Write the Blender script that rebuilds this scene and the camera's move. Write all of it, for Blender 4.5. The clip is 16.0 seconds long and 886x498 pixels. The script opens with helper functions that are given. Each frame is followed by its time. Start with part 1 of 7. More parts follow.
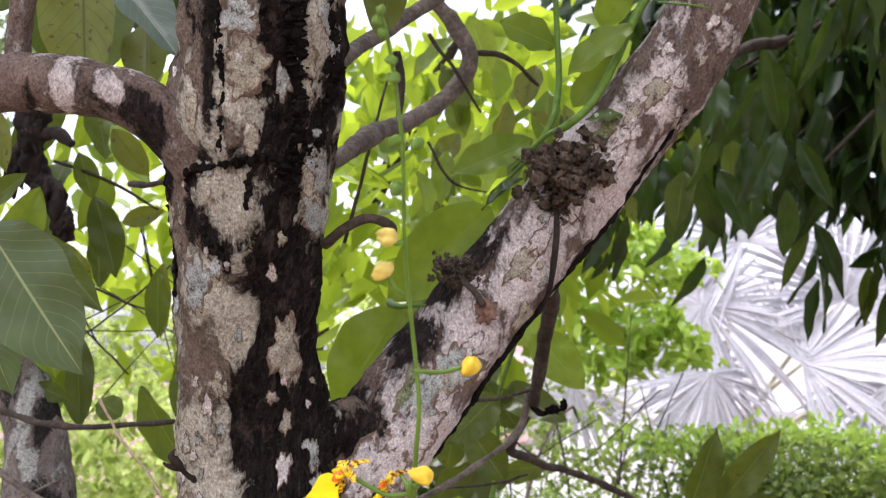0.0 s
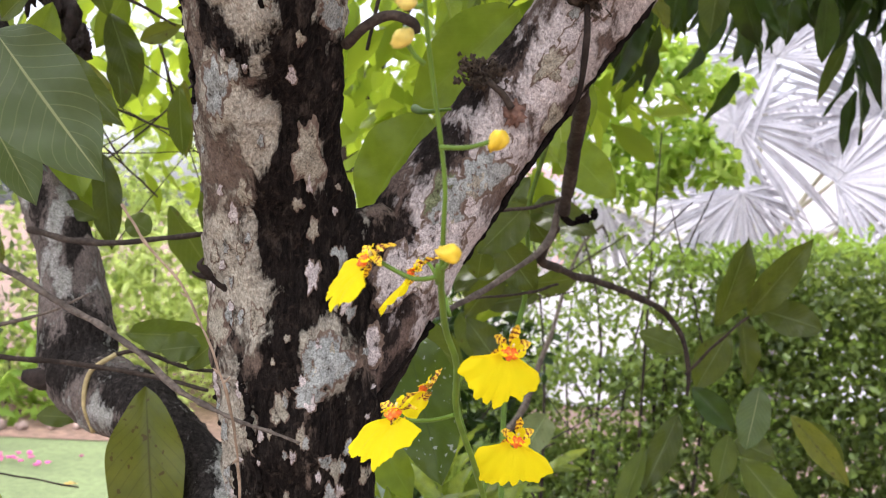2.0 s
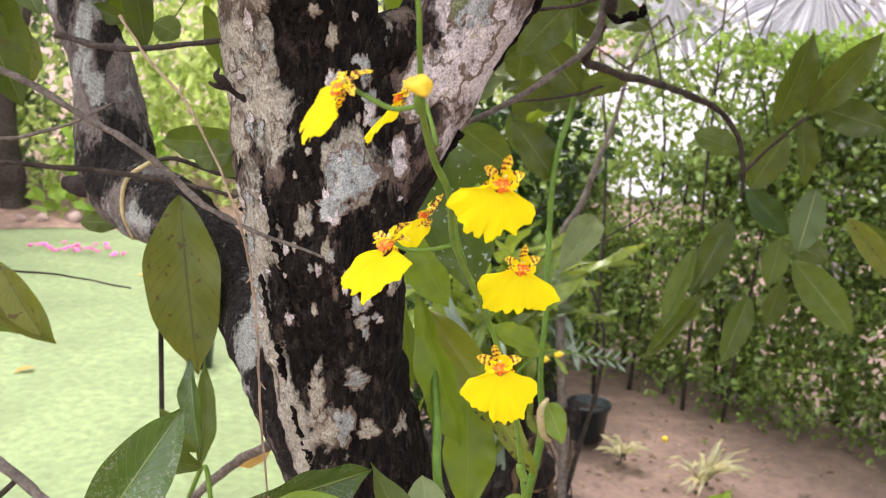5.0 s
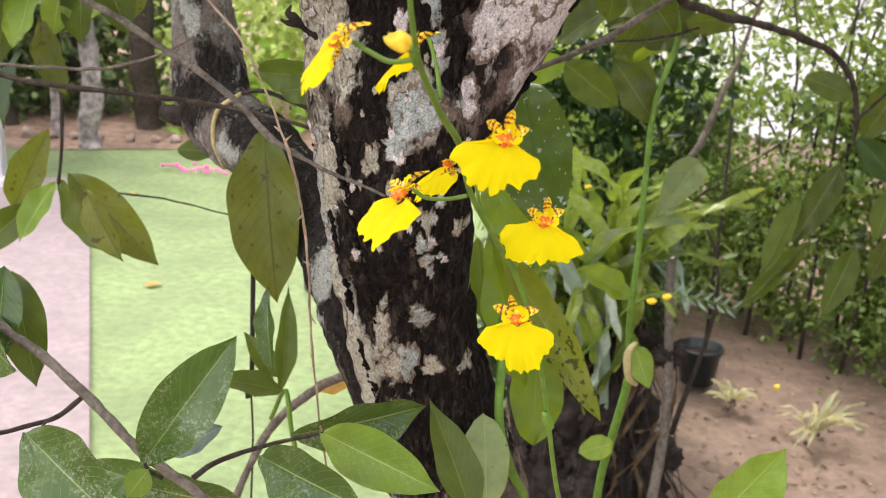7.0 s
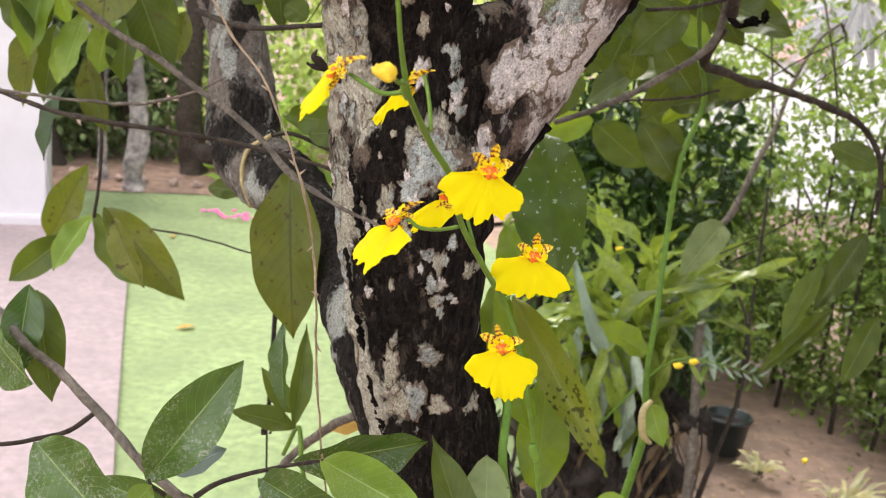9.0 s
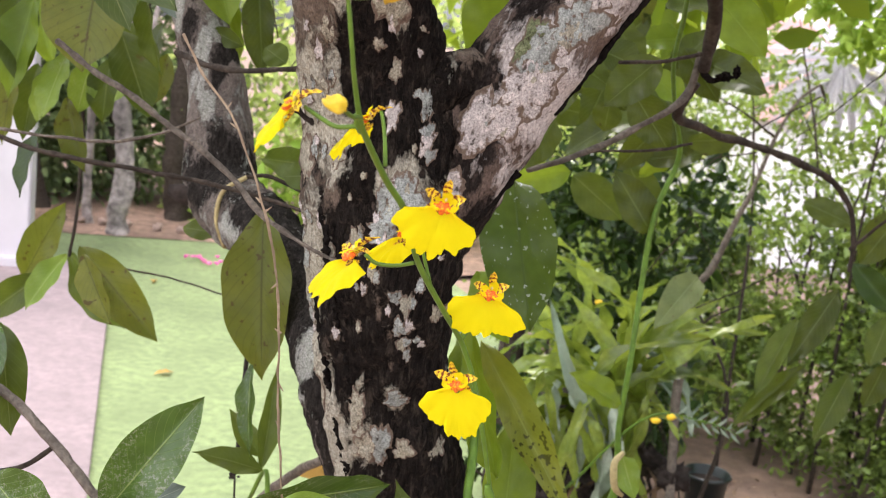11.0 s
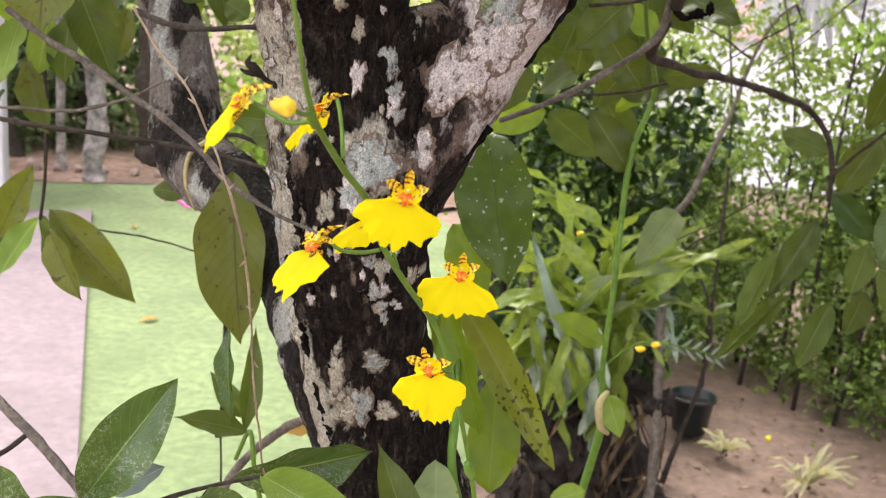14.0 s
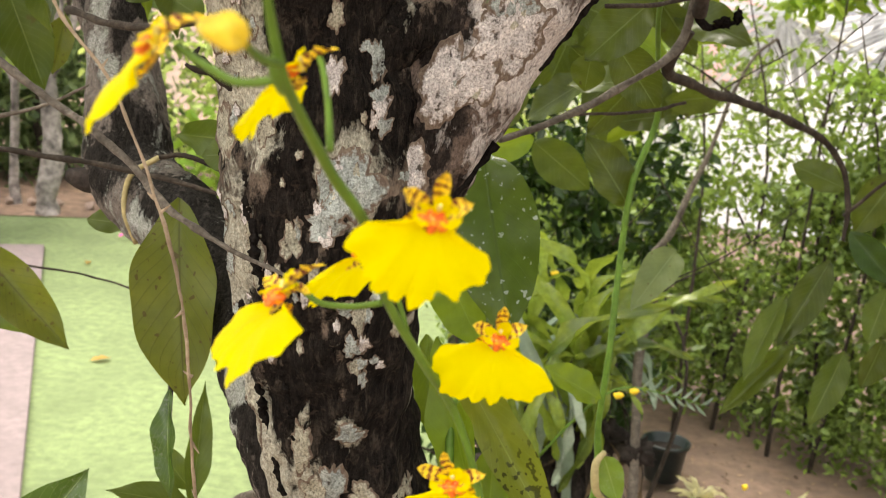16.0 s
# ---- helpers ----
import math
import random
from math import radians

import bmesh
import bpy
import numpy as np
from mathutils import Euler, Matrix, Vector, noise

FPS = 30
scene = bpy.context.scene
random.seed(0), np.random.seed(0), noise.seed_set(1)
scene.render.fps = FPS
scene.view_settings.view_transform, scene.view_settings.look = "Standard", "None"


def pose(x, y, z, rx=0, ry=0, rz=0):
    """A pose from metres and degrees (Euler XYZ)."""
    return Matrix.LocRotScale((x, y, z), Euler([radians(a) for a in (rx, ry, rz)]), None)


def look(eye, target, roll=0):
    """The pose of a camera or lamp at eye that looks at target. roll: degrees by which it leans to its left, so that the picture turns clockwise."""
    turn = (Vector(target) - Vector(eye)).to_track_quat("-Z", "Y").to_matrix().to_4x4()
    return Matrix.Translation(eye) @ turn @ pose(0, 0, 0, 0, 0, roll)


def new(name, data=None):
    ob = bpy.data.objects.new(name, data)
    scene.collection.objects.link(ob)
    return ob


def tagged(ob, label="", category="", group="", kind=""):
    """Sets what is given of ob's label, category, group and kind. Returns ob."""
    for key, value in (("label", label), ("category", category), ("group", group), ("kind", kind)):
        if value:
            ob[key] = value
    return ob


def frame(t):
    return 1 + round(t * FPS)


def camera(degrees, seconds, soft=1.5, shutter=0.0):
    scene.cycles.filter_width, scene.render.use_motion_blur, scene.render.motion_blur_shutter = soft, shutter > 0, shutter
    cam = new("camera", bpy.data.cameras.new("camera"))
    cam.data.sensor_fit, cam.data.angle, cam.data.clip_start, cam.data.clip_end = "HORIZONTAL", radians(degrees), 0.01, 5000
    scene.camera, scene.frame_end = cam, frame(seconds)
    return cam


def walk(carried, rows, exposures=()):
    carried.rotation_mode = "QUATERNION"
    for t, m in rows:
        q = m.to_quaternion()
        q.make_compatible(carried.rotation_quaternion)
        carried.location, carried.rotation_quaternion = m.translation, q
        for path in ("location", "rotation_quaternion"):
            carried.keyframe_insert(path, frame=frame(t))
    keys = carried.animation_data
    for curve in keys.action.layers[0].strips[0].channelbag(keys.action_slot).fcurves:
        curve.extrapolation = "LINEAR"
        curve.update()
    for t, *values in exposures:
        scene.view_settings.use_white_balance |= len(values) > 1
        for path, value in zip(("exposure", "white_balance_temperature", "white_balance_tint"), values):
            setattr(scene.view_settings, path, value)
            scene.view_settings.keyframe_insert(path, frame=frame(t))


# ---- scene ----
cam = camera(45.06, 16.0, 1.0)
cam.data.dof.use_dof, cam.data.dof.focus_distance, cam.data.dof.aperture_fstop = True, 0.52, 28.0
# seconds, x, y, z, yaw, pitch, roll
PATH = [
    (0.0, 0.0000, 0.0000, 1.6400, 0.00, 8.00, 4.00),
    (0.5, -0.0009, 0.0063, 1.6348, -0.09, 6.36, 3.97),
    (1.0, 0.0004, 0.0146, 1.6299, 0.09, 3.94, 3.75),
    (1.5, 0.0001, 0.0182, 1.6277, 0.45, 1.42, 3.37),
    (2.0, 0.0018, 0.0187, 1.6256, 0.99, -1.31, 2.82),
    (2.5, -0.0014, 0.0214, 1.6259, 1.30, -3.16, 2.48),
    (3.0, -0.0023, 0.0231, 1.6250, 1.49, -4.65, 2.25),
    (3.5, 0.0024, 0.0303, 1.6275, 1.77, -6.24, 2.20),
    (4.0, 0.0071, 0.0331, 1.6291, 2.08, -8.09, 2.19),
    (4.5, 0.0153, 0.0413, 1.6326, 2.80, -10.46, 2.22),
    (7.0, 0.0649, 0.0478, 1.6454, 10.77, -16.54, 2.93),
    (7.5, 0.0695, 0.0476, 1.6422, 11.83, -16.24, 3.40),
    (8.0, 0.0749, 0.0464, 1.6373, 12.45, -15.54, 3.86),
    (8.5, 0.0824, 0.0323, 1.6403, 12.85, -14.56, 4.41),
    (9.0, 0.0870, 0.0295, 1.6411, 13.00, -13.56, 5.01),
    (9.5, 0.0967, 0.0311, 1.6381, 13.02, -12.54, 5.66),
    (12.0, 0.0996, 0.0258, 1.6361, 12.20, -10.42, 6.44),
    (12.5, 0.0984, 0.0444, 1.6318, 12.11, -11.51, 5.71),
    (13.0, 0.0967, 0.0491, 1.6390, 11.92, -12.83, 4.93),
    (13.5, 0.1003, 0.0474, 1.6517, 11.66, -13.93, 4.38),
    (14.0, 0.0999, 0.0449, 1.6552, 11.14, -14.36, 4.25),
    (14.5, 0.0828, 0.0847, 1.6450, 10.21, -14.45, 4.35),
    (15.0, 0.0605, 0.1222, 1.6349, 8.45, -13.64, 4.22),
    (15.5, 0.0536, 0.1532, 1.6252, 7.99, -12.34, 4.25),
    (16.0, 0.0550, 0.1777, 1.6219, 9.18, -12.15, 5.18),
]


def eye_pose(x, y, z, yaw, pitch, roll):
    return pose(x, y, z, 0, 0, yaw) @ pose(0, 0, 0, 90 + pitch) @ pose(0, 0, 0, 0, 0, roll)


EXPOSURES = ((0.0, 1.67, 6050, 20), (2.5, 1.70, 6150, 19), (4.5, 1.87, 6250, 19), (8.0, 1.77, 6450, 12), (12.5, 1.78, 6250, 18), (14.0, 1.80, 6350, 16), (16.0, 1.78, 7050, 8))
walk(cam, [(t, eye_pose(*p)) for t, *p in PATH], EXPOSURES)

from mathutils.bvhtree import BVHTree

# ---- light ----
world = bpy.data.worlds.new("sky")
scene.world = world
world.use_nodes = True
wn = world.node_tree
sky = wn.nodes.new("ShaderNodeTexSky")
sky.sky_type = "NISHITA"
sky.sun_disc = False
sky.sun_elevation, sky.sun_rotation = radians(58), radians(205)
sky.air_density, sky.dust_density, sky.ozone_density = 1.0, 4.0, 0.6
hazy = wn.nodes.new("ShaderNodeHueSaturation")
hazy.inputs["Saturation"].default_value = 0.25
wn.links.new(sky.outputs[0], hazy.inputs["Color"])
wn.links.new(hazy.outputs[0], wn.nodes["Background"].inputs[0])
wn.nodes["Background"].inputs[1].default_value = 0.15
sun = new("sun", bpy.data.lights.new("sun", "SUN"))
sun.data.energy, sun.data.angle, sun.data.color = 1.4, radians(25), (1.0, 0.96, 0.9)
sun.matrix_world = look((-1.1, 2.2, 5.0), (0.0, 0.0, 0.0))

# ---- materials ----


def material(name, rough=0.6, metal=0.0):
    m = bpy.data.materials.new(name)
    m.use_nodes = True
    b = m.node_tree.nodes["Principled BSDF"]
    b.inputs["Roughness"].default_value, b.inputs["Metallic"].default_value = rough, metal
    return m, m.node_tree, b


def node(tree, kind, values=None, **fields):
    n = tree.nodes.new(kind)
    for key, value in fields.items():
        setattr(n, key, value)
    for key, value in (values or {}).items():
        n.inputs[key].default_value = value
    return n


def ramp(tree, source, stops):
    n = tree.nodes.new("ShaderNodeValToRGB")
    e = n.color_ramp.elements
    while len(e) < len(stops):
        e.new(0.5)
    for k, (p, c) in enumerate(stops):
        e[k].position, e[k].color = p, (*c, 1) if len(c) == 3 else c
    tree.links.new(source, n.inputs[0])
    return n.outputs[0]


def mix(tree, factor, a, b, blend="MIX"):
    n = tree.nodes.new("ShaderNodeMix")
    n.data_type, n.blend_type = "RGBA", blend
    for value, socket in ((factor, n.inputs[0]), (a, n.inputs[6]), (b, n.inputs[7])):
        if isinstance(value, (int, float)):
            socket.default_value = value
        elif isinstance(value, tuple):
            socket.default_value = (*value, 1)
        else:
            tree.links.new(value, socket)
    return n.outputs[2]


def maths(tree, op, a, b=0.0, c=0.0):
    n = tree.nodes.new("ShaderNodeMath")
    n.operation = op
    for value, socket in zip((a, b, c), n.inputs):
        if isinstance(value, (int, float)):
            socket.default_value = value
        else:
            tree.links.new(value, socket)
    return n.outputs[0]


def noise_out(tree, coords, scale, detail=4, rough=0.6, stretch=None, distort=0.0):
    if stretch:
        mp = node(tree, "ShaderNodeMapping", {"Scale": stretch})
        tree.links.new(coords, mp.inputs[0])
        coords = mp.outputs[0]
    n = node(tree, "ShaderNodeTexNoise", {"Scale": scale, "Detail": detail, "Roughness": rough, "Distortion": distort})
    tree.links.new(coords, n.inputs["Vector"])
    return n.outputs[0]


def bump(tree, bsdf, height, strength, distance):
    n = node(tree, "ShaderNodeBump", {"Strength": strength, "Distance": distance})
    tree.links.new(height, n.inputs["Height"])
    tree.links.new(n.outputs[0], bsdf.inputs["Normal"])


def bark_material(name, base, pale, dark, pale_bias, dark_bias, size=1.0):
    """Bark with crusty pale lichen and black mould, whose large spots come from the mesh."""
    m, t, b = material(name, 0.9)
    co = node(t, "ShaderNodeTexCoord").outputs["Object"]
    pa = node(t, "ShaderNodeAttribute", attribute_name="pale").outputs["Fac"]
    da = node(t, "ShaderNodeAttribute", attribute_name="dark").outputs["Fac"]
    broad = noise_out(t, co, 22 * size, 5, 0.62, (1, 1, 0.5), 0.4)
    broad2 = noise_out(t, co, 34 * size, 6, 0.65, (1.1, 1, 0.6), 0.6)
    fine = noise_out(t, co, 160 * size, 5, 0.7, (1, 1, 0.45))
    grain = noise_out(t, co, 420 * size, 3, 0.7, (0.8, 0.8, 0.9))
    tint = noise_out(t, co, 60 * size, 3, 0.5)
    ground = mix(t, ramp(t, broad, [(0.35, (0, 0, 0)), (0.65, (1, 1, 1))]), base[0], base[1])
    ground = mix(t, ramp(t, fine, [(0.3, (0, 0, 0)), (0.75, (1, 1, 1))]), ground, base[2])
    # black mould
    dv = maths(t, "MULTIPLY_ADD", da, 0.62, maths(t, "MULTIPLY_ADD", broad, 1.35, maths(t, "MULTIPLY_ADD", fine, 0.95, -0.97 + dark_bias)))
    dmask = ramp(t, dv, [(0.42, (0, 0, 0)), (0.58, (1, 1, 1))])
    fissures = noise_out(t, co, 170 * size, 5, 0.72, (1.5, 1.5, 0.28), 0.5)
    darkc = mix(t, ramp(t, fissures, [(0.36, (0, 0, 0)), (0.70, (1, 1, 1))]), dark[0], dark[1])
    flake = noise_out(t, co, 110 * size, 5, 0.68, (1.2, 1.2, 0.42), 0.3)
    darkc = mix(t, ramp(t, flake, [(0.54, (0, 0, 0)), (0.62, (0.32, 0.32, 0.32)), (0.74, (0.7, 0.7, 0.7))]), darkc, tuple(v * 0.36 for v in base[2]))
    col = mix(t, dmask, ground, darkc)
    # lichen crust
    pv = maths(t, "MULTIPLY_ADD", pa, 0.62, maths(t, "MULTIPLY_ADD", broad2, 1.7, maths(t, "MULTIPLY_ADD", fine, 0.6, -0.82 + pale_bias)))
    pv = maths(t, "MULTIPLY_ADD", da, -0.24, pv)
    pmask = ramp(t, pv, [(0.40, (0, 0, 0)), (0.50, (0.75, 0.75, 0.75)), (0.64, (1, 1, 1))])
    palec = mix(t, ramp(t, tint, [(0.3, (0, 0, 0)), (0.7, (1, 1, 1))]), pale[0], pale[1])
    palec = mix(t, ramp(t, grain, [(0.3, (1, 1, 1)), (0.6, (0, 0, 0))]), palec, pale[2])
    col = mix(t, pmask, col, palec)
    speck = noise_out(t, co, 720 * size, 3, 0.7, (1, 1, 0.6))
    col = mix(t, 1.0, col, ramp(t, speck, [(0.34, (0.62, 0.61, 0.60)), (0.52, (0.97, 0.97, 0.97)), (0.68, (1.28, 1.27, 1.25))]), "MULTIPLY")
    crack = noise_out(t, co, 260 * size, 3, 0.6, (0.8, 0.8, 0.7), 0.8)
    col = mix(t, ramp(t, crack, [(0.32, (0.6, 0.6, 0.6)), (0.42, (0, 0, 0))]), col, tuple(v * 0.6 for v in base[1]))
    t.links.new(col, b.inputs["Base Color"])
    b.inputs["Specular IOR Level"].default_value = 0.06
    h = maths(t, "ADD", maths(t, "MULTIPLY", fine, 0.7), maths(t, "MULTIPLY", grain, 0.35))
    h = maths(t, "ADD", h, maths(t, "MULTIPLY", pmask, 0.35))
    h = maths(t, "SUBTRACT", h, maths(t, "MULTIPLY", dmask, 0.2))
    bump(t, b, h, 1.0, 0.008 / size)
    return m


TRUNK_BARK = bark_material("mottled bark", ((0.155, 0.119, 0.093), (0.078, 0.057, 0.044), (0.255, 0.207, 0.162)),
                           ((0.57, 0.545, 0.435), (0.46, 0.45, 0.375), (0.31, 0.28, 0.22)), ((0.0035, 0.003, 0.0027), (0.027, 0.022, 0.0185)), -0.04, 0.19)
LIMB_BARK = bark_material("limb bark", ((0.150, 0.108, 0.086), (0.075, 0.053, 0.043), (0.26, 0.205, 0.172)),
                          ((0.74, 0.69, 0.66), (0.64, 0.595, 0.565), (0.46, 0.41, 0.38)), ((0.010, 0.008, 0.007), (0.040, 0.032, 0.028)), 0.03, 0.10)
STEM_BARK = bark_material("stem bark", ((0.15, 0.125, 0.11), (0.08, 0.068, 0.06), (0.27, 0.24, 0.21)),
                          ((0.52, 0.52, 0.49), (0.34, 0.37, 0.31), (0.24, 0.24, 0.21)), ((0.010, 0.009, 0.008), (0.045, 0.039, 0.034)), 0.04, 0.08, 1.4)


def wood_material(name, c1, c2, scale=220):
    m, t, b = material(name, 0.85)
    co = node(t, "ShaderNodeTexCoord").outputs["Object"]
    n1 = noise_out(t, co, scale, 5, 0.7)
    n2 = noise_out(t, co, scale * 0.2, 3, 0.5)
    c = mix(t, ramp(t, n1, [(0.3, (0, 0, 0)), (0.7, (1, 1, 1))]), c1, c2)
    c = mix(t, ramp(t, n2, [(0.4, (0, 0, 0)), (0.65, (0.6, 0.6, 0.6))]), c, tuple(v * 0.5 for v in c1))
    t.links.new(c, b.inputs["Base Color"])
    b.inputs["Specular IOR Level"].default_value = 0.15
    bump(t, b, n1, 0.9, 0.003)
    return m


TWIG = wood_material("grey twig bark", (0.075, 0.062, 0.05), (0.25, 0.215, 0.175))
BROWN_TWIG = wood_material("brown twig bark", (0.028, 0.022, 0.017), (0.095, 0.075, 0.058))
FRONT_TWIG = wood_material("pale grey twig bark", (0.12, 0.10, 0.082), (0.32, 0.275, 0.225))
STRAW_TWIG = wood_material("dry straw-coloured twig", (0.28, 0.20, 0.13), (0.48, 0.38, 0.27))
DARK_WOOD = wood_material("dark rotten wood", (0.014, 0.011, 0.009), (0.055, 0.043, 0.036), 120)
WOODY = {"grey twig bark", "pale grey twig bark", "brown twig bark", "dry straw-coloured twig", "dark rotten wood", "black mould crust"}
ROOTS = wood_material("matted root fibre", (0.020, 0.015, 0.011), (0.22, 0.17, 0.12), 380)


def leaf_material(name, upper, second, vein, rough=0.42, through_light=0.35, spots=None, glow=None, spot_scale=90, spot_cut=0.68, dust=0.0, blush=(1.35, 1.15, 0.8), veined=0.22, spot_from=0.0):
    """A living leaf: tint differs leaf by leaf, pale midrib and side veins, blotches, light shining through."""
    m, t, b = material(name, rough)
    uv = node(t, "ShaderNodeUVMap").outputs[0]
    sep = node(t, "ShaderNodeSeparateXYZ")
    t.links.new(uv, sep.inputs[0])
    u, v = sep.outputs[0], sep.outputs[1]
    rnd = node(t, "ShaderNodeObjectInfo").outputs["Random"]
    co = node(t, "ShaderNodeTexCoord").outputs["Object"]
    geo = node(t, "ShaderNodeNewGeometry").outputs["Position"]
    n1 = noise_out(t, geo, 70, 4, 0.6)
    n0 = noise_out(t, geo, 14, 3, 0.5)
    c = mix(t, rnd, tuple(x * 0.72 for x in upper), tuple(x * 1.12 for x in second))
    c = mix(t, ramp(t, n0, [(0.38, (0, 0, 0)), (0.65, (0.55, 0.55, 0.55))]), c, tuple(x * y for x, y in zip(second, blush)))
    c = mix(t, ramp(t, n1, [(0.35, (0, 0, 0)), (0.7, (0.5, 0.5, 0.5))]), c, tuple(x * 0.62 for x in upper))
    au = maths(t, "ABSOLUTE", maths(t, "SUBTRACT", u, 0.5))
    rib = ramp(t, au, [(0.008, (0.9, 0.9, 0.9)), (0.019, (0, 0, 0))])
    wave = maths(t, "SINE", maths(t, "MULTIPLY", maths(t, "SUBTRACT", v, maths(t, "MULTIPLY", au, 0.55)), 75.0))
    side = ramp(t, wave, [(0.90, (0, 0, 0)), (1.0, (veined, veined, veined))])
    c = mix(t, side, c, vein)
    c = mix(t, rib, c, vein)
    if spots:
        sp = noise_out(t, geo, spot_scale, 2, 0.4)
        sm = ramp(t, sp, [(spot_cut, (0, 0, 0)), (spot_cut + 0.03, (1, 1, 1))])
        if spot_from:
            sm = maths(t, "MULTIPLY", sm, ramp(t, v, [(spot_from, (0, 0, 0)), (spot_from + 0.15, (1, 1, 1))]))
        c = mix(t, sm, c, spots)
    if dust:
        dn = noise_out(t, geo, 520, 3, 0.8)
        dn2 = noise_out(t, geo, 40, 3, 0.6)
        dm = maths(t, "MULTIPLY", ramp(t, dn, [(0.5, (0, 0, 0)), (0.68, (1, 1, 1))]), ramp(t, dn2, [(0.42, (0, 0, 0)), (0.62, (dust, dust, dust))]))
        c = mix(t, dm, c, (0.42, 0.40, 0.33))
    t.links.new(c, b.inputs["Base Color"])
    b.inputs["Specular IOR Level"].default_value = 0.28
    bump(t, b, maths(t, "ADD", maths(t, "ADD", rib, maths(t, "MULTIPLY", side, 0.6)), maths(t, "MULTIPLY", n1, 0.8)), 0.35, 0.002)
    tr = node(t, "ShaderNodeBsdfTranslucent")
    if glow:
        tc = mix(t, 0.5, c, glow)
        t.links.new(tc, tr.inputs[0])
    else:
        t.links.new(c, tr.inputs[0])
    mx = node(t, "ShaderNodeMixShader", {0: through_light})
    t.links.new(b.outputs[0], mx.inputs[1])
    t.links.new(tr.outputs[0], mx.inputs[2])
    t.links.new(mx.outputs[0], t.nodes["Material Output"].inputs[0])
    return m


LEAF = leaf_material("broad olive leaf", (0.049, 0.081, 0.013), (0.075, 0.110, 0.020), (0.153, 0.191, 0.057), glow=(0.255, 0.340, 0.017), spots=(0.06, 0.045, 0.01), spot_scale=60, spot_cut=0.73)
# darker copy of LEAF, with the shade among the branches put into its colour
LEAF_SHADE = leaf_material("olive leaf with shade in its colour", (0.030, 0.050, 0.008), (0.066, 0.094, 0.014), (0.12, 0.16, 0.05), rough=0.3, through_light=0.28, glow=(0.24, 0.31, 0.02), spots=(0.04, 0.035, 0.01), spot_scale=90, spot_cut=0.72)
LEAF_OLD = leaf_material("old olive leaf", (0.088, 0.118, 0.015), (0.125, 0.150, 0.024), (0.045, 0.045, 0.010), glow=(0.30, 0.33, 0.022), spots=(0.05, 0.03, 0.01), spot_scale=170, spot_cut=0.66, veined=0.45)
LEAF_FRONT = leaf_material("glossy speckled leaf", (0.034, 0.078, 0.013), (0.055, 0.112, 0.018), (0.19, 0.27, 0.07), rough=0.22, through_light=0.2, glow=(0.22, 0.34, 0.025), dust=0.6, veined=0.25)
LEAF_FRONT.node_tree.nodes["Principled BSDF"].inputs["Specular IOR Level"].default_value = 0.42
LEAF_BRIGHT = leaf_material("young bright leaf", (0.165, 0.285, 0.034), (0.19, 0.31, 0.04), (0.317, 0.396, 0.123), rough=0.34, through_light=0.35, glow=(0.383, 0.468, 0.034), dust=0.3)
LEAF_VINE = leaf_material("fleshy vine leaf", (0.095, 0.175, 0.014), (0.155, 0.25, 0.026), (0.174, 0.269, 0.032), rough=0.33, through_light=0.42, glow=(0.357, 0.442, 0.017), spots=(0.07, 0.06, 0.015), spot_scale=45, spot_cut=0.76)
LEAF_DOTTED = leaf_material("dark leaf with scale dots", (0.062, 0.112, 0.018), (0.07, 0.122, 0.02), (0.058, 0.098, 0.020), rough=0.3, through_light=0.3, glow=(0.2, 0.27, 0.02), spots=(0.36, 0.42, 0.34), spot_scale=230, spot_cut=0.665)
LEAF_BLACKSPOT = leaf_material("yellow-green leaf with black spots", (0.175, 0.215, 0.026), (0.20, 0.24, 0.03), (0.235, 0.285, 0.050), rough=0.38, through_light=0.35, glow=(0.36, 0.40, 0.03), spots=(0.012, 0.01, 0.006), spot_scale=210, spot_cut=0.585, spot_from=0.40)
LEAF_PALE = leaf_material("pale grey-green leaf", (0.188, 0.247, 0.090), (0.203, 0.262, 0.105), (0.247, 0.314, 0.140), rough=0.45, spots=(0.12, 0.12, 0.04), spot_scale=160, spot_cut=0.72)
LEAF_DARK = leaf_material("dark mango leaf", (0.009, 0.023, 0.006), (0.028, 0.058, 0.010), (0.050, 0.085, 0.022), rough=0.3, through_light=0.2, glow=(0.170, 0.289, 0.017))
LEAF_GREY = leaf_material("shiny grey-backed leaf", (0.140, 0.175, 0.140), (0.119, 0.154, 0.119), (0.262, 0.293, 0.231), rough=0.25, through_light=0.15, blush=(0.95, 1.1, 1.0))
LEAF_DULL = leaf_material("dull grey-green leaf", (0.070, 0.108, 0.036), (0.088, 0.13, 0.042), (0.26, 0.29, 0.12), rough=0.42, through_light=0.28, glow=(0.30, 0.38, 0.10), blush=(0.9, 1.0, 0.9))
STRAP = leaf_material("strap leaf", (0.05, 0.10, 0.015), (0.30, 0.41, 0.07), (0.24, 0.33, 0.08), rough=0.22, through_light=0.42, glow=(0.36, 0.45, 0.04))
STRAP.node_tree.nodes["Principled BSDF"].inputs["Specular IOR Level"].default_value = 0.6
STRAP_GREY = leaf_material("waxy grey strap leaf", (0.22, 0.29, 0.20), (0.32, 0.38, 0.29), (0.247, 0.314, 0.231), rough=0.3, through_light=0.15, blush=(0.95, 1.1, 1.0))
DRY_STRAP = leaf_material("dry brown strap leaf", (0.05, 0.034, 0.02), (0.13, 0.09, 0.05), (0.09, 0.065, 0.04), rough=0.7)
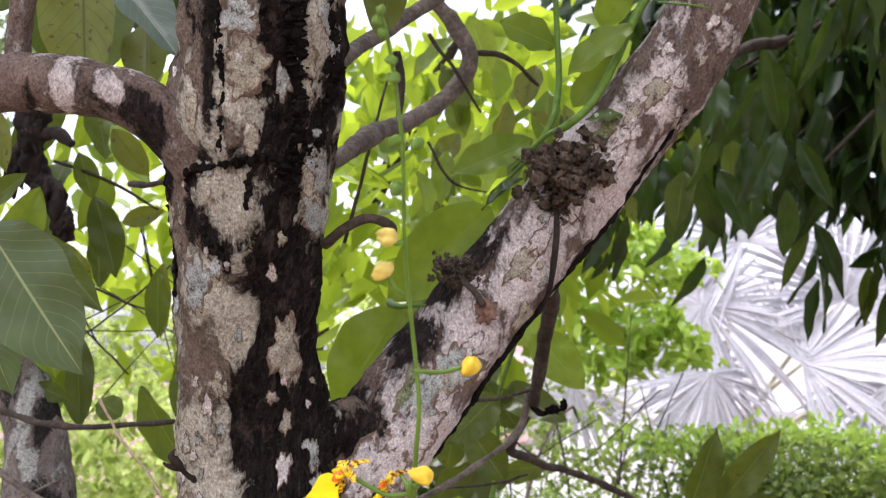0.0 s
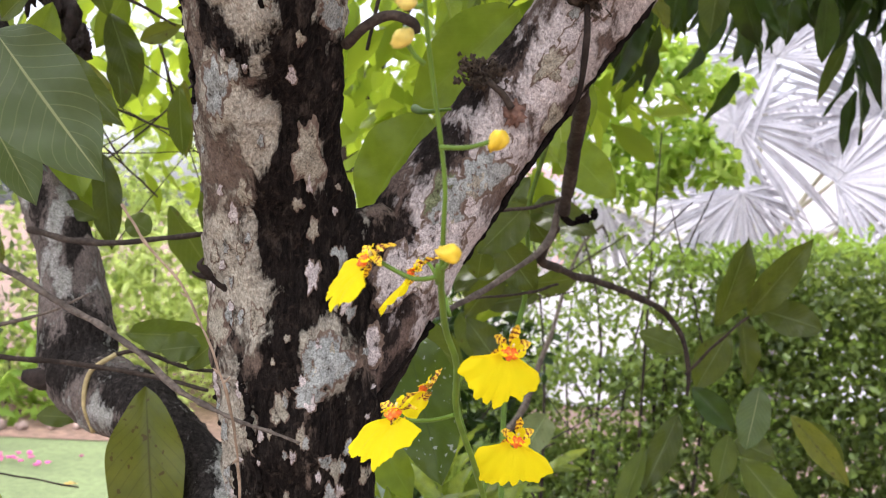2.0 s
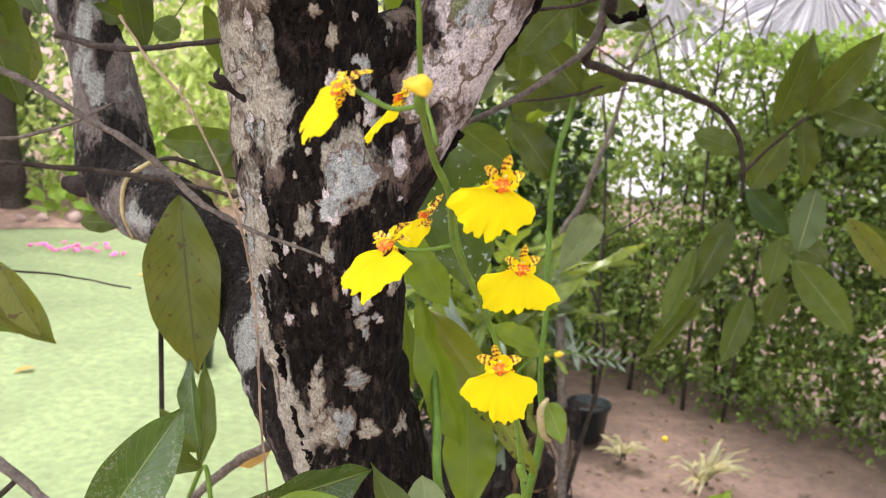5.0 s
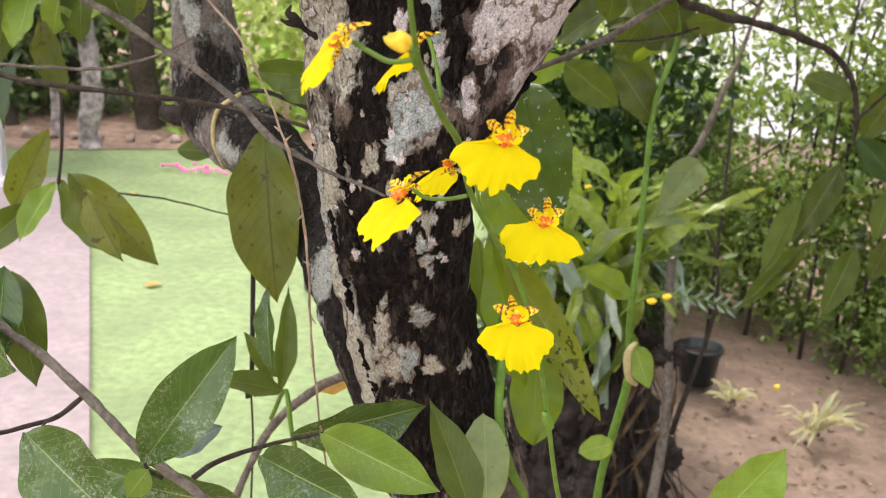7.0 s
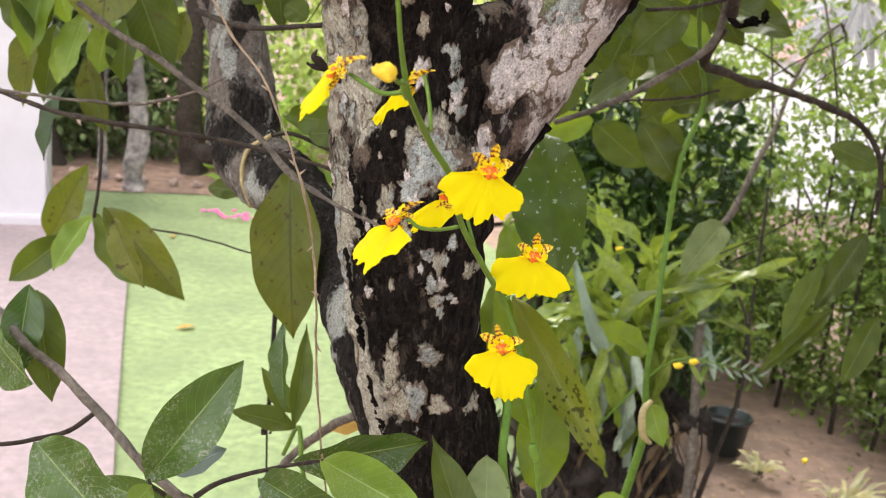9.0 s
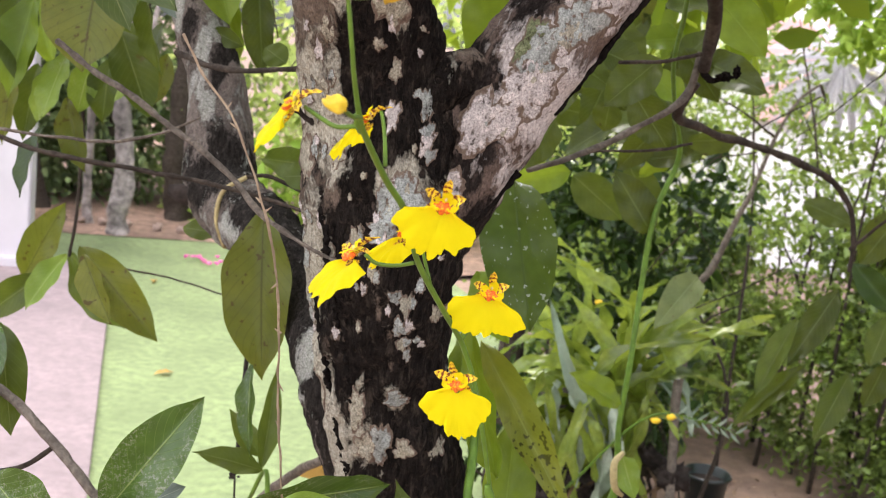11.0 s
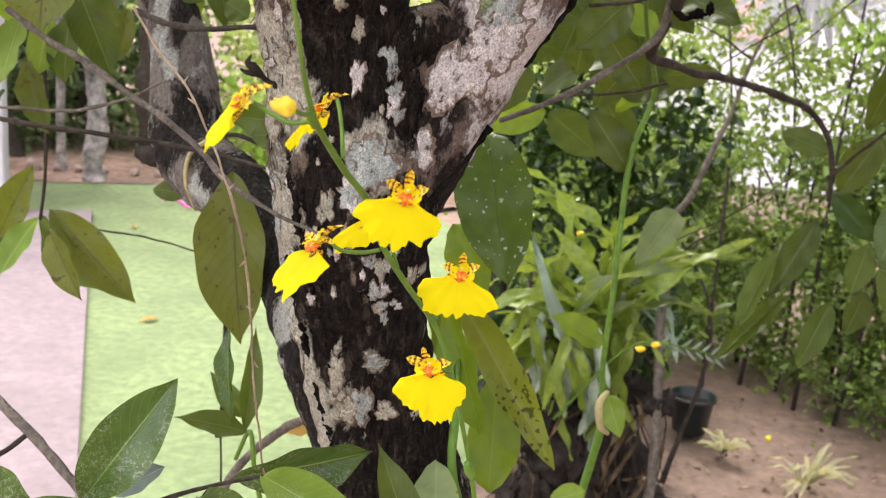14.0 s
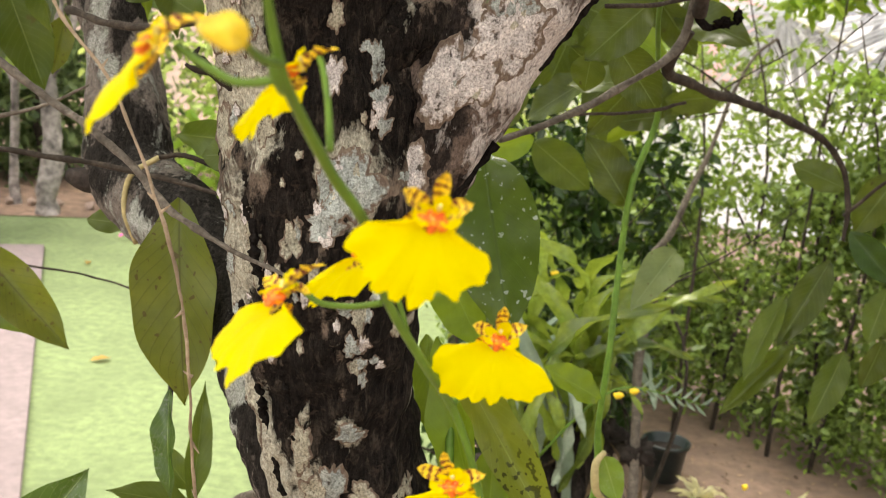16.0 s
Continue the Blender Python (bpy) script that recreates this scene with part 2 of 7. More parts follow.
DEAD_LEAF = leaf_material("fallen yellow leaf", (0.46, 0.29, 0.08), (0.50, 0.34, 0.10), (0.55, 0.35, 0.10), rough=0.6)


def mass_material(name, c1, c2, through_light, glow, rough=0.55, gloss=0.2):
    m, t, b = material(name, rough)
    b.inputs["Specular IOR Level"].default_value = gloss
    r = node(t, "ShaderNodeNewGeometry").outputs["Random Per Island"]
    c = mix(t, r, c1, c2)
    t.links.new(c, b.inputs["Base Color"])
    tr = node(t, "ShaderNodeBsdfTranslucent")
    t.links.new(mix(t, 0.5, c, glow), tr.inputs[0])
    mx = node(t, "ShaderNodeMixShader", {0: through_light})
    t.links.new(b.outputs[0], mx.inputs[1])
    t.links.new(tr.outputs[0], mx.inputs[2])
    t.links.new(mx.outputs[0], t.nodes["Material Output"].inputs[0])
    return m


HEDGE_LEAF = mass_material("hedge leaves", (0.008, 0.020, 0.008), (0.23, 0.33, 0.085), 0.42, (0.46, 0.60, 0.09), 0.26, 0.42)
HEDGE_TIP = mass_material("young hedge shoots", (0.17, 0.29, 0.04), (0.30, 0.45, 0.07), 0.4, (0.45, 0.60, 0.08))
BUSH_LEAF = mass_material("light bush leaves", (0.035, 0.08, 0.012), (0.74, 0.86, 0.34), 0.6, (0.80, 0.92, 0.22), 0.4)
CANOPY_LEAF = mass_material("sunlit canopy leaves", (0.03, 0.07, 0.010), (0.36, 0.50, 0.05), 0.55, (0.66, 0.82, 0.04), 0.4)
LIME_LEAF = mass_material("lime green leaves", (0.12, 0.24, 0.02), (0.42, 0.56, 0.11), 0.5, (0.52, 0.68, 0.06), 0.4)
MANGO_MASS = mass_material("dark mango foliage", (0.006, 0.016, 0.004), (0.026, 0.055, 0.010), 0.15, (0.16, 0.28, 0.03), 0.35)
WOOD_LEAF = mass_material("far woodland leaves", (0.05, 0.075, 0.034), (0.26, 0.34, 0.14), 0.35, (0.22, 0.32, 0.09))


def plain(name, colour, rough=0.5, variation=0.15, scale=40, relief=0.0, metal=0.0):
    m, t, b = material(name, rough, metal)
    geo = node(t, "ShaderNodeNewGeometry").outputs["Position"]
    n1 = noise_out(t, geo, scale, 5, 0.6)
    n2 = noise_out(t, geo, scale * 0.12, 3, 0.5)
    c = mix(t, ramp(t, n1, [(0.3, (0, 0, 0)), (0.7, (1, 1, 1))]), tuple(x * (1 - variation) for x in colour), tuple(min(1, x * (1 + variation)) for x in colour))
    c = mix(t, ramp(t, n2, [(0.4, (0, 0, 0)), (0.7, (0.5, 0.5, 0.5))]), c, tuple(x * (1 - variation * 1.5) for x in colour))
    t.links.new(c, b.inputs["Base Color"])
    if relief:
        bump(t, b, n1, 0.5, relief)
    return m


PETAL, pt, pb = material("bright yellow petal", 0.5)
pb.inputs["Base Color"].default_value = (0.93, 0.80, 0.004, 1)
pb.inputs["Specular IOR Level"].default_value = 0.08
ptr = node(pt, "ShaderNodeBsdfTranslucent", {0: (0.95, 0.82, 0.004, 1)})
pmx = node(pt, "ShaderNodeMixShader", {0: 0.45})
pt.links.new(pb.outputs[0], pmx.inputs[1])
pt.links.new(ptr.outputs[0], pmx.inputs[2])
pt.links.new(pmx.outputs[0], pt.nodes["Material Output"].inputs[0])
pco = node(pt, "ShaderNodeTexCoord").outputs["Object"]
bump(pt, pb, noise_out(pt, pco, 900, 3, 0.6), 0.25, 0.0006)

BARRED, bt, bb = material("yellow petal with brown bars", 0.5)
buv = node(bt, "ShaderNodeUVMap").outputs[0]
bsep = node(bt, "ShaderNodeSeparateXYZ")
bt.links.new(buv, bsep.inputs[0])
bn = noise_out(bt, buv, 7, 3, 0.6)
bw = maths(bt, "SINE", maths(bt, "ADD", maths(bt, "MULTIPLY", bsep.outputs[1], 26.0), maths(bt, "MULTIPLY", bn, 9.0)))
bars = ramp(bt, bw, [(0.05, (0, 0, 0)), (0.25, (1, 1, 1))])
low = ramp(bt, bsep.outputs[1], [(0.80, (1, 1, 1)), (0.90, (0, 0, 0))])
bc = mix(bt, maths(bt, "MULTIPLY", bars, low), (0.90, 0.62, 0.02), (0.19, 0.045, 0.008))
bt.links.new(bc, bb.inputs["Base Color"])

CALLUS, ct, cb = material("orange warty callus", 0.45)
cco = node(ct, "ShaderNodeTexCoord").outputs["Object"]
cn = noise_out(ct, cco, 420, 3, 0.6)
ct.links.new(ramp(ct, cn, [(0.32, (0.93, 0.60, 0.01)), (0.42, (0.88, 0.20, 0.006)), (0.66, (0.70, 0.085, 0.004))]), cb.inputs["Base Color"])
bump(ct, cb, cn, 0.6, 0.001)

GREEN_STEM = plain("green orchid stem", (0.115, 0.205, 0.026), 0.4, 0.2, 160)
VINE_STEM = plain("green vine stem", (0.10, 0.19, 0.022), 0.45, 0.3, 120)
for stem_mat in (GREEN_STEM, VINE_STEM):
    stem_mat.node_tree.nodes["Principled BSDF"].inputs["Specular IOR Level"].default_value = 0.22
BUD = plain("yellow-green bud", (0.66, 0.52, 0.10), 0.5, 0.3, 300)
ORANGE_BUD = plain("opening orange-yellow bud", (0.85, 0.58, 0.025), 0.5, 0.25, 420, 0.0006)
COLUMN = plain("cream flower column", (0.85, 0.70, 0.25), 0.5, 0.2, 400)
SCAR = plain("reddish resin scar", (0.20, 0.11, 0.075), 0.8, 0.5, 240, 0.002)
MOULD = plain("black mould crust", (0.014, 0.012, 0.0105), 1.0, 0.75, 420, 0.004)
MOULD.node_tree.nodes["Principled BSDF"].inputs["Specular IOR Level"].default_value = 0.02


def crust_material(name, c1, c2):
    """Granular lichen: cracked, pitted, with worn holes down to dark bark."""
    m, t, b = material(name, 0.95)
    b.inputs["Specular IOR Level"].default_value = 0.05
    geo = node(t, "ShaderNodeNewGeometry").outputs["Position"]
    fine = noise_out(t, geo, 420, 4, 0.7, (1, 1, 0.5))
    mid = noise_out(t, geo, 130, 4, 0.6)
    c = mix(t, ramp(t, fine, [(0.3, (0, 0, 0)), (0.7, (1, 1, 1))]), c1, c2)
    c = mix(t, ramp(t, mid, [(0.42, (0.55, 0.55, 0.55)), (0.62, (0, 0, 0))]), c, tuple(v * 0.55 for v in c1))
    c = mix(t, ramp(t, maths(t, "MULTIPLY_ADD", mid, 0.6, maths(t, "MULTIPLY", fine, 0.4)), [(0.37, (0.9, 0.9, 0.9)), (0.43, (0, 0, 0))]), c, (0.05, 0.038, 0.03))
    speck = noise_out(t, geo, 760, 3, 0.7)
    c = mix(t, 1.0, c, ramp(t, speck, [(0.34, (0.5, 0.49, 0.47)), (0.52, (0.98, 0.98, 0.98)), (0.68, (1.35, 1.35, 1.33))]), "MULTIPLY")
    rim = node(t, "ShaderNodeAttribute", attribute_name="rim").outputs["Fac"]
    worn = maths(t, "MULTIPLY_ADD", maths(t, "MULTIPLY_ADD", mid, 0.7, maths(t, "MULTIPLY", fine, 0.5)), -0.8, maths(t, "ADD", rim, 0.48))
    c = mix(t, ramp(t, worn, [(0.70, (0, 0, 0)), (0.80, (1, 1, 1))]), c, mix(t, ramp(t, fine, [(0.4, (0, 0, 0)), (0.62, (1, 1, 1))]), (0.15, 0.108, 0.082), (0.25, 0.195, 0.15)))
    t.links.new(c, b.inputs["Base Color"])
    bump(t, b, maths(t, "ADD", fine, mid), 0.9, 0.004)
    return m


CREAM_CRUST = crust_material("cream lichen crust", (0.40, 0.37, 0.28), (0.54, 0.51, 0.41))
MOSS = crust_material("grey-green moss", (0.19, 0.23, 0.11), (0.36, 0.39, 0.23))
PINK_CRUST = crust_material("pinkish grey lichen crust", (0.62, 0.565, 0.54), (0.80, 0.75, 0.72))
LICHEN_CRUST = crust_material("grey lichen crust", (0.36, 0.39, 0.36), (0.52, 0.55, 0.52))
BAND = plain("dry straw band", (0.42, 0.35, 0.16), 0.7, 0.3, 150)
LAWN = plain("mown lawn", (0.160, 0.208, 0.086), 0.9, 0.28, 22, 0.02)
PAVING = plain("worn pinkish concrete", (0.205, 0.160, 0.160), 0.85, 0.2, 24, 0.004)
SOIL = plain("bare reddish soil", (0.225, 0.152, 0.112), 0.95, 0.3, 16, 0.02)
LITTER = plain("brown leaf litter soil", (0.25, 0.16, 0.115), 0.95, 0.5, 12, 0.03)
PORCH_PAINT = plain("dulled white porch paint", (0.50, 0.47, 0.50), 0.6, 0.12, 3)
WHITE_PAINT = plain("white painted wall", (0.74, 0.73, 0.75), 0.6, 0.08, 3)
PINK_PAINT = plain("faded pink wall", (0.68, 0.42, 0.42), 0.7, 0.1, 3)
GREY_PAINT = plain("grey shutter", (0.42, 0.40, 0.42), 0.6, 0.15, 5)
POT = plain("black plastic pot", (0.015, 0.022, 0.021), 0.35, 0.25, 40)
PALM = leaf_material("silver palm blade", (0.40, 0.40, 0.43), (0.54, 0.535, 0.56), (0.66, 0.64, 0.54), rough=0.42, through_light=0.3, blush=(1.03, 1.04, 1.06))
PALM_STALK = plain("pale palm stalk", (0.60, 0.58, 0.42), 0.5, 0.2, 20)
STONE = plain("garden stone", (0.38, 0.28, 0.23), 0.9, 0.3, 25, 0.01)
PINK_PETAL = plain("magenta petals", (0.75, 0.12, 0.40), 0.6, 0.3, 30)
YELLOW_PETAL = plain("small yellow petals", (0.88, 0.60, 0.02), 0.6, 0.2, 60)
FAR_BARK = plain("pale far bark", (0.30, 0.26, 0.245), 0.9, 0.8, 16, 0.02)

# ---- shaping helpers ----
UP = Vector((0, 0, 1))


def mesh_of(name, verts, faces, mat, uvs=None, smooth=True):
    me = bpy.data.meshes.new(name)
    me.from_pydata([tuple(v) for v in verts], [], faces)
    if uvs is not None:
        layer = me.uv_layers.new(name="UVMap")
        idx = np.empty(len(me.loops), dtype=np.int32)
        me.loops.foreach_get("vertex_index", idx)
        layer.data.foreach_set("uv", np.asarray(uvs, dtype=np.float32)[idx].ravel())
    if smooth:
        me.polygons.foreach_set("use_smooth", [True] * len(me.polygons))
    me.materials.append(mat)
    me.update()
    return me


def put(name, me, parent=None, matrix=None, label=""):
    ob = new(name, me)
    if parent is not None:
        ob.parent = parent
    if matrix is not None:
        ob.matrix_basis = matrix
    return tagged(ob, label)


def empty(name, place, label, category, group="", kind=""):
    ob = new(name)
    ob.location = place
    ob.empty_display_size = 0.02
    return tagged(ob, label, category, group, kind)


def spline(points, n):
    """Points evenly along a smooth curve through (x, y, z, r) knots."""
    p = np.array(points, float)
    p = np.vstack([2 * p[0] - p[1], p, 2 * p[-1] - p[-2]])
    out = []
    segs = len(p) - 3
    for i in range(n + 1):
        s = min(i / n * segs, segs - 1e-6)
        k, u = int(s), s - int(s)
        a, b, c, d = p[k], p[k + 1], p[k + 2], p[k + 3]
        out.append(0.5 * (2 * b + (c - a) * u + (2 * a - 5 * b + 4 * c - d) * u * u + (3 * b - a - 3 * c + d) * u ** 3))
    return np.array(out)


def tube_arrays(points, n=24, sides=10, rough=0.0, lump=40.0, caps=True, flat=1.0, fissure=0.0, crooked=0.0):
    c = spline(points, n)
    ctr, rad = c[:, :3], np.maximum(c[:, 3], 1e-4)
    if crooked:
        r0 = float(rad.mean())
        f0 = 0.06 / r0
        ctr = np.array([p + np.array(noise.noise_vector(Vector(p) * f0)) * r * crooked + np.array(noise.noise_vector(Vector(p) * f0 * 0.3)) * r * crooked * 1.5 for p, r in zip(ctr, rad)])
        rad = np.array([r * (1 + 0.22 * noise.noise(Vector(p) * f0 * 2.5 + Vector((7, 3, 1)))) for p, r in zip(ctr, rad)])
    tan = np.gradient(ctr, axis=0)
    tan /= np.linalg.norm(tan, axis=1)[:, None] + 1e-12
    side = Vector((1, 0, 0)) if abs(tan[0][0]) < 0.8 else Vector((0, 1, 0))
    verts, faces, uvs = [], [], []
    for i in range(len(ctr)):
        t = Vector(tan[i])
        side = (side - t * side.dot(t)).normalized()
        other = t.cross(side)
        for k in range(sides):
            a = 2 * math.pi * k / sides
            d = side * math.cos(a) + other * math.sin(a) * flat
            p = Vector(ctr[i]) + d * rad[i]
            if rough:
                q = Vector((p.x * lump, p.y * lump, p.z * lump * 0.6))
                p += d * rad[i] * rough * (noise.noise(q) + 0.5 * noise.noise(q * 2.7))
                if fissure:
                    g = Vector((p.x * 150, p.y * 150, p.z * 34))
                    p -= d * fissure * max(0.0, 0.35 - abs(noise.noise(g))) * 2.8
                    p += d * fissure * 0.5 * noise.noise(g * 2.3)
            verts.append(p)
            uvs.append((k / sides, i / (len(ctr) - 1)))
    for i in range(len(ctr) - 1):
        for k in range(sides):
            a, b = i * sides + k, i * sides + (k + 1) % sides
            faces.append((a, b, b + sides, a + sides))
    if caps:
        faces.append(tuple(range(sides))[::-1])
        faces.append(tuple(range((len(ctr) - 1) * sides, len(ctr) * sides)))
    return verts, faces, uvs


def tube(name, points, mat, parent, n=24, sides=10, rough=0.0, lump=40.0, label="", pale=(), dark=(), flat=1.0, fissure=0.0):
    """A tapered limb through points of (place, radius)."""
    knots = [(*p, r) for p, r in points]
    woody = name in ("twig", "branch", "mould_runner") and mat.name in WOODY
    verts, faces, uvs = tube_arrays(knots, n * 3 if woody else n, sides, rough * 1.6 if woody else rough, lump, True, flat, fissure, 0.8 if woody else 0.0)
    me = mesh_of(name, verts, faces, mat, uvs)
    v = np.array([tuple(q) for q in verts])
    for key, spots in (("pale", pale), ("dark", dark)):
        val = np.zeros(len(v))
        for (x, y, z), rx, rz in spots:
            d = ((v[:, 0] - x) / rx) ** 2 + ((v[:, 2] - z) / rz) ** 2 + ((v[:, 1] - y) / 0.06) ** 2
            val = np.maximum(val, np.exp(-0.7 * d))
        a = me.attributes.new(key, "FLOAT", "POINT")
        a.data.foreach_set("value", val.astype(np.float32))
    return put(name, me, parent, label=label)


def leaf_mesh(name, mat, widest=0.5, tip=1.4, base=0.8, fold=0.18, droop=0.15, ripple=0.035, nl=14, nw=6, notch=0.0, arch=0.0, round_=0.0):
    """A blade 1 long and 1 wide, on a short stalk, folded at its midrib and drooping to its tip."""
    verts, uvs, faces = [], [], []
    for i in range(nl + 1):
        v = i / nl
        if v < widest:
            w = math.sin(math.pi / 2 * v / widest) ** base
        else:
            w = math.cos(math.pi / 2 * (v - widest) / (1 - widest)) ** tip
        if round_:
            w = math.sin(math.pi * v ** 0.94) ** round_ * (1 - 0.35 * max(0.0, v - 0.86) / 0.14) if v < 1 else 0.0
        w = max(w, 0.004)
        for k in range(nw + 1):
            u = k / nw * 2 - 1
            x = 0.5 * u * w
            z = fold * abs(x) - droop * v * v + arch * 4 * v * (1 - v) + ripple * math.sin(v * 17 + u * 2.1) * abs(u)
            y = v - notch * abs(u) * (1 - v) ** 4 * -1
            verts.append((x, y, z))
            uvs.append((0.5 + 0.5 * u, v))
    for i in range(nl):
        for k in range(nw):
            a = i * (nw + 1) + k
            faces.append((a, a + 1, a + nw + 2, a + nw + 1))
    return mesh_of(name, verts, faces, mat, uvs)


FACE = Vector((0.12, -1.0, 0.25))


def leaf_pose(base, tip, width, roll=0.0, face=FACE):
    b, t = Vector(base), Vector(tip)
    along = t - b
    length = along.length
    along.normalize()
    nrm = (face - along * face.dot(along)).normalized()
    nrm = Matrix.Rotation(radians(roll), 3, along) @ nrm
    side = along.cross(nrm)
    m = Matrix.Identity(4)
    m.col[0][:3], m.col[1][:3], m.col[2][:3], m.col[3][:3] = side * width, along * length, nrm * length, b
    return m


BLADES = {}


def leaf(parent, kind, mat, base, tip, width, roll=0.0, face=FACE, label="", stalk=None, name="leaf"):
    """One leaf from base to tip; blades of one kind and material share a mesh."""
    key = (kind, mat.name)
    if key not in BLADES:
        shape = {"broad": dict(fold=0.20, droop=0.10, ripple=0.022, nl=22, nw=8, round_=0.80),
                 "oval": dict(widest=0.5, tip=0.62, base=0.6, fold=0.12, droop=0.08),
                 "thick": dict(widest=0.45, tip=0.8, base=0.55, fold=0.16, droop=0.06),
                 "lance": dict(widest=0.42, tip=1.15, base=0.8, fold=0.16, droop=0.18, ripple=0.025),
                 "flat": dict(widest=0.45, tip=0.7, base=0.7, fold=0.05, droop=0.03),
                 "strap": dict(widest=0.5, tip=0.5, base=0.22, fold=0.04, droop=0.30),
                 "arch": dict(widest=0.45, tip=0.75, base=0.22, fold=0.04, droop=0.0, arch=0.26, nl=14, nw=4),
                 "heart": dict(widest=0.32, tip=0.85, base=0.45, fold=0.2, droop=0.08)}[kind]
        BLADES[key] = leaf_mesh(kind + " blade", mat, **shape)
    return put(name, BLADES[key], parent, leaf_pose(base, tip, width, roll, face), label)


def leaf_cloud(name, places, sizes, mat, label, category, seed, aspect=0.5, hang=0.0, kind="stuff", parent=None):
    """Many small folded leaves in one mesh."""
    r = np.random.RandomState(seed)
    n = len(places)
    d = r.normal(size=(n, 3))
    d[:, 2] -= hang
    d /= np.linalg.norm(d, axis=1)[:, None]
    q = r.normal(size=(n, 3))
    q[:, 2] += 0.8
    s = np.cross(d, q)
    s /= np.linalg.norm(s, axis=1)[:, None] + 1e-9
    m = np.cross(s, d)
    L = np.asarray(sizes)[:, None]
    p = np.asarray(places)
    w = L * aspect * 0.5
    pts = np.stack([p, p + d * L * 0.28 - s * w * 0.86 + m * w * 0.25, p + d * L * 0.65 - s * w * 0.8 + m * w * 0.22, p + d * L - m * L * 0.1,
                    p + d * L * 0.65 + s * w * 0.8 + m * w * 0.22, p + d * L * 0.28 + s * w * 0.86 + m * w * 0.25], axis=1)
    verts = pts.reshape(-1, 3)
    i = np.arange(n)[:, None] * 6
    faces = np.concatenate([i + [0, 3, 2, 1], i + [0, 5, 4, 3]], axis=1).reshape(-1, 4)
    me = bpy.data.meshes.new(name)
    me.vertices.add(len(verts))
    me.vertices.foreach_set("co", verts.astype(np.float32).ravel())
    me.loops.add(faces.size)
    me.loops.foreach_set("vertex_index", faces.astype(np.int32).ravel())
    me.polygons.add(len(faces))
    me.polygons.foreach_set("loop_start", np.arange(0, faces.size, 4, dtype=np.int32))
    me.polygons.foreach_set("loop_total", np.full(len(faces), 4, dtype=np.int32))
    me.materials.append(mat)
    me.update(calc_edges=True)
    me.validate()
    ob = new(name, me)
    if parent is not None:
        ob.parent = parent
    return tagged(ob, label, category, "", kind)


def lumps(name, centre, radius, mat, parent, count, seed, spread=(1, 1, 1), label="", grain=(0.14, 0.34), jag=0.7):
    """A clump of small rough knobs in one mesh."""
    r = random.Random(seed)
    bm = bmesh.new()
    for _ in range(count):
        p = Vector([r.gauss(0, 0.5) * s for s in spread]) * radius
        size = radius * r.uniform(*grain)
        res = bmesh.ops.create_icosphere(bm, subdivisions=2, radius=size)
        for v in res["verts"]:
            v.co += v.co.normalized() * size * jag * noise.noise(v.co * (2.2 / size) + p * 90)
            v.co += p
    me = bpy.data.meshes.new(name)
    bm.to_mesh(me)
    bm.free()
    me.polygons.foreach_set("use_smooth", [True] * len(me.polygons))
    me.materials.append(mat)
    return put(name, me, parent, Matrix.Translation(centre), label)


def crumb(name, centre, size, mat, parent, seed, label="", detail=5):
    """One crumbly, creased mass."""
    bm = bmesh.new()
    bmesh.ops.create_icosphere(bm, subdivisions=detail, radius=1.0)
    for v in bm.verts:
        d = v.co.normalized()
        q = d * 2.1 + Vector((seed * 3.1, 0, seed))
        k = 0.78 + 0.62 * noise.noise(q * 0.9) + 0.50 * (noise.turbulence(q * 1.7, 4, True) - 0.45) + 0.15 * noise.noise(q * 5) + 0.12 * noise.noise(q * 11)
        v.co = Vector((d.x * size[0], d.y * size[1], d.z * size[2])) * max(k, 0.2)
    me = bpy.data.meshes.new(name)
    bm.to_mesh(me)
    bm.free()
    me.polygons.foreach_set("use_smooth", [True] * len(me.polygons))
    me.materials.append(mat)
    return put(name, me, parent, Matrix.Translation(centre), label)


def box(name, size, mat, parent=None, matrix=None, label="", bevel=0.01):
    bm = bmesh.new()
    bmesh.ops.create_cube(bm, size=1.0)
    bmesh.ops.scale(bm, vec=size, verts=bm.verts)
    bmesh.ops.bevel(bm, geom=bm.edges[:], offset=bevel, segments=2, affect="EDGES")
    me = bpy.data.meshes.new(name)
    bm.to_mesh(me)
    bm.free()
    me.materials.append(mat)
    return put(name, me, parent, matrix, label)


# ---- ground ----
def sheet(name, outline, z, mat, label, category, depth=0.0, step=0.0):
    bm = bmesh.new()
    top = [bm.verts.new((x, y, z)) for x, y in outline]
    f = bm.faces.new(top)
    if depth:
        ext = bmesh.ops.extrude_face_region(bm, geom=[f])
        bmesh.ops.translate(bm, vec=(0, 0, -depth), verts=[v for v in ext["geom"] if isinstance(v, bmesh.types.BMVert)])
    bmesh.ops.recalc_face_normals(bm, faces=bm.faces)
    me = bpy.data.meshes.new(name)
    bm.to_mesh(me)
    bm.free()
    me.materials.append(mat)
    return tagged(new(name, me), label, category, "", "structure")


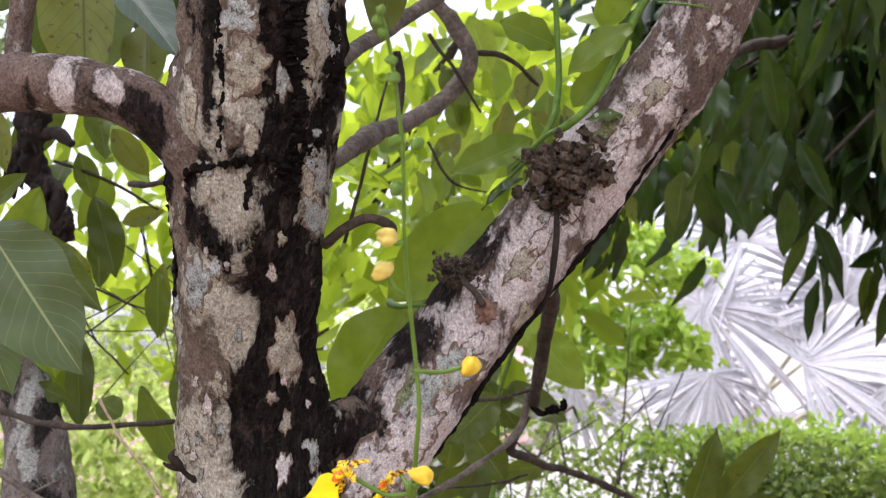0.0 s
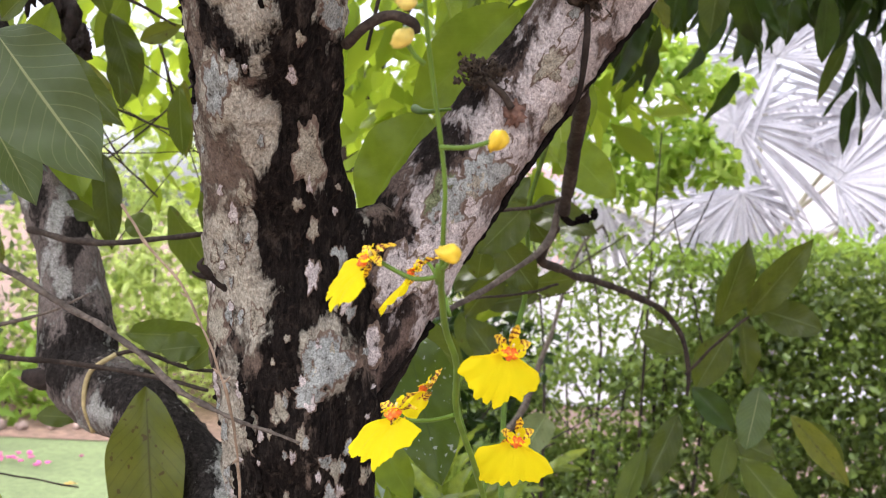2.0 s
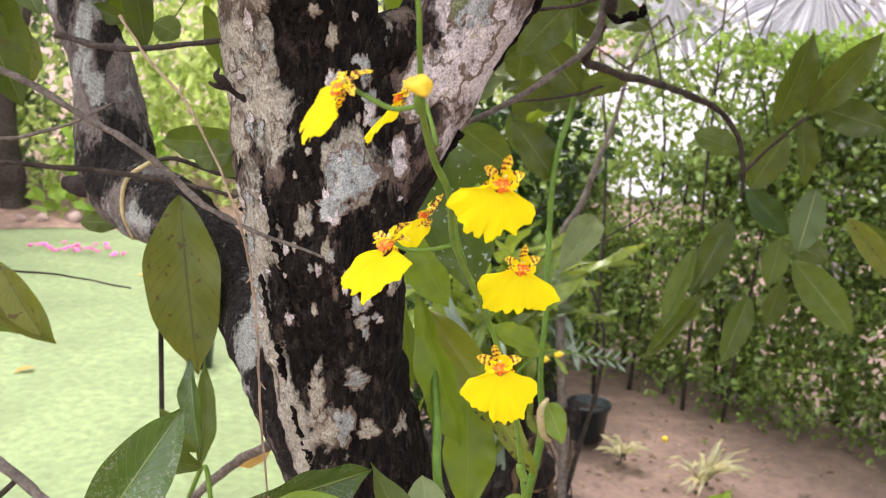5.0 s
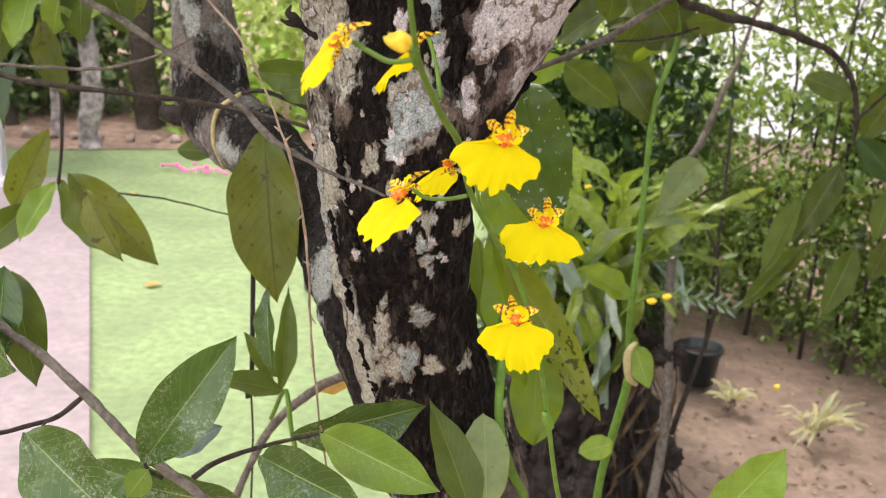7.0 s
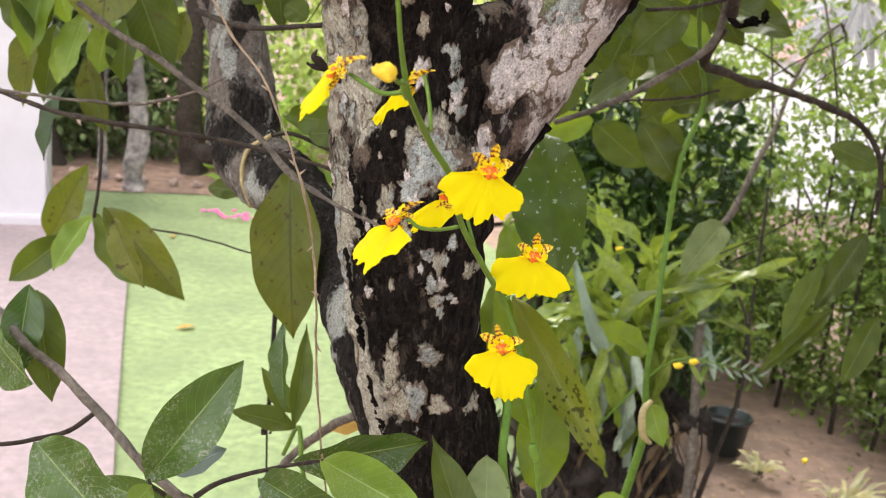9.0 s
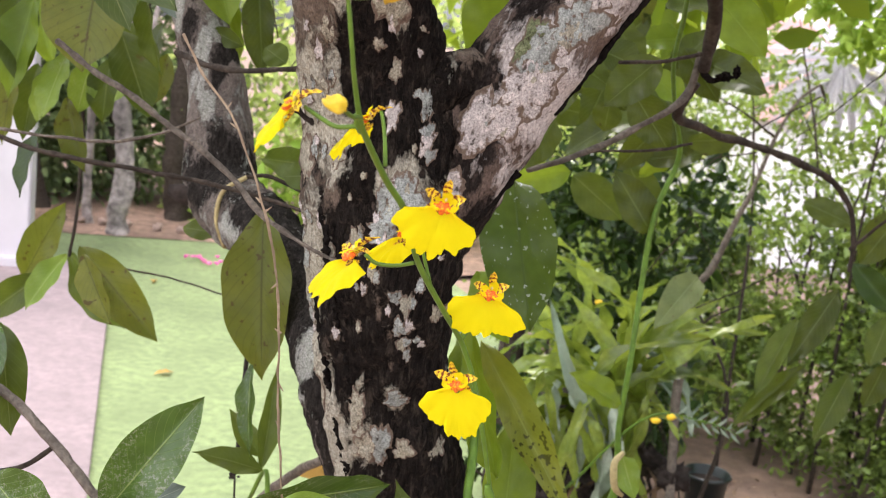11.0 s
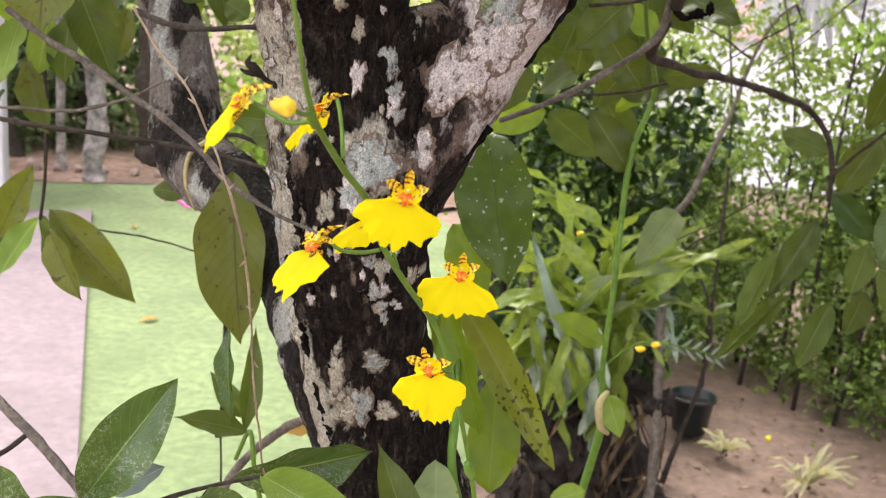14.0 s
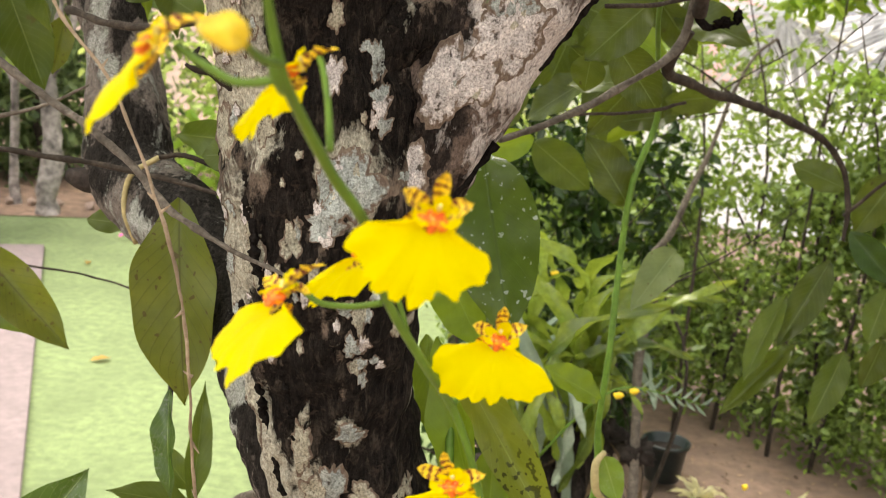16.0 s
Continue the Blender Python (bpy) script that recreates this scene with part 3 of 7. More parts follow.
sheet("ground", [(-900, -900), (900, -900), (900, 900), (-900, 900)], -0.03, SOIL, "bare reddish brown soil under trees and hedge", "ground")
sheet("lawn", [(-1.0, 1.2), (-0.35, 3.6), (-0.6, 6.0), (-1.6, 7.6), (-3.4, 7.5), (-4.3, 7.0), (-7.0, 5.5), (-4.2, 0.6)], 0.0, LAWN, "sunlit mown green lawn under the tree", "lawn", 0.06)
PATH_A, PATH_B = Vector((-1.61, 2.91, 0.0)), Vector((-2.89, 5.21, 0.0))
path_dir = (PATH_B - PATH_A).normalized()
path_side = Vector((-path_dir.y, path_dir.x, 0))
p0, p1 = PATH_A - path_dir * 2.2, PATH_A + path_dir * 3.75
pavement = empty("pavement", (p0 + p1) / 2, "worn pinkish concrete garden path beside the lawn", "path", kind="structure")
for k in range(2):
    a = p0.lerp(p1, (0.0, 0.121)[k])
    b = p0.lerp(p1, (0.119, 1.0)[k])
    c = (a + b) / 2 + path_side * 0.62
    me_slab = box("slab", ((b - a).length, 1.24, 0.08), PAVING, pavement, Matrix.Translation(c - (p0 + p1) / 2 + Vector((0, 0, -0.015))) @ Matrix.Rotation(math.atan2(path_dir.y, path_dir.x), 4, "Z"), "", 0.004)
sheet("soil_bed", [(-9.0, 6.0), (-4.2, 6.88), (-3.3, 7.34), (-1.5, 7.42), (-0.5, 8.7), (-4.0, 16.0), (-13.0, 13.0)], 0.006, LITTER, "brown soil strewn with dead leaves under woodland", "soil bed")

# ---- the garden tree ----
tree = empty("garden_tree", (0.02, 1.0, 0.0), "forked garden tree with black mould and pale lichen on its bark", "tree")
tree_at = Vector(tree.location)


def rel(points):
    return [(tuple(Vector(p) - tree_at), r) for p, r in points]


def spots_rel(items):
    return [(tuple(Vector(p) - tree_at), rx, rz) for p, rx, rz in items]


PALE = [((-0.119, 0.581, 1.820), 0.016, 0.026), ((-0.148, 0.638, 1.697), 0.011, 0.022), ((-0.128, 0.611, 1.750), 0.024, 0.020), ((-0.080, 0.649, 1.765), 0.010, 0.026), ((-0.093, 0.694, 1.661), 0.005, 0.016),
        ((-0.083, 0.608, 1.838), 0.008, 0.028), ((-0.156, 0.616, 1.787), 0.009, 0.02), ((-0.151, 0.713, 1.595), 0.016, 0.030), ((-0.123, 0.662, 1.675), 0.010, 0.02), ((-0.082, 0.690, 1.535), 0.018, 0.022), ((-0.130, 0.699, 1.595), 0.014, 0.040),
        ((-0.104, 0.719, 1.364), 0.009, 0.040), ((-0.079, 0.724, 1.387), 0.008, 0.012), ((-0.133, 0.739, 1.371), 0.010, 0.03), ((-0.139, 0.720, 1.490), 0.010, 0.024), ((-0.163, 0.765, 1.460), 0.008, 0.03), ((-0.151, 0.759, 1.425), 0.008, 0.04), ((-0.136, 0.760, 1.374), 0.009, 0.04), ((-0.121, 0.762, 1.331), 0.010, 0.04), ((-0.147, 0.729, 1.430), 0.008, 0.05)]
DARK = [((-0.093, 0.597, 1.844), 0.011, 0.05), ((-0.093, 0.615, 1.791), 0.020, 0.04), ((-0.094, 0.644, 1.728), 0.016, 0.05), ((-0.093, 0.660, 1.684), 0.018, 0.04), ((-0.117, 0.688, 1.634), 0.010, 0.05), ((-0.086, 0.711, 1.614), 0.020, 0.05),
        ((-0.069, 0.668, 1.770), 0.006, 0.04), ((-0.161, 0.618, 1.766), 0.012, 0.005), ((-0.139, 0.608, 1.768), 0.014, 0.004), ((-0.118, 0.598, 1.770), 0.014, 0.005), ((-0.172, 0.653, 1.734), 0.004, 0.03), ((-0.153, 0.622, 1.741), 0.005, 0.016), ((-0.140, 0.625, 1.722), 0.006, 0.008), ((-0.140, 0.600, 1.828), 0.003, 0.05), ((-0.116, 0.610, 1.754), 0.004, 0.014), ((-0.100, 0.602, 1.814), 0.018, 0.04), ((-0.097, 0.620, 1.758), 0.016, 0.04), ((-0.091, 0.657, 1.705), 0.022, 0.04), ((-0.100, 0.709, 1.585), 0.020, 0.04), ((-0.113, 0.709, 1.475), 0.018, 0.045), ((-0.066, 0.718, 1.460), 0.022, 0.045), ((-0.093, 0.728, 1.409), 0.022, 0.05), ((-0.055, 0.742, 1.366), 0.016, 0.06), ((-0.071, 0.780, 1.414), 0.03, 0.07), ((-0.050, 0.776, 1.311), 0.03, 0.07), ((-0.096, 0.771, 1.439), 0.02, 0.04), ((-0.114, 0.755, 1.398), 0.012, 0.05), ((-0.067, 0.765, 1.285), 0.03, 0.05), ((-0.137, 0.761, 1.473), 0.008, 0.05)]
PALE = [(p, rx * 0.95, rz * 1.0) if p[2] < 1.5 else (p, rx, rz) for p, rx, rz in PALE]
# the mould spreads in a broad streak down the trunk and round its runners
for a, b, n, rx in (((-0.100, 0.59, 1.865), (-0.101, 0.60, 1.76), 9, 0.014), ((-0.101, 0.61, 1.76), (-0.094, 0.65, 1.70), 6, 0.022), ((-0.094, 0.65, 1.70), (-0.104, 0.70, 1.58), 9, 0.024), ((-0.104, 0.70, 1.58), (-0.115, 0.72, 1.48), 6, 0.013), ((-0.070, 0.60, 1.86), (-0.074, 0.62, 1.79), 6, 0.007),
                    ((-0.076, 0.65, 1.72), (-0.068, 0.70, 1.58), 8, 0.018), ((-0.176, 0.64, 1.766), (-0.10, 0.59, 1.77), 12, 0.006), ((-0.155, 0.61, 1.765), (-0.130, 0.62, 1.712), 8, 0.005), ((-0.115, 0.61, 1.77), (-0.116, 0.61, 1.738), 5, 0.005),
                    ((-0.060, 0.70, 1.64), (-0.050, 0.70, 1.58), 5, 0.016), ((-0.085, 0.70, 1.59), (-0.064, 0.70, 1.56), 4, 0.014), ((-0.068, 0.72, 1.50), (-0.080, 0.74, 1.28), 10, 0.020), ((-0.100, 0.72, 1.48), (-0.105, 0.74, 1.30), 8, 0.010), ((-0.120, 0.74, 1.50), (-0.112, 0.76, 1.32), 8, 0.008)):
    for k in range(n):
        f_ = k / (n - 1)
        DARK.append((tuple(u + (v - u) * f_ for u, v in zip(a, b)), rx, max(rx, 0.006)))
DARK += [((-0.095, 0.637, 1.709), 0.013, 0.018), ((-0.089, 0.638, 1.696), 0.013, 0.018), ((-0.108, 0.642, 1.672), 0.013, 0.018), ((-0.101, 0.644, 1.655), 0.013, 0.018), ((-0.075, 0.642, 1.67), 0.013, 0.018), ((-0.077, 0.645, 1.65), 0.013, 0.018), ((-0.1, 0.647, 1.638), 0.013, 0.018), ((-0.083, 0.647, 1.633), 0.013, 0.018), ((-0.106, 0.649, 1.618), 0.013, 0.018), ((-0.088, 0.65, 1.612), 0.013, 0.018), ((-0.071, 0.647, 1.637), 0.013, 0.018), ((-0.074, 0.638, 1.697), 0.013, 0.018)]
TRUNK_LINE = [((-0.02, 1.02, -0.03), 0.085), ((-0.01, 1.0, 0.15), 0.066), ((0.0, 0.96, 0.6), 0.056), ((-0.048, 0.822, 1.171), 0.052), ((-0.079, 0.802, 1.276), 0.050), ((-0.099, 0.783, 1.374), 0.049), ((-0.103, 0.760, 1.448), 0.051), ((-0.106, 0.751, 1.513), 0.056),
                           ((-0.120, 0.747, 1.603), 0.052), ((-0.126, 0.719, 1.664), 0.047), ((-0.125, 0.684, 1.728), 0.048), ((-0.124, 0.656, 1.788), 0.052), ((-0.118, 0.627, 1.852), 0.050), ((-0.119, 0.607, 1.923), 0.046), ((-0.134, 0.599, 2.118), 0.040), ((-0.166, 0.595, 2.440), 0.03)]
trunk = tube("trunk", rel(TRUNK_LINE),
             TRUNK_BARK, tree, 460, 100, 0.12, 42.0, "mottled bark with cream lichen and black streaks", spots_rel(PALE), spots_rel(DARK), 1.0, 0.0016)
trunk_axis = spline([(*p, r) for p, r in TRUNK_LINE], 400)


def skin_of(ob):
    return BVHTree.FromPolygons([v.co for v in ob.data.vertices], [tuple(p.vertices) for p in ob.data.polygons])


TRUNK_SKIN = skin_of(trunk)


def front(p, lift=0.0, axis=None):
    """The place on the near side of the trunk, or of another axis, at the x and z of p."""
    ax = trunk_axis if axis is None else axis
    c = ax[np.argmin((ax[:, 0] - p[0]) ** 2 + (ax[:, 2] - p[2]) ** 2)]
    dx, dz = p[0] - c[0], p[2] - c[2]
    d = math.hypot(dx, dz) / c[3]
    k = min(1.0, 0.97 / d) if d > 0 else 1.0
    q = Vector((c[0] + dx * k, c[1] - (c[3] + lift) * math.sqrt(1 - min(d, 0.97) ** 2), c[2] + dz * k))
    hit = (TRUNK_SKIN if axis is None else LIMB_SKIN).ray_cast(Vector((q.x, c[1] - 0.15, q.z)) - tree_at, Vector((0, 1, 0)))[0]
    return hit + tree_at - Vector((0, lift, 0)) if hit is not None and abs(hit.y + tree_at.y - q.y) < 0.03 else q


def ridge(points, r):
    """A crusty black runner of mould creeping over the bark."""
    return tube("mould_runner", rel([(tuple(front(p, -0.35 * r)), r * (0.62 + 0.3 * (k % 2))) for k, p in enumerate(points)]), MOULD, tree, 110, 14, 1.0, 330, "black crusty mould runner")


def crust(p, w, h, mat, seed, axis=None, lean=0.0, name="lichen", label="pale crusty lichen patch"):
    """A thin lobed plate of lichen lying on the bark."""
    r = random.Random(seed)
    ph = [r.uniform(0, 6.28) for _ in range(3)]
    na, nr = 56, 6
    verts, faces, rim = [], [], []
    for i in range(na):
        a = 2 * math.pi * i / na
        k1 = 1 + 0.16 * math.sin(3 * a + ph[0]) + 0.12 * math.sin(5 * a + ph[1]) + 0.07 * math.sin(11 * a + ph[2]) + 0.30 * noise.noise(Vector((2.4 * math.cos(a) + seed, 2.4 * math.sin(a), 3.7 * seed))) + 0.14 * noise.noise(Vector((7 * math.cos(a), 7 * math.sin(a) + seed, seed)))
        for k in range(nr + 1):
            s_ = k / nr
            ex, ez = w * k1 * s_ * math.cos(a), h * k1 * s_ * math.sin(a)
            q = Vector(p) + Vector((ex * math.cos(lean) + ez * math.sin(lean), 0, ez * math.cos(lean) - ex * math.sin(lean)))
            edge = 0.0009 * (1 - s_ ** 6) + 0.0009 * noise.noise(q * 260) - (0.0016 if k == nr else 0)
            verts.append(front(q, edge + 0.0004, axis) - tree_at)
            rim.append(s_)
    for i in range(na):
        j = (i + 1) % na
        for k in range(nr):
            a, b = i * (nr + 1) + k, j * (nr + 1) + k
            faces.append((a, a + 1, b + 1, b))
    me = mesh_of(name, verts, faces, mat)
    me.attributes.new("rim", "FLOAT", "POINT").data.foreach_set("value", np.array(rim, dtype=np.float32))
    return put(name, me, tree, label=label)


ridge(((-0.138, 0.575, 1.859), (-0.138, 0.579, 1.834), (-0.133, 0.583, 1.806), (-0.133, 0.586, 1.781), (-0.129, 0.588, 1.767)), 0.0020)
ridge(((-0.176, 0.639, 1.765), (-0.155, 0.608, 1.766), (-0.135, 0.588, 1.766), (-0.119, 0.588, 1.769), (-0.100, 0.587, 1.773)), 0.0026)
ridge(((-0.155, 0.609, 1.763), (-0.155, 0.611, 1.748), (-0.146, 0.613, 1.731), (-0.136, 0.615, 1.720), (-0.130, 0.616, 1.713)), 0.0022)
ridge(((-0.115, 0.608, 1.769), (-0.116, 0.610, 1.754), (-0.116, 0.612, 1.741)), 0.0022)
ridge(((-0.183, 0.646, 1.789), (-0.177, 0.650, 1.758), (-0.172, 0.664, 1.729), (-0.169, 0.679, 1.695)), 0.0022)
ridge(((-0.099, 0.574, 1.865), (-0.098, 0.578, 1.837), (-0.092, 0.583, 1.806), (-0.094, 0.587, 1.774), (-0.096, 0.590, 1.752)), 0.0060)
ridge(((-0.077, 0.615, 1.865), (-0.072, 0.619, 1.832), (-0.078, 0.624, 1.798), (-0.084, 0.607, 1.773)), 0.0040)
ridge(((-0.168, 0.773, 1.541), (-0.160, 0.773, 1.497), (-0.143, 0.766, 1.459), (-0.133, 0.765, 1.410), (-0.125, 0.763, 1.359), (-0.110, 0.760, 1.299)), 0.0026)
ridge(((-0.138, 0.767, 1.533), (-0.125, 0.764, 1.474), (-0.119, 0.764, 1.433), (-0.108, 0.762, 1.379)), 0.0022)
crust((-0.088, 0.783, 1.350), 0.0078, 0.0200, LICHEN_CRUST, 91)
crust((-0.119, 0.581, 1.819), 0.0152, 0.0184, CREAM_CRUST, 1)
crust((-0.076, 0.628, 1.771), 0.0088, 0.0135, LICHEN_CRUST, 2)
crust((-0.080, 0.631, 1.747), 0.0102, 0.0102, LICHEN_CRUST, 3)
crust((-0.149, 0.648, 1.700), 0.0103, 0.0199, LICHEN_CRUST, 4)
crust((-0.125, 0.577, 1.844), 0.0133, 0.0108, LICHEN_CRUST, 5)
crust((-0.086, 0.610, 1.828), 0.0060, 0.0100, CREAM_CRUST, 6)
crust((-0.080, 0.700, 1.533), 0.0156, 0.0220, LICHEN_CRUST, 7)
crust((-0.091, 0.696, 1.513), 0.0113, 0.0099, LICHEN_CRUST, 8)
crust((-0.079, 0.724, 1.387), 0.0076, 0.0091, LICHEN_CRUST, 9)
crust((-0.095, 0.683, 1.664), 0.0094, 0.0223, CREAM_CRUST, 10)
crust((-0.094, 0.690, 1.618), 0.0036, 0.0086, CREAM_CRUST, 11)
crust((-0.110, 0.703, 1.501), 0.0058, 0.0108, CREAM_CRUST, 12)
crust((-0.134, 0.722, 1.501), 0.0044, 0.0148, CREAM_CRUST, 13)
crust((-0.106, 0.721, 1.375), 0.0069, 0.0190, CREAM_CRUST, 14)
crust((-0.099, 0.726, 1.345), 0.0093, 0.0139, CREAM_CRUST, 15)
crust((-0.072, 0.738, 1.346), 0.0078, 0.0094, CREAM_CRUST, 16)
crust((-0.051, 0.748, 1.343), 0.0040, 0.0071, CREAM_CRUST, 17)
LIMB_LINE = [((-0.095, 0.760, 1.473), 0.034), ((-0.073, 0.777, 1.531), 0.040), ((-0.025, 0.775, 1.624), 0.038), ((0.016, 0.786, 1.688), 0.035), ((0.066, 0.781, 1.758), 0.034), ((0.110, 0.767, 1.821), 0.034), ((0.162, 0.742, 1.894), 0.031), ((0.191, 0.732, 1.963), 0.029), ((0.243, 0.739, 2.130), 0.024)]
limb = tube("limb", rel(LIMB_LINE),
            LIMB_BARK, tree, 300, 72, 0.08, 45.0, "pinkish grey limb with pale lichen",
            spots_rel([((-0.010, 0.750, 1.618), 0.022, 0.030), ((0.067, 0.752, 1.751), 0.02, 0.03), ((0.096, 0.731, 1.826), 0.016, 0.024), ((0.139, 0.716, 1.866), 0.012, 0.016), ((0.023, 0.762, 1.676), 0.012, 0.014), ((0.115, 0.744, 1.810), 0.014, 0.03)]),
            spots_rel([((-0.063, 0.739, 1.630), 0.022, 0.022), ((-0.038, 0.743, 1.601), 0.016, 0.03), ((-0.021, 0.752, 1.680), 0.012, 0.02), ((0.030, 0.751, 1.756), 0.012, 0.02), ((-0.055, 0.734, 1.545), 0.014, 0.02), ((-0.038, 0.769, 1.506), 0.010, 0.03), ((0.000, 0.756, 1.718), 0.012, 0.012), ((-0.050, 0.735, 1.615), 0.018, 0.030), ((-0.042, 0.735, 1.585), 0.016, 0.024)]), 1.0, 0.0011)
tube("saddle", rel([((-0.105, 0.750, 1.570), 0.020), ((-0.085, 0.746, 1.603), 0.022), ((-0.066, 0.748, 1.616), 0.019), ((-0.048, 0.757, 1.621), 0.017), ((-0.030, 0.768, 1.630), 0.014), ((-0.012, 0.780, 1.645), 0.010)]), TRUNK_BARK, tree, 90, 48, 0.16, 60.0, "black mould-crusted crotch between trunk and limb",
     (), spots_rel([((-0.085, 0.72, 1.59), 0.02, 0.03), ((-0.055, 0.725, 1.60), 0.02, 0.03), ((-0.038, 0.74, 1.610), 0.012, 0.02)]), 1.0, 0.0016)
limb_axis = spline([(*p, r) for p, r in LIMB_LINE], 400)
LIMB_SKIN = skin_of(limb)
tube("mould_runner", rel([(tuple(front(p, 0, limb_axis)), 0.0022) for p in ((0.003, 0.773, 1.598), (0.034, 0.777, 1.643), (0.085, 0.777, 1.718), (0.114, 0.770, 1.763), (0.141, 0.763, 1.814), (0.165, 0.758, 1.855))]), MOULD, tree, 60, 10, 0.5, 200, "black crusty mould runner")
tube("mould_runner", rel([(tuple(front(p, 0, limb_axis)), 0.0022) for p in ((-0.089, 0.749, 1.467), (-0.067, 0.753, 1.483), (-0.046, 0.770, 1.513), (-0.017, 0.789, 1.556))]), MOULD, tree, 40, 10, 0.5, 200, "black crusty mould runner")
crust((-0.014, 0.756, 1.649), 0.0079, 0.0206, MOSS, 31, limb_axis, 0.5, "moss", "grey-green moss patch on the limb")
crust((0.107, 0.730, 1.834), 0.0063, 0.0159, MOSS, 32, limb_axis, 0.8, "moss", "grey-green moss patch on the limb")
for k, (p, w, h) in enumerate((((0.009, 0.755, 1.654), 0.009, 0.014), ((0.026, 0.752, 1.679), 0.008, 0.011), ((-0.007, 0.741, 1.615), 0.014, 0.022), ((0.055, 0.754, 1.738), 0.007, 0.016), ((0.070, 0.751, 1.759), 0.007, 0.018), ((0.089, 0.748, 1.779), 0.008, 0.016), ((0.141, 0.726, 1.862), 0.008, 0.014), ((0.153, 0.715, 1.871), 0.006, 0.010), ((0.115, 0.743, 1.814), 0.006, 0.018), ((0.126, 0.728, 1.848), 0.005, 0.012), ((0.026, 0.746, 1.723), 0.006, 0.008), ((-0.025, 0.734, 1.591), 0.010, 0.018), ((0.061, 0.769, 1.703), 0.006, 0.014))):
    crust(p, w, h, PINK_CRUST if k % 3 else CREAM_CRUST, 40 + k, limb_axis, 0.6)
for k, (p, w, h) in enumerate((((-0.039, 0.858, 1.589), 0.0186, 0.0262), ((-0.060, 0.828, 1.539), 0.0144, 0.0186), ((0.014, 0.844, 1.661), 0.0169, 0.0212), ((-0.011, 0.821, 1.620), 0.0186, 0.0237), ((-0.006, 0.817, 1.646), 0.0137, 0.0185), ((0.010, 0.829, 1.655), 0.0097, 0.0161))):
    crust(p, w, h, (PINK_CRUST, PINK_CRUST, LICHEN_CRUST, PINK_CRUST, LICHEN_CRUST, LICHEN_CRUST)[k], 70 + k, limb_axis, 0.6)
crust((-0.010, 0.824, 1.636), 0.0134, 0.0176, LICHEN_CRUST, 79, limb_axis, 0.5)
crust((-0.159, 0.778, 1.552), 0.0129, 0.0169, CREAM_CRUST, 81)
crust((-0.127, 0.787, 1.559), 0.0056, 0.0105, CREAM_CRUST, 82)
crust((-0.160, 0.779, 1.480), 0.0050, 0.0289, CREAM_CRUST, 83)
crust((-0.128, 0.776, 1.484), 0.0049, 0.0147, CREAM_CRUST, 84)
crust((-0.144, 0.772, 1.371), 0.0068, 0.0296, CREAM_CRUST, 85)
rsp = random.Random(23)
for k in range(120):
    c = trunk_axis[rsp.randint(150, 330) if k < 70 else rsp.randint(150, 215)]
    a = rsp.uniform(-1.25, 1.25)
    w = rsp.uniform(0.0016, 0.0048) if k < 70 else rsp.uniform(0.0014, 0.0038)
    crust((c[0] + c[3] * math.sin(a), 0, c[2] + rsp.uniform(-0.01, 0.01)), w, w * rsp.uniform(1.0, 2.6), rsp.choice((CREAM_CRUST, LICHEN_CRUST, PINK_CRUST)), 100 + k)
for k in range(26):
    c = limb_axis[rsp.randint(40, 330)]
    w = rsp.uniform(0.002, 0.005)
    crust((c[0] + rsp.uniform(-0.02, 0.02), 0, c[2] + rsp.uniform(-0.02, 0.02)), w, w * rsp.uniform(1.0, 2.2), rsp.choice((CREAM_CRUST, LICHEN_CRUST, PINK_CRUST)), 200 + k, limb_axis, 0.6)
second = tube("second_stem", rel([((-0.098, 0.841, 1.204), 0.030), ((-0.141, 0.827, 1.334), 0.032), ((-0.192, 0.875, 1.396), 0.031), ((-0.255, 0.928, 1.443), 0.031), ((-0.270, 0.940, 1.452), 0.032), ((-0.338, 0.990, 1.471), 0.036), ((-0.355, 1.010, 1.518), 0.034), ((-0.370, 1.022, 1.580), 0.029), ((-0.401, 1.033, 1.649), 0.025), ((-0.420, 1.043, 1.691), 0.023), ((-0.496, 1.083, 1.840), 0.02), ((-0.605, 1.129, 2.232), 0.016)]),
              STEM_BARK, tree, 240, 44, 0.10, 40.0, "bent grey second stem with a black elbow",
              spots_rel([((-0.304, 0.940, 1.453), 0.010, 0.012), ((-0.174, 0.851, 1.408), 0.012, 0.06), ((-0.375, 1.002, 1.607), 0.006, 0.02), ((-0.408, 1.01, 1.66), 0.008, 0.018), ((-0.44, 1.03, 1.73), 0.006, 0.02), ((-0.36, 0.99, 1.555), 0.007, 0.012)]),
              spots_rel([((-0.346, 0.980, 1.495), 0.04, 0.03), ((-0.243, 0.931, 1.457), 0.05, 0.03), ((-0.266, 0.911, 1.469), 0.05, 0.022), ((-0.198, 0.871, 1.433), 0.05, 0.05), ((-0.192, 0.857, 1.405), 0.03, 0.06), ((-0.155, 0.815, 1.360), 0.03, 0.04), ((-0.135, 0.80, 1.31), 0.03, 0.04), ((-0.115, 0.81, 1.25), 0.03, 0.05), ((-0.355, 0.99, 1.60), 0.007, 0.03), ((-0.392, 1.01, 1.635), 0.008, 0.02), ((-0.398, 1.01, 1.69), 0.008, 0.03), ((-0.43, 1.02, 1.70), 0.006, 0.03), ((-0.46, 1.04, 1.79), 0.008, 0.03)]), 1.0, 0.0014)
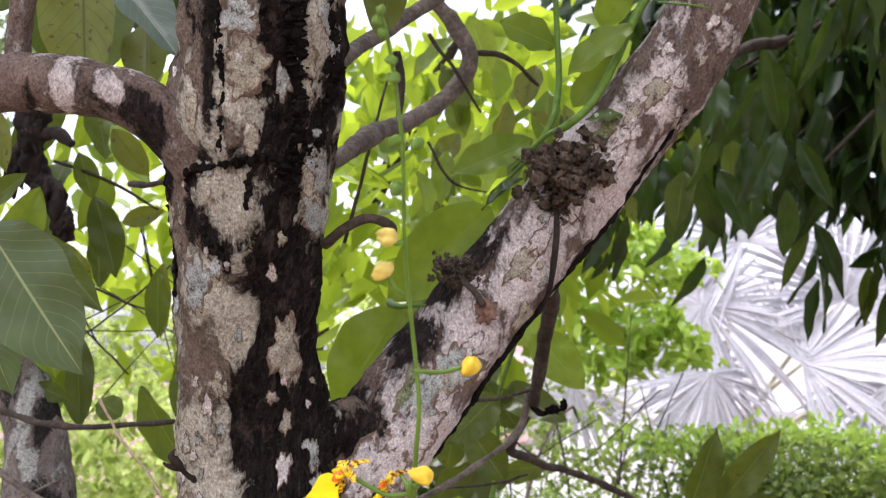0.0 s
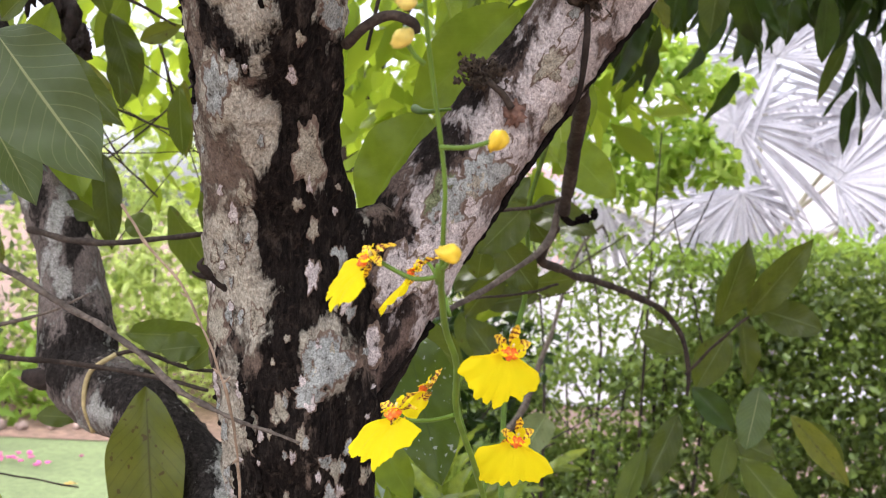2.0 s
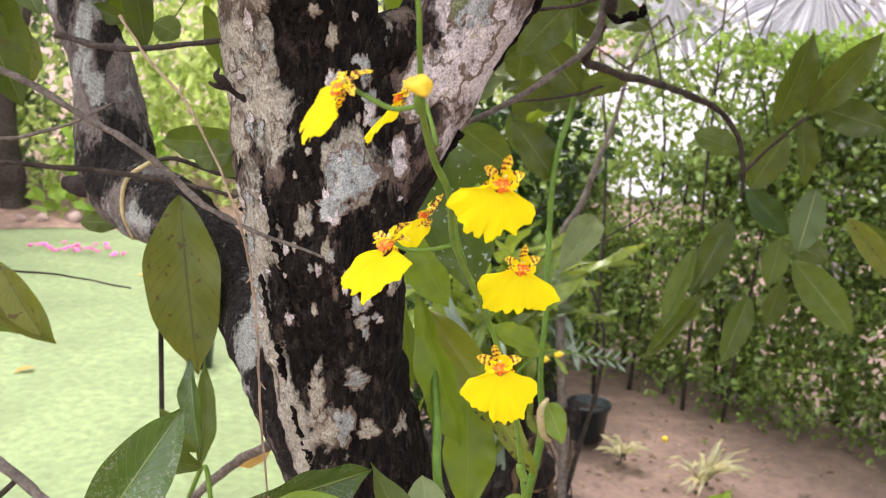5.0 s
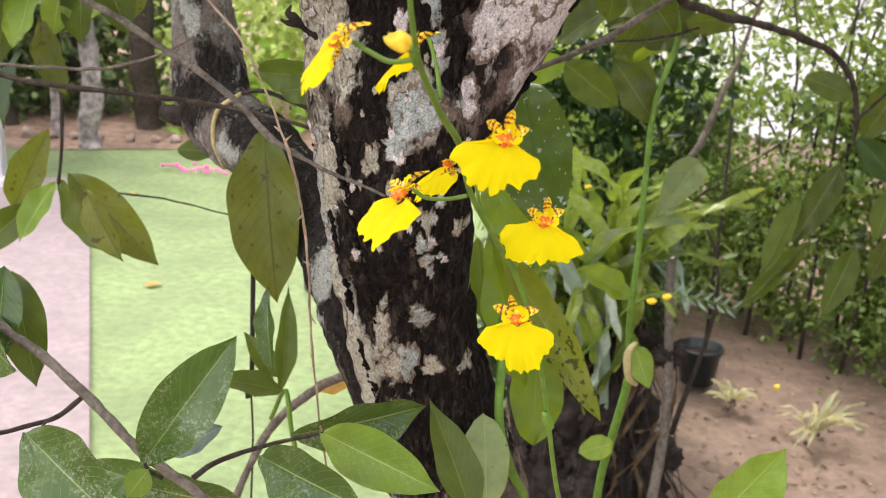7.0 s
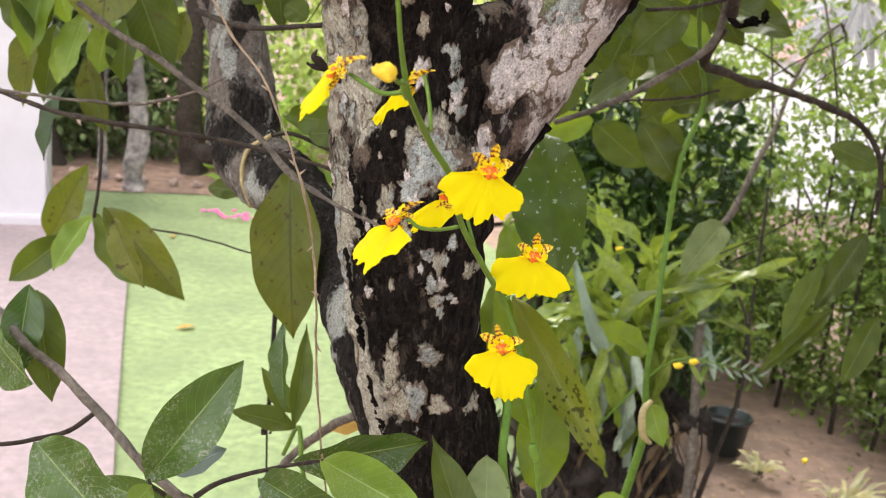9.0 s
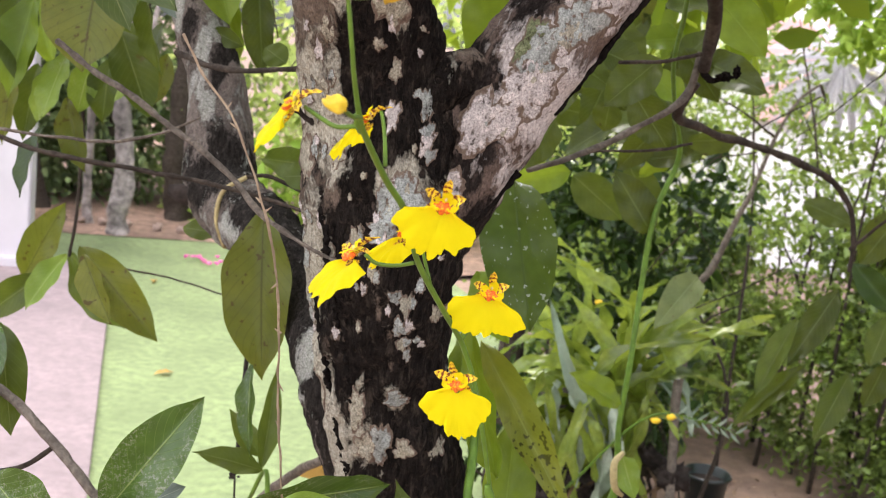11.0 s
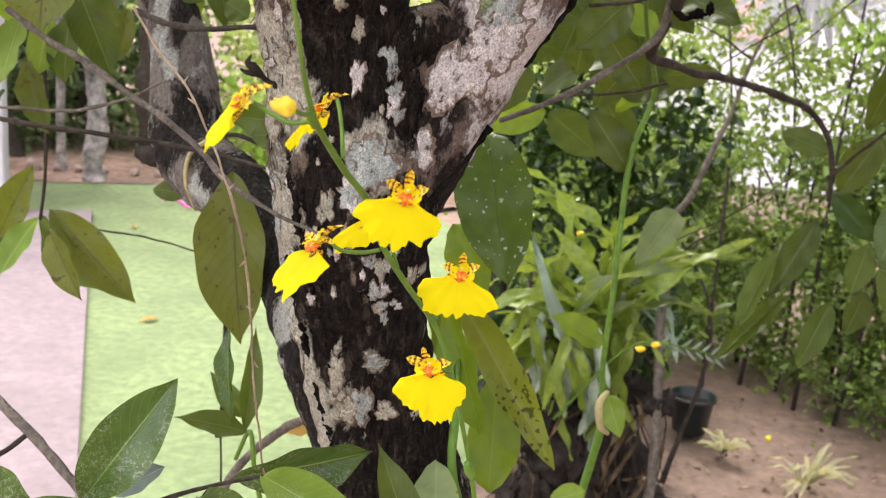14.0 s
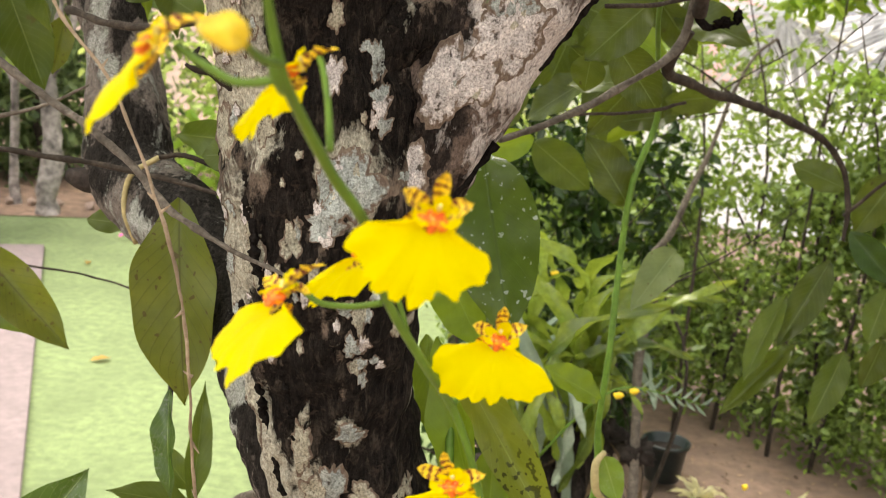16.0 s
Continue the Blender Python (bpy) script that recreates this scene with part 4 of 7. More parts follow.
tube("stub", rel([((-0.345, 0.980, 1.475), 0.018), ((-0.370, 0.979, 1.469), 0.012), ((-0.390, 0.979, 1.470), 0.005)]), DARK_WOOD, tree, 10, 10, 0.2, 60, "broken black branch stub")
tube("stub", rel([((-0.149, 0.715, 1.575), 0.0036), ((-0.156, 0.705, 1.582), 0.0022), ((-0.161, 0.700, 1.588), 0.0027), ((-0.164, 0.695, 1.592), 0.0017), ((-0.162, 0.695, 1.597), 0.0008)]), DARK_WOOD, tree, 40, 14, 0.6, 130, "broken black branch stub")
tube("stub", rel([((-0.160, 0.703, 1.585), 0.0022), ((-0.165, 0.695, 1.586), 0.0016), ((-0.168, 0.693, 1.588), 0.0008)]), DARK_WOOD, tree, 16, 10, 0.6, 140, "broken black branch stub")
tube("band", rel([((-0.294, 0.941, 1.499), 0.0022), ((-0.314, 0.935, 1.483), 0.0022), ((-0.318, 0.935, 1.455), 0.0022), ((-0.312, 0.944, 1.429), 0.0022)]), BAND, tree, 16, 8, 0.1, 60, "dry straw-coloured band round the stem")
tube("band", rel([((-0.294, 0.941, 1.499), 0.002), ((-0.275, 0.951, 1.501), 0.002), ((-0.235, 0.952, 1.489), 0.002), ((-0.191, 0.913, 1.492), 0.0015)]), BROWN_TWIG, tree, 16, 8, 0.1, 60, "thin brown root over the stem")
tube("arm", rel([((-0.149, 0.638, 1.772), 0.020), ((-0.175, 0.629, 1.796), 0.019), ((-0.204, 0.623, 1.808), 0.0165), ((-0.239, 0.617, 1.810), 0.0175), ((-0.285, 0.623, 1.809), 0.017), ((-0.383, 0.661, 1.823), 0.015), ((-0.638, 0.776, 1.867), 0.012)]), LIMB_BARK, tree, 60, 22, 0.10, 55, "reddish grey side branch",
           spots_rel([((-0.196, 0.603, 1.803), 0.006, 0.006), ((-0.227, 0.603, 1.802), 0.005, 0.012)]), spots_rel([((-0.187, 0.614, 1.798), 0.007, 0.008), ((-0.247, 0.614, 1.800), 0.004, 0.007), ((-0.176, 0.616, 1.785), 0.008, 0.014)]))
tube("branch", rel([((-0.262, 0.622, 1.815), 0.0085), ((-0.262, 0.618, 1.839), 0.0075), ((-0.261, 0.614, 1.869), 0.0072), ((-0.268, 0.625, 1.936), 0.006)]), LIMB_BARK, tree, 20, 14, 0.1, 70)
tube("branch", rel([((-0.445, 1.120, 1.933), 0.014), ((-0.453, 1.126, 1.893), 0.013), ((-0.443, 1.133, 1.842), 0.014), ((-0.421, 1.136, 1.817), 0.013), ((-0.408, 1.142, 1.778), 0.010)]), DARK_WOOD, tree, 40, 26, 0.5, 70, "dark twisted dead branch")
for k, (p, q) in enumerate((((-0.447, 1.116, 1.888), 0.018), ((-0.468, 1.141, 1.855), 0.022), ((-0.434, 1.125, 1.829), 0.016), ((-0.404, 1.129, 1.795), 0.014), ((-0.458, 1.149, 1.801), 0.016))):
    crumb("bark_flake", Vector(p) - tree_at, (q * 0.7, q * 0.5, q * 1.3), DARK_WOOD, tree, 20 + k, "peeling black bark", 4)
tube("branch", rel([((-0.448, 1.127, 1.887), 0.008), ((-0.417, 1.116, 1.893), 0.006), ((-0.395, 1.107, 1.880), 0.004)]), DARK_WOOD, tree, 12, 10, 0.25, 50)
tube("branch", rel([((-0.090, 0.765, 1.804), 0.0065), ((-0.070, 0.831, 1.836), 0.0078), ((-0.040, 0.925, 1.884), 0.0080), ((-0.007, 0.970, 1.926), 0.0078), ((0.006, 0.965, 1.956), 0.0078), ((-0.009, 0.961, 1.987), 0.0072), ((-0.026, 0.958, 2.009), 0.006), ((-0.044, 0.949, 2.071), 0.005)]), TWIG, tree, 40, 12, 0.12, 60)
tube("branch", rel([((-0.082, 0.697, 1.854), 0.006), ((-0.067, 0.772, 1.898), 0.0065), ((-0.042, 0.816, 1.938), 0.0065), ((-0.008, 0.861, 1.983), 0.006), ((0.065, 0.945, 2.099), 0.005)]), TWIG, tree, 30, 12, 0.12, 60)
tube("branch", rel([((-0.074, 0.664, 1.732), 0.0036), ((-0.062, 0.652, 1.741), 0.0028), ((-0.048, 0.651, 1.748), 0.0028), ((-0.034, 0.652, 1.744), 0.0028), ((-0.031, 0.653, 1.738), 0.002)]), BROWN_TWIG, tree, 20, 10, 0.1, 60, "short curled brown side twig")
for a, b, c, w in (((0.006, 0.965, 1.960), (0.046, 1.013, 1.977), (0.085, 1.065, 1.967), 0.003), ((-0.054, 0.917, 1.944), (-0.046, 0.921, 1.914), (-0.046, 0.926, 1.874), 0.004), ((-0.022, 1.074, 1.902), (0.004, 1.079, 1.863), (0.042, 1.130, 1.864), 0.0016), ((-0.083, 0.891, 1.765), (-0.069, 0.881, 1.837), (-0.058, 0.920, 1.923), 0.0016), ((-0.443, 1.179, 1.875), (-0.388, 1.181, 1.860), (-0.322, 1.185, 1.829), 0.0022),
                   ((-0.297, 0.985, 1.817), (-0.267, 0.935, 1.810), (-0.234, 0.886, 1.805), 0.0034), ((-0.383, 0.965, 1.601), (-0.314, 0.915, 1.595), (-0.191, 0.812, 1.609), 0.0032), ((-0.432, 1.297, 1.751), (-0.375, 1.301, 1.727), (-0.326, 1.302, 1.717), 0.0016), ((-0.027, 0.962, 1.977), (-0.003, 0.967, 1.948), (0.026, 0.972, 1.908), 0.002)):
    tube("twig", rel([(a, w), (b, w * 0.9), (c, w * 0.6)]), BROWN_TWIG, tree, 14, 8, 0.1, 60)
# hanging dead branch under the limb, with its side twigs
tube("branch", rel([((0.085, 0.853, 1.735), 0.00673), ((0.092, 0.923, 1.716), 0.00722), ((0.097, 1.022, 1.683), 0.00722), ((0.094, 1.051, 1.641), 0.00577)]), BROWN_TWIG, tree, 24, 12, 0.15, 60)
tube("branch", rel([((0.096, 1.052, 1.657), 0.00370), ((0.087, 1.050, 1.619), 0.00355), ((0.060, 1.019, 1.594), 0.00311), ((0.026, 0.988, 1.571), 0.00296), ((-0.009, 0.947, 1.553), 0.00259), ((-0.032, 0.917, 1.543), 0.00222)]), TWIG, tree, 30, 10, 0.12, 70)
tube("branch", rel([((0.093, 1.061, 1.630), 0.00407), ((0.080, 1.080, 1.598), 0.00481), ((0.127, 1.170, 1.580), 0.00407), ((0.199, 1.321, 1.558), 0.00429), ((0.267, 1.442, 1.533), 0.00429), ((0.305, 1.472, 1.494), 0.00370), ((0.317, 1.471, 1.449), 0.00333), ((0.317, 1.470, 1.410), 0.00222)]), BROWN_TWIG, tree, 40, 10, 0.12, 60)
tube("branch", rel([((0.315, 1.470, 1.437), 0.00222), ((0.343, 1.452, 1.479), 0.00207), ((0.371, 1.423, 1.517), 0.00192), ((0.396, 1.424, 1.537), 0.00133)]), BROWN_TWIG, tree, 16, 8, 0.1, 60)
tube("twig", rel([((0.031, 0.940, 1.640), 0.00163), ((0.063, 0.991, 1.645), 0.00178), ((0.095, 1.041, 1.656), 0.00192)]), BROWN_TWIG, tree, 12, 8, 0.1, 60)
tube("twig", rel([((0.011, 1.018, 1.558), 0.00118), ((0.060, 1.039, 1.563), 0.00133), ((0.097, 1.070, 1.572), 0.00148)]), BROWN_TWIG, tree, 12, 8, 0.1, 60)
tube("twig", rel([((0.094, 1.051, 1.645), 0.0028), ((0.107, 1.051, 1.635), 0.0030), ((0.120, 1.051, 1.637), 0.0024)]), MOULD, tree, 12, 8, 0.4, 120)
crumb("frill", Vector((0.118, 1.051, 1.638)) - tree_at, (0.008, 0.004, 0.005), MOULD, tree, 5, "shrivelled black fungus on the twig", 4)
crumb("frill", Vector((0.128, 1.052, 1.643)) - tree_at, (0.004, 0.003, 0.006), MOULD, tree, 6, "shrivelled black fungus on the twig", 4)
def root_clump(p, radius, count, seed, spread):
    """Matted crumbs of humus with short curling fibres over them, all one mass."""
    r = random.Random(seed)
    lumps("root_clump", Vector(p) - tree_at, radius * 0.92, ROOTS, tree, count, seed, spread, "matted dark root clump on the limb", (0.06, 0.18), 1.7)
    crumb("humus", Vector(p) - tree_at, [radius * 0.62 * v for v in spread], DARK_WOOD, tree, seed, "dark humus inside the root clump", 5)
    for _ in range(26):
        q = Vector(p) + Vector([r.gauss(0, 0.45) * v for v in spread]) * radius + Vector((0, -radius * 0.15, 0))
        d = Vector((r.uniform(-1, 1), r.uniform(-0.5, 0.1), r.uniform(-1, 1))) * radius * 0.28
        e = Vector((r.uniform(-1, 1), r.uniform(-0.4, 0.2), r.uniform(-1, 1))) * radius * 0.3
        tube("root", rel([(tuple(q - d), 0.0005), (tuple(q + e), 0.0006), (tuple(q + d), 0.0003)]), BROWN_TWIG if r.random() < 0.6 else ROOTS, tree, 8, 5, 0.3, 300)


root_clump((0.081, 0.732, 1.804), 0.026, 240, 7, (1.0, 0.35, 0.85))
root_clump((0.079, 0.742, 1.782), 0.011, 110, 8, (0.8, 0.3, 1.1))
root_clump((0.009, 0.753, 1.731), 0.014, 170, 9, (1.1, 0.4, 0.7))
tube("root", rel([((0.078, 0.740, 1.778), 0.002), ((0.079, 0.743, 1.755), 0.0022), ((0.078, 0.758, 1.724), 0.002), ((0.073, 0.773, 1.707), 0.0016)]), DARK_WOOD, tree, 16, 8, 0.2, 90)
tube("root", rel([((0.014, 0.744, 1.724), 0.0022), ((0.024, 0.742, 1.716), 0.0026), ((0.031, 0.746, 1.707), 0.003)]), BROWN_TWIG, tree, 12, 8, 0.2, 90)
crumb("scar", Vector((0.034, 0.751, 1.703)) - tree_at, (0.008, 0.003, 0.009), SCAR, tree, 3, "reddish scar on the limb", 4)

# leaves of the garden tree: kind, surface, base, tip, width, roll
def tree_leaves(items):
    for kind, mat, b, t, w, roll in items:
        leaf(tree, kind, mat, Vector(b) - tree_at, Vector(t) - tree_at, w, roll)


tree_leaves([
    ("broad", LEAF_OLD, (-0.284, 0.762, 1.963), (-0.259, 0.720, 1.834), 0.0603, 12),
    ("broad", LEAF_GREY, (-0.245, 0.708, 1.917), (-0.181, 0.677, 1.856), 0.0362, -15),
    ("broad", LEAF_OLD, (-0.232, 0.771, 1.904), (-0.220, 0.739, 1.843), 0.0351, 8),
    ("broad", LEAF, (-0.332, 0.803, 1.959), (-0.308, 0.795, 1.874), 0.0483, -10),
    ("broad", LEAF, (-0.277, 0.825, 1.949), (-0.277, 0.815, 1.876), 0.0472, 18),
    ("broad", LEAF_DARK, (-0.277, 0.861, 1.983), (-0.242, 0.870, 1.914), 0.0571, -20),
    ("broad", LEAF, (-0.445, 1.228, 1.886), (-0.447, 1.184, 1.837), 0.0292, 10),
    ("broad", LEAF, (-0.415, 1.177, 1.886), (-0.396, 1.184, 1.836), 0.0279, -10),
    ("broad", LEAF_OLD, (-0.348, 1.075, 1.892), (-0.308, 1.082, 1.846), 0.0303, 20),
    ("broad", LEAF_OLD, (-0.362, 1.188, 1.811), (-0.316, 1.185, 1.829), 0.0229, 20),
    ("broad", LEAF, (-0.291, 1.095, 1.753), (-0.288, 1.105, 1.681), 0.0244, 5),
    ("broad", LEAF_OLD, (-0.412, 1.092, 1.774), (-0.358, 1.101, 1.711), 0.0454, -15),
    ("broad", LEAF_DULL, (-0.266, 0.614, 1.723), (-0.192, 0.575, 1.643), 0.0587, 10),
    ("broad", LEAF_DULL, (-0.283, 0.640, 1.683), (-0.243, 0.628, 1.628), 0.0328, -20),
    ("broad", LEAF, (-0.350, 0.913, 1.756), (-0.275, 0.861, 1.694), 0.0314, 15),
    ("broad", LEAF, (-0.384, 0.890, 1.775), (-0.350, 0.866, 1.800), 0.0200, 10),
    ("broad", LEAF_BRIGHT, (-0.380, 1.173, 1.919), (-0.323, 1.132, 1.850), 0.0305, 20),
    ("broad", LEAF_OLD, (-0.312, 1.193, 1.770), (-0.312, 1.206, 1.684), 0.0267, 10),
    ("broad", LEAF, (-0.373, 1.012, 1.628), (-0.340, 1.013, 1.615), 0.0190, 10),
    ("broad", LEAF, (-0.348, 0.771, 1.904), (-0.333, 0.767, 1.930), 0.0212, 10),
    ("broad", LEAF_OLD, (-0.386, 0.878, 1.857), (-0.365, 0.866, 1.802), 0.0210, 0),
    ("broad", LEAF_OLD, (-0.049, 0.686, 1.930), (-0.049, 0.655, 1.867), 0.0311, 5),
    # behind the trunk, low
    ("oval", LEAF, (-0.301, 0.991, 1.512), (-0.215, 0.953, 1.516), 0.0312, 20),
    ("oval", LEAF, (-0.193, 0.913, 1.525), (-0.232, 0.932, 1.492), 0.0262, 5),
    ("oval", LEAF, (-0.348, 1.009, 1.428), (-0.389, 1.008, 1.429), 0.0212, 10),
    # long leaf hanging by the trunk
    ("broad", LEAF_OLD, (-0.247, 0.874, 1.483), (-0.223, 0.827, 1.349), 0.0624, 6),
    # spray of leaves by the path
    ("broad", LEAF_OLD, (-0.697, 1.197, 1.290), (-0.646, 1.196, 1.393), 0.0454, 10),
    ("broad", LEAF_BRIGHT, (-0.627, 1.182, 1.335), (-0.655, 1.136, 1.273), 0.0376, 15),
    ("broad", LEAF, (-0.661, 1.187, 1.304), (-0.729, 1.155, 1.241), 0.0413, -10),
    ("broad", LEAF, (-0.623, 1.183, 1.338), (-0.537, 1.155, 1.259), 0.0538, 30),
    ("broad", LEAF_OLD, (-0.602, 1.170, 1.351), (-0.482, 1.144, 1.260), 0.0542, -12),
    # small upright leaves
    ("lance", LEAF, (-0.243, 0.906, 1.235), (-0.239, 0.924, 1.329), 0.0205, 25),
    ("lance", LEAF, (-0.248, 0.918, 1.242), (-0.281, 0.913, 1.284), 0.0218, 15),
    ("lance", LEAF, (-0.241, 0.906, 1.234), (-0.292, 0.872, 1.259), 0.0254, 40),
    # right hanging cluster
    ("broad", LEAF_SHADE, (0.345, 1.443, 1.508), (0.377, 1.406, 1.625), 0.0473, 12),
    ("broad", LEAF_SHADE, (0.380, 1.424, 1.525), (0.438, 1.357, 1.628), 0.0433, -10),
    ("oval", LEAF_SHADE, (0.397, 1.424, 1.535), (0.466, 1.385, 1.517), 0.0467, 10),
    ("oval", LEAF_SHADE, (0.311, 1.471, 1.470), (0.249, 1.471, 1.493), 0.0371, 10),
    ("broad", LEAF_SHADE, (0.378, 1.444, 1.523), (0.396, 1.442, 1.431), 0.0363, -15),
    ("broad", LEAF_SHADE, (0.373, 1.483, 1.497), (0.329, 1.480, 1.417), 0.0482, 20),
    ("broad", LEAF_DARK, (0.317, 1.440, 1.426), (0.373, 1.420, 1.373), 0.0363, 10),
    # the greyer colour of this one leaf stands for a sheen
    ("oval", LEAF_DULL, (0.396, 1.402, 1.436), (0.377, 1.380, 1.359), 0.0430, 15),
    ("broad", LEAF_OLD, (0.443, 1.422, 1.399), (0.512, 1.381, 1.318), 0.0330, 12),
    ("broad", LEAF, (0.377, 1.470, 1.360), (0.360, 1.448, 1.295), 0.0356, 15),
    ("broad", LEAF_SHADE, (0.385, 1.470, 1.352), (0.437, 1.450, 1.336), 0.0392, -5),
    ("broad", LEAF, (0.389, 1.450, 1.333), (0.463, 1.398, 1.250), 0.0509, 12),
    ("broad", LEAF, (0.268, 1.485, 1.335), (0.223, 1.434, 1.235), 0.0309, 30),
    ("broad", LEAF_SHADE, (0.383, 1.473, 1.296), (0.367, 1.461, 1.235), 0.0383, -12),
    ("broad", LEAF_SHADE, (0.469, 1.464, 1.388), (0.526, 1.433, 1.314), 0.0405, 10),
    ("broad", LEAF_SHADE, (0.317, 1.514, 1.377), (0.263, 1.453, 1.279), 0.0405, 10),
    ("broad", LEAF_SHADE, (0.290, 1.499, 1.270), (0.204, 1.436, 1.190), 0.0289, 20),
    ("broad", LEAF, (0.346, 1.490, 1.272), (0.310, 1.438, 1.190), 0.0370, 10),
])
tree_leaves([
    ("broad", LEAF_OLD, (-0.517, 1.046, 1.683), (-0.514, 1.005, 1.574), 0.1019, 6),
    ("oval", LEAF_BRIGHT, (-0.583, 1.070, 1.571), (-0.590, 1.050, 1.509), 0.0303, 10),
    ("oval", LEAF_BRIGHT, (-0.572, 1.128, 1.581), (-0.577, 1.108, 1.518), 0.0341, -12),
    ("oval", LEAF_BRIGHT, (-0.552, 1.188, 1.590), (-0.569, 1.167, 1.531), 0.0356, 15),
    ("broad", LEAF_OLD, (-0.515, 1.196, 1.592), (-0.520, 1.177, 1.533), 0.0317, -8),
    ("oval", LEAF_BRIGHT, (-0.564, 1.070, 1.591), (-0.569, 1.024, 1.519), 0.0341, 14),
    ("broad", LEAF, (-0.628, 1.069, 1.657), (-0.596, 1.025, 1.552), 0.0487, -12),
    ("broad", LEAF_OLD, (-0.650, 1.100, 1.571), (-0.657, 1.080, 1.475), 0.0381, 10),
    ("broad", LEAF, (-0.655, 1.150, 1.565), (-0.643, 1.105, 1.482), 0.0370, -15),
    ("broad", LEAF, (-0.546, 1.125, 1.583), (-0.550, 1.110, 1.510), 0.0470, 20),
    ("broad", LEAF, (-0.541, 1.132, 1.615), (-0.486, 1.106, 1.527), 0.0508, -20),
    ("broad", LEAF_OLD, (-0.588, 1.106, 1.534), (-0.550, 1.079, 1.458), 0.0368, 12),
    ("broad", LEAF_DARK, (-0.579, 1.051, 1.506), (-0.582, 1.006, 1.436), 0.0341, 35),
    ("broad", LEAF, (-0.469, 1.053, 1.665), (-0.447, 1.040, 1.575), 0.0349, 40),
    ("broad", LEAF_GREY, (-0.436, 1.009, 1.670), (-0.385, 1.014, 1.640), 0.0389, 15),
    ("oval", LEAF, (-0.279, 0.978, 1.605), (-0.301, 0.976, 1.618), 0.0265, 15),
    ("oval", LEAF, (-0.216, 0.923, 1.512), (-0.249, 0.915, 1.509), 0.0281, 15),
])
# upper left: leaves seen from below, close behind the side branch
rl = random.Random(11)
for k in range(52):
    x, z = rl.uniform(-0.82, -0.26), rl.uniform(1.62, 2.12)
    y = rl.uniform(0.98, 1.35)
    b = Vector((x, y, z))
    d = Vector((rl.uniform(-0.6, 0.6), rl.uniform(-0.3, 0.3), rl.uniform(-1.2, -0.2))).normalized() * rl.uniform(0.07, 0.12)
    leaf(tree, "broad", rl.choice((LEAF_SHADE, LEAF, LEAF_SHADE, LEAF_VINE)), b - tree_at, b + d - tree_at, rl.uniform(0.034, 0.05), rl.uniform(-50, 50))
# bare twigs crossing in front of the trunk and lawn
tube("twig", rel([((-0.172, 0.560, 1.628), 0.00074), ((-0.157, 0.557, 1.607), 0.00074), ((-0.135, 0.554, 1.584), 0.00067), ((-0.116, 0.551, 1.544), 0.00074), ((-0.107, 0.557, 1.505), 0.00074), ((-0.105, 0.567, 1.449), 0.00074), ((-0.107, 0.586, 1.391), 0.00067), ((-0.105, 0.601, 1.334), 0.00067)]), STRAW_TWIG, tree, 60, 8, 0.25, 160, "thin dry straw-coloured twig with thorns")
for a, b in (((-0.135, 0.554, 1.583), (-0.139, 0.554, 1.585)), ((-0.114, 0.550, 1.541), (-0.111, 0.552, 1.544)), ((-0.117, 0.551, 1.546), (-0.120, 0.551, 1.548)), ((-0.106, 0.556, 1.502), (-0.109, 0.555, 1.499)), ((-0.104, 0.563, 1.473), (-0.108, 0.563, 1.475)), ((-0.106, 0.570, 1.442), (-0.102, 0.569, 1.438)), ((-0.107, 0.581, 1.411), (-0.110, 0.582, 1.415)), ((-0.142, 0.555, 1.592), (-0.140, 0.557, 1.596))):
    tube("thorn", rel([(a, 0.0009), (b, 0.0002)]), STRAW_TWIG, tree, 3, 6)
tube("twig", rel([((-0.365, 0.741, 1.609), 0.00237), ((-0.323, 0.732, 1.589), 0.00229), ((-0.270, 0.724, 1.565), 0.00222), ((-0.210, 0.706, 1.538), 0.00215), ((-0.175, 0.695, 1.514), 0.00200), ((-0.141, 0.686, 1.499), 0.00155), ((-0.113, 0.679, 1.492), 0.00118), ((-0.092, 0.671, 1.487), 0.00074)]), TWIG, tree, 60, 9, 0.2, 120)
tube("twig", rel([((-0.468, 0.763, 1.537), 0.00141), ((-0.412, 0.763, 1.536), 0.00133), ((-0.344, 0.765, 1.536), 0.00133), ((-0.315, 0.761, 1.541), 0.00126), ((-0.288, 0.759, 1.550), 0.00111), ((-0.256, 0.759, 1.566), 0.00067)]), TWIG, tree, 30, 8, 0.2, 120)
tube("twig", rel([((-0.578, 0.897, 1.521), 0.00237), ((-0.501, 0.896, 1.507), 0.00237), ((-0.446, 0.894, 1.500), 0.00229), ((-0.344, 0.902, 1.496), 0.00222), ((-0.268, 0.904, 1.489), 0.00200), ((-0.204, 0.902, 1.478), 0.00163)]), BROWN_TWIG, tree, 40, 8, 0.15, 100)
tube("twig", rel([((-0.568, 1.210, 1.322), 0.00126), ((-0.500, 1.221, 1.316), 0.00118), ((-0.408, 1.185, 1.315), 0.00104)]), BROWN_TWIG, tree, 16, 8, 0.1, 100)
tube("twig", rel([((-0.671, 1.243, 1.672), 0.00296), ((-0.648, 1.230, 1.545), 0.00259), ((-0.629, 1.205, 1.449), 0.00237), ((-0.620, 1.187, 1.384), 0.00207), ((-0.624, 1.182, 1.333), 0.00163)]), BROWN_TWIG, tree, 30, 8, 0.15, 90)
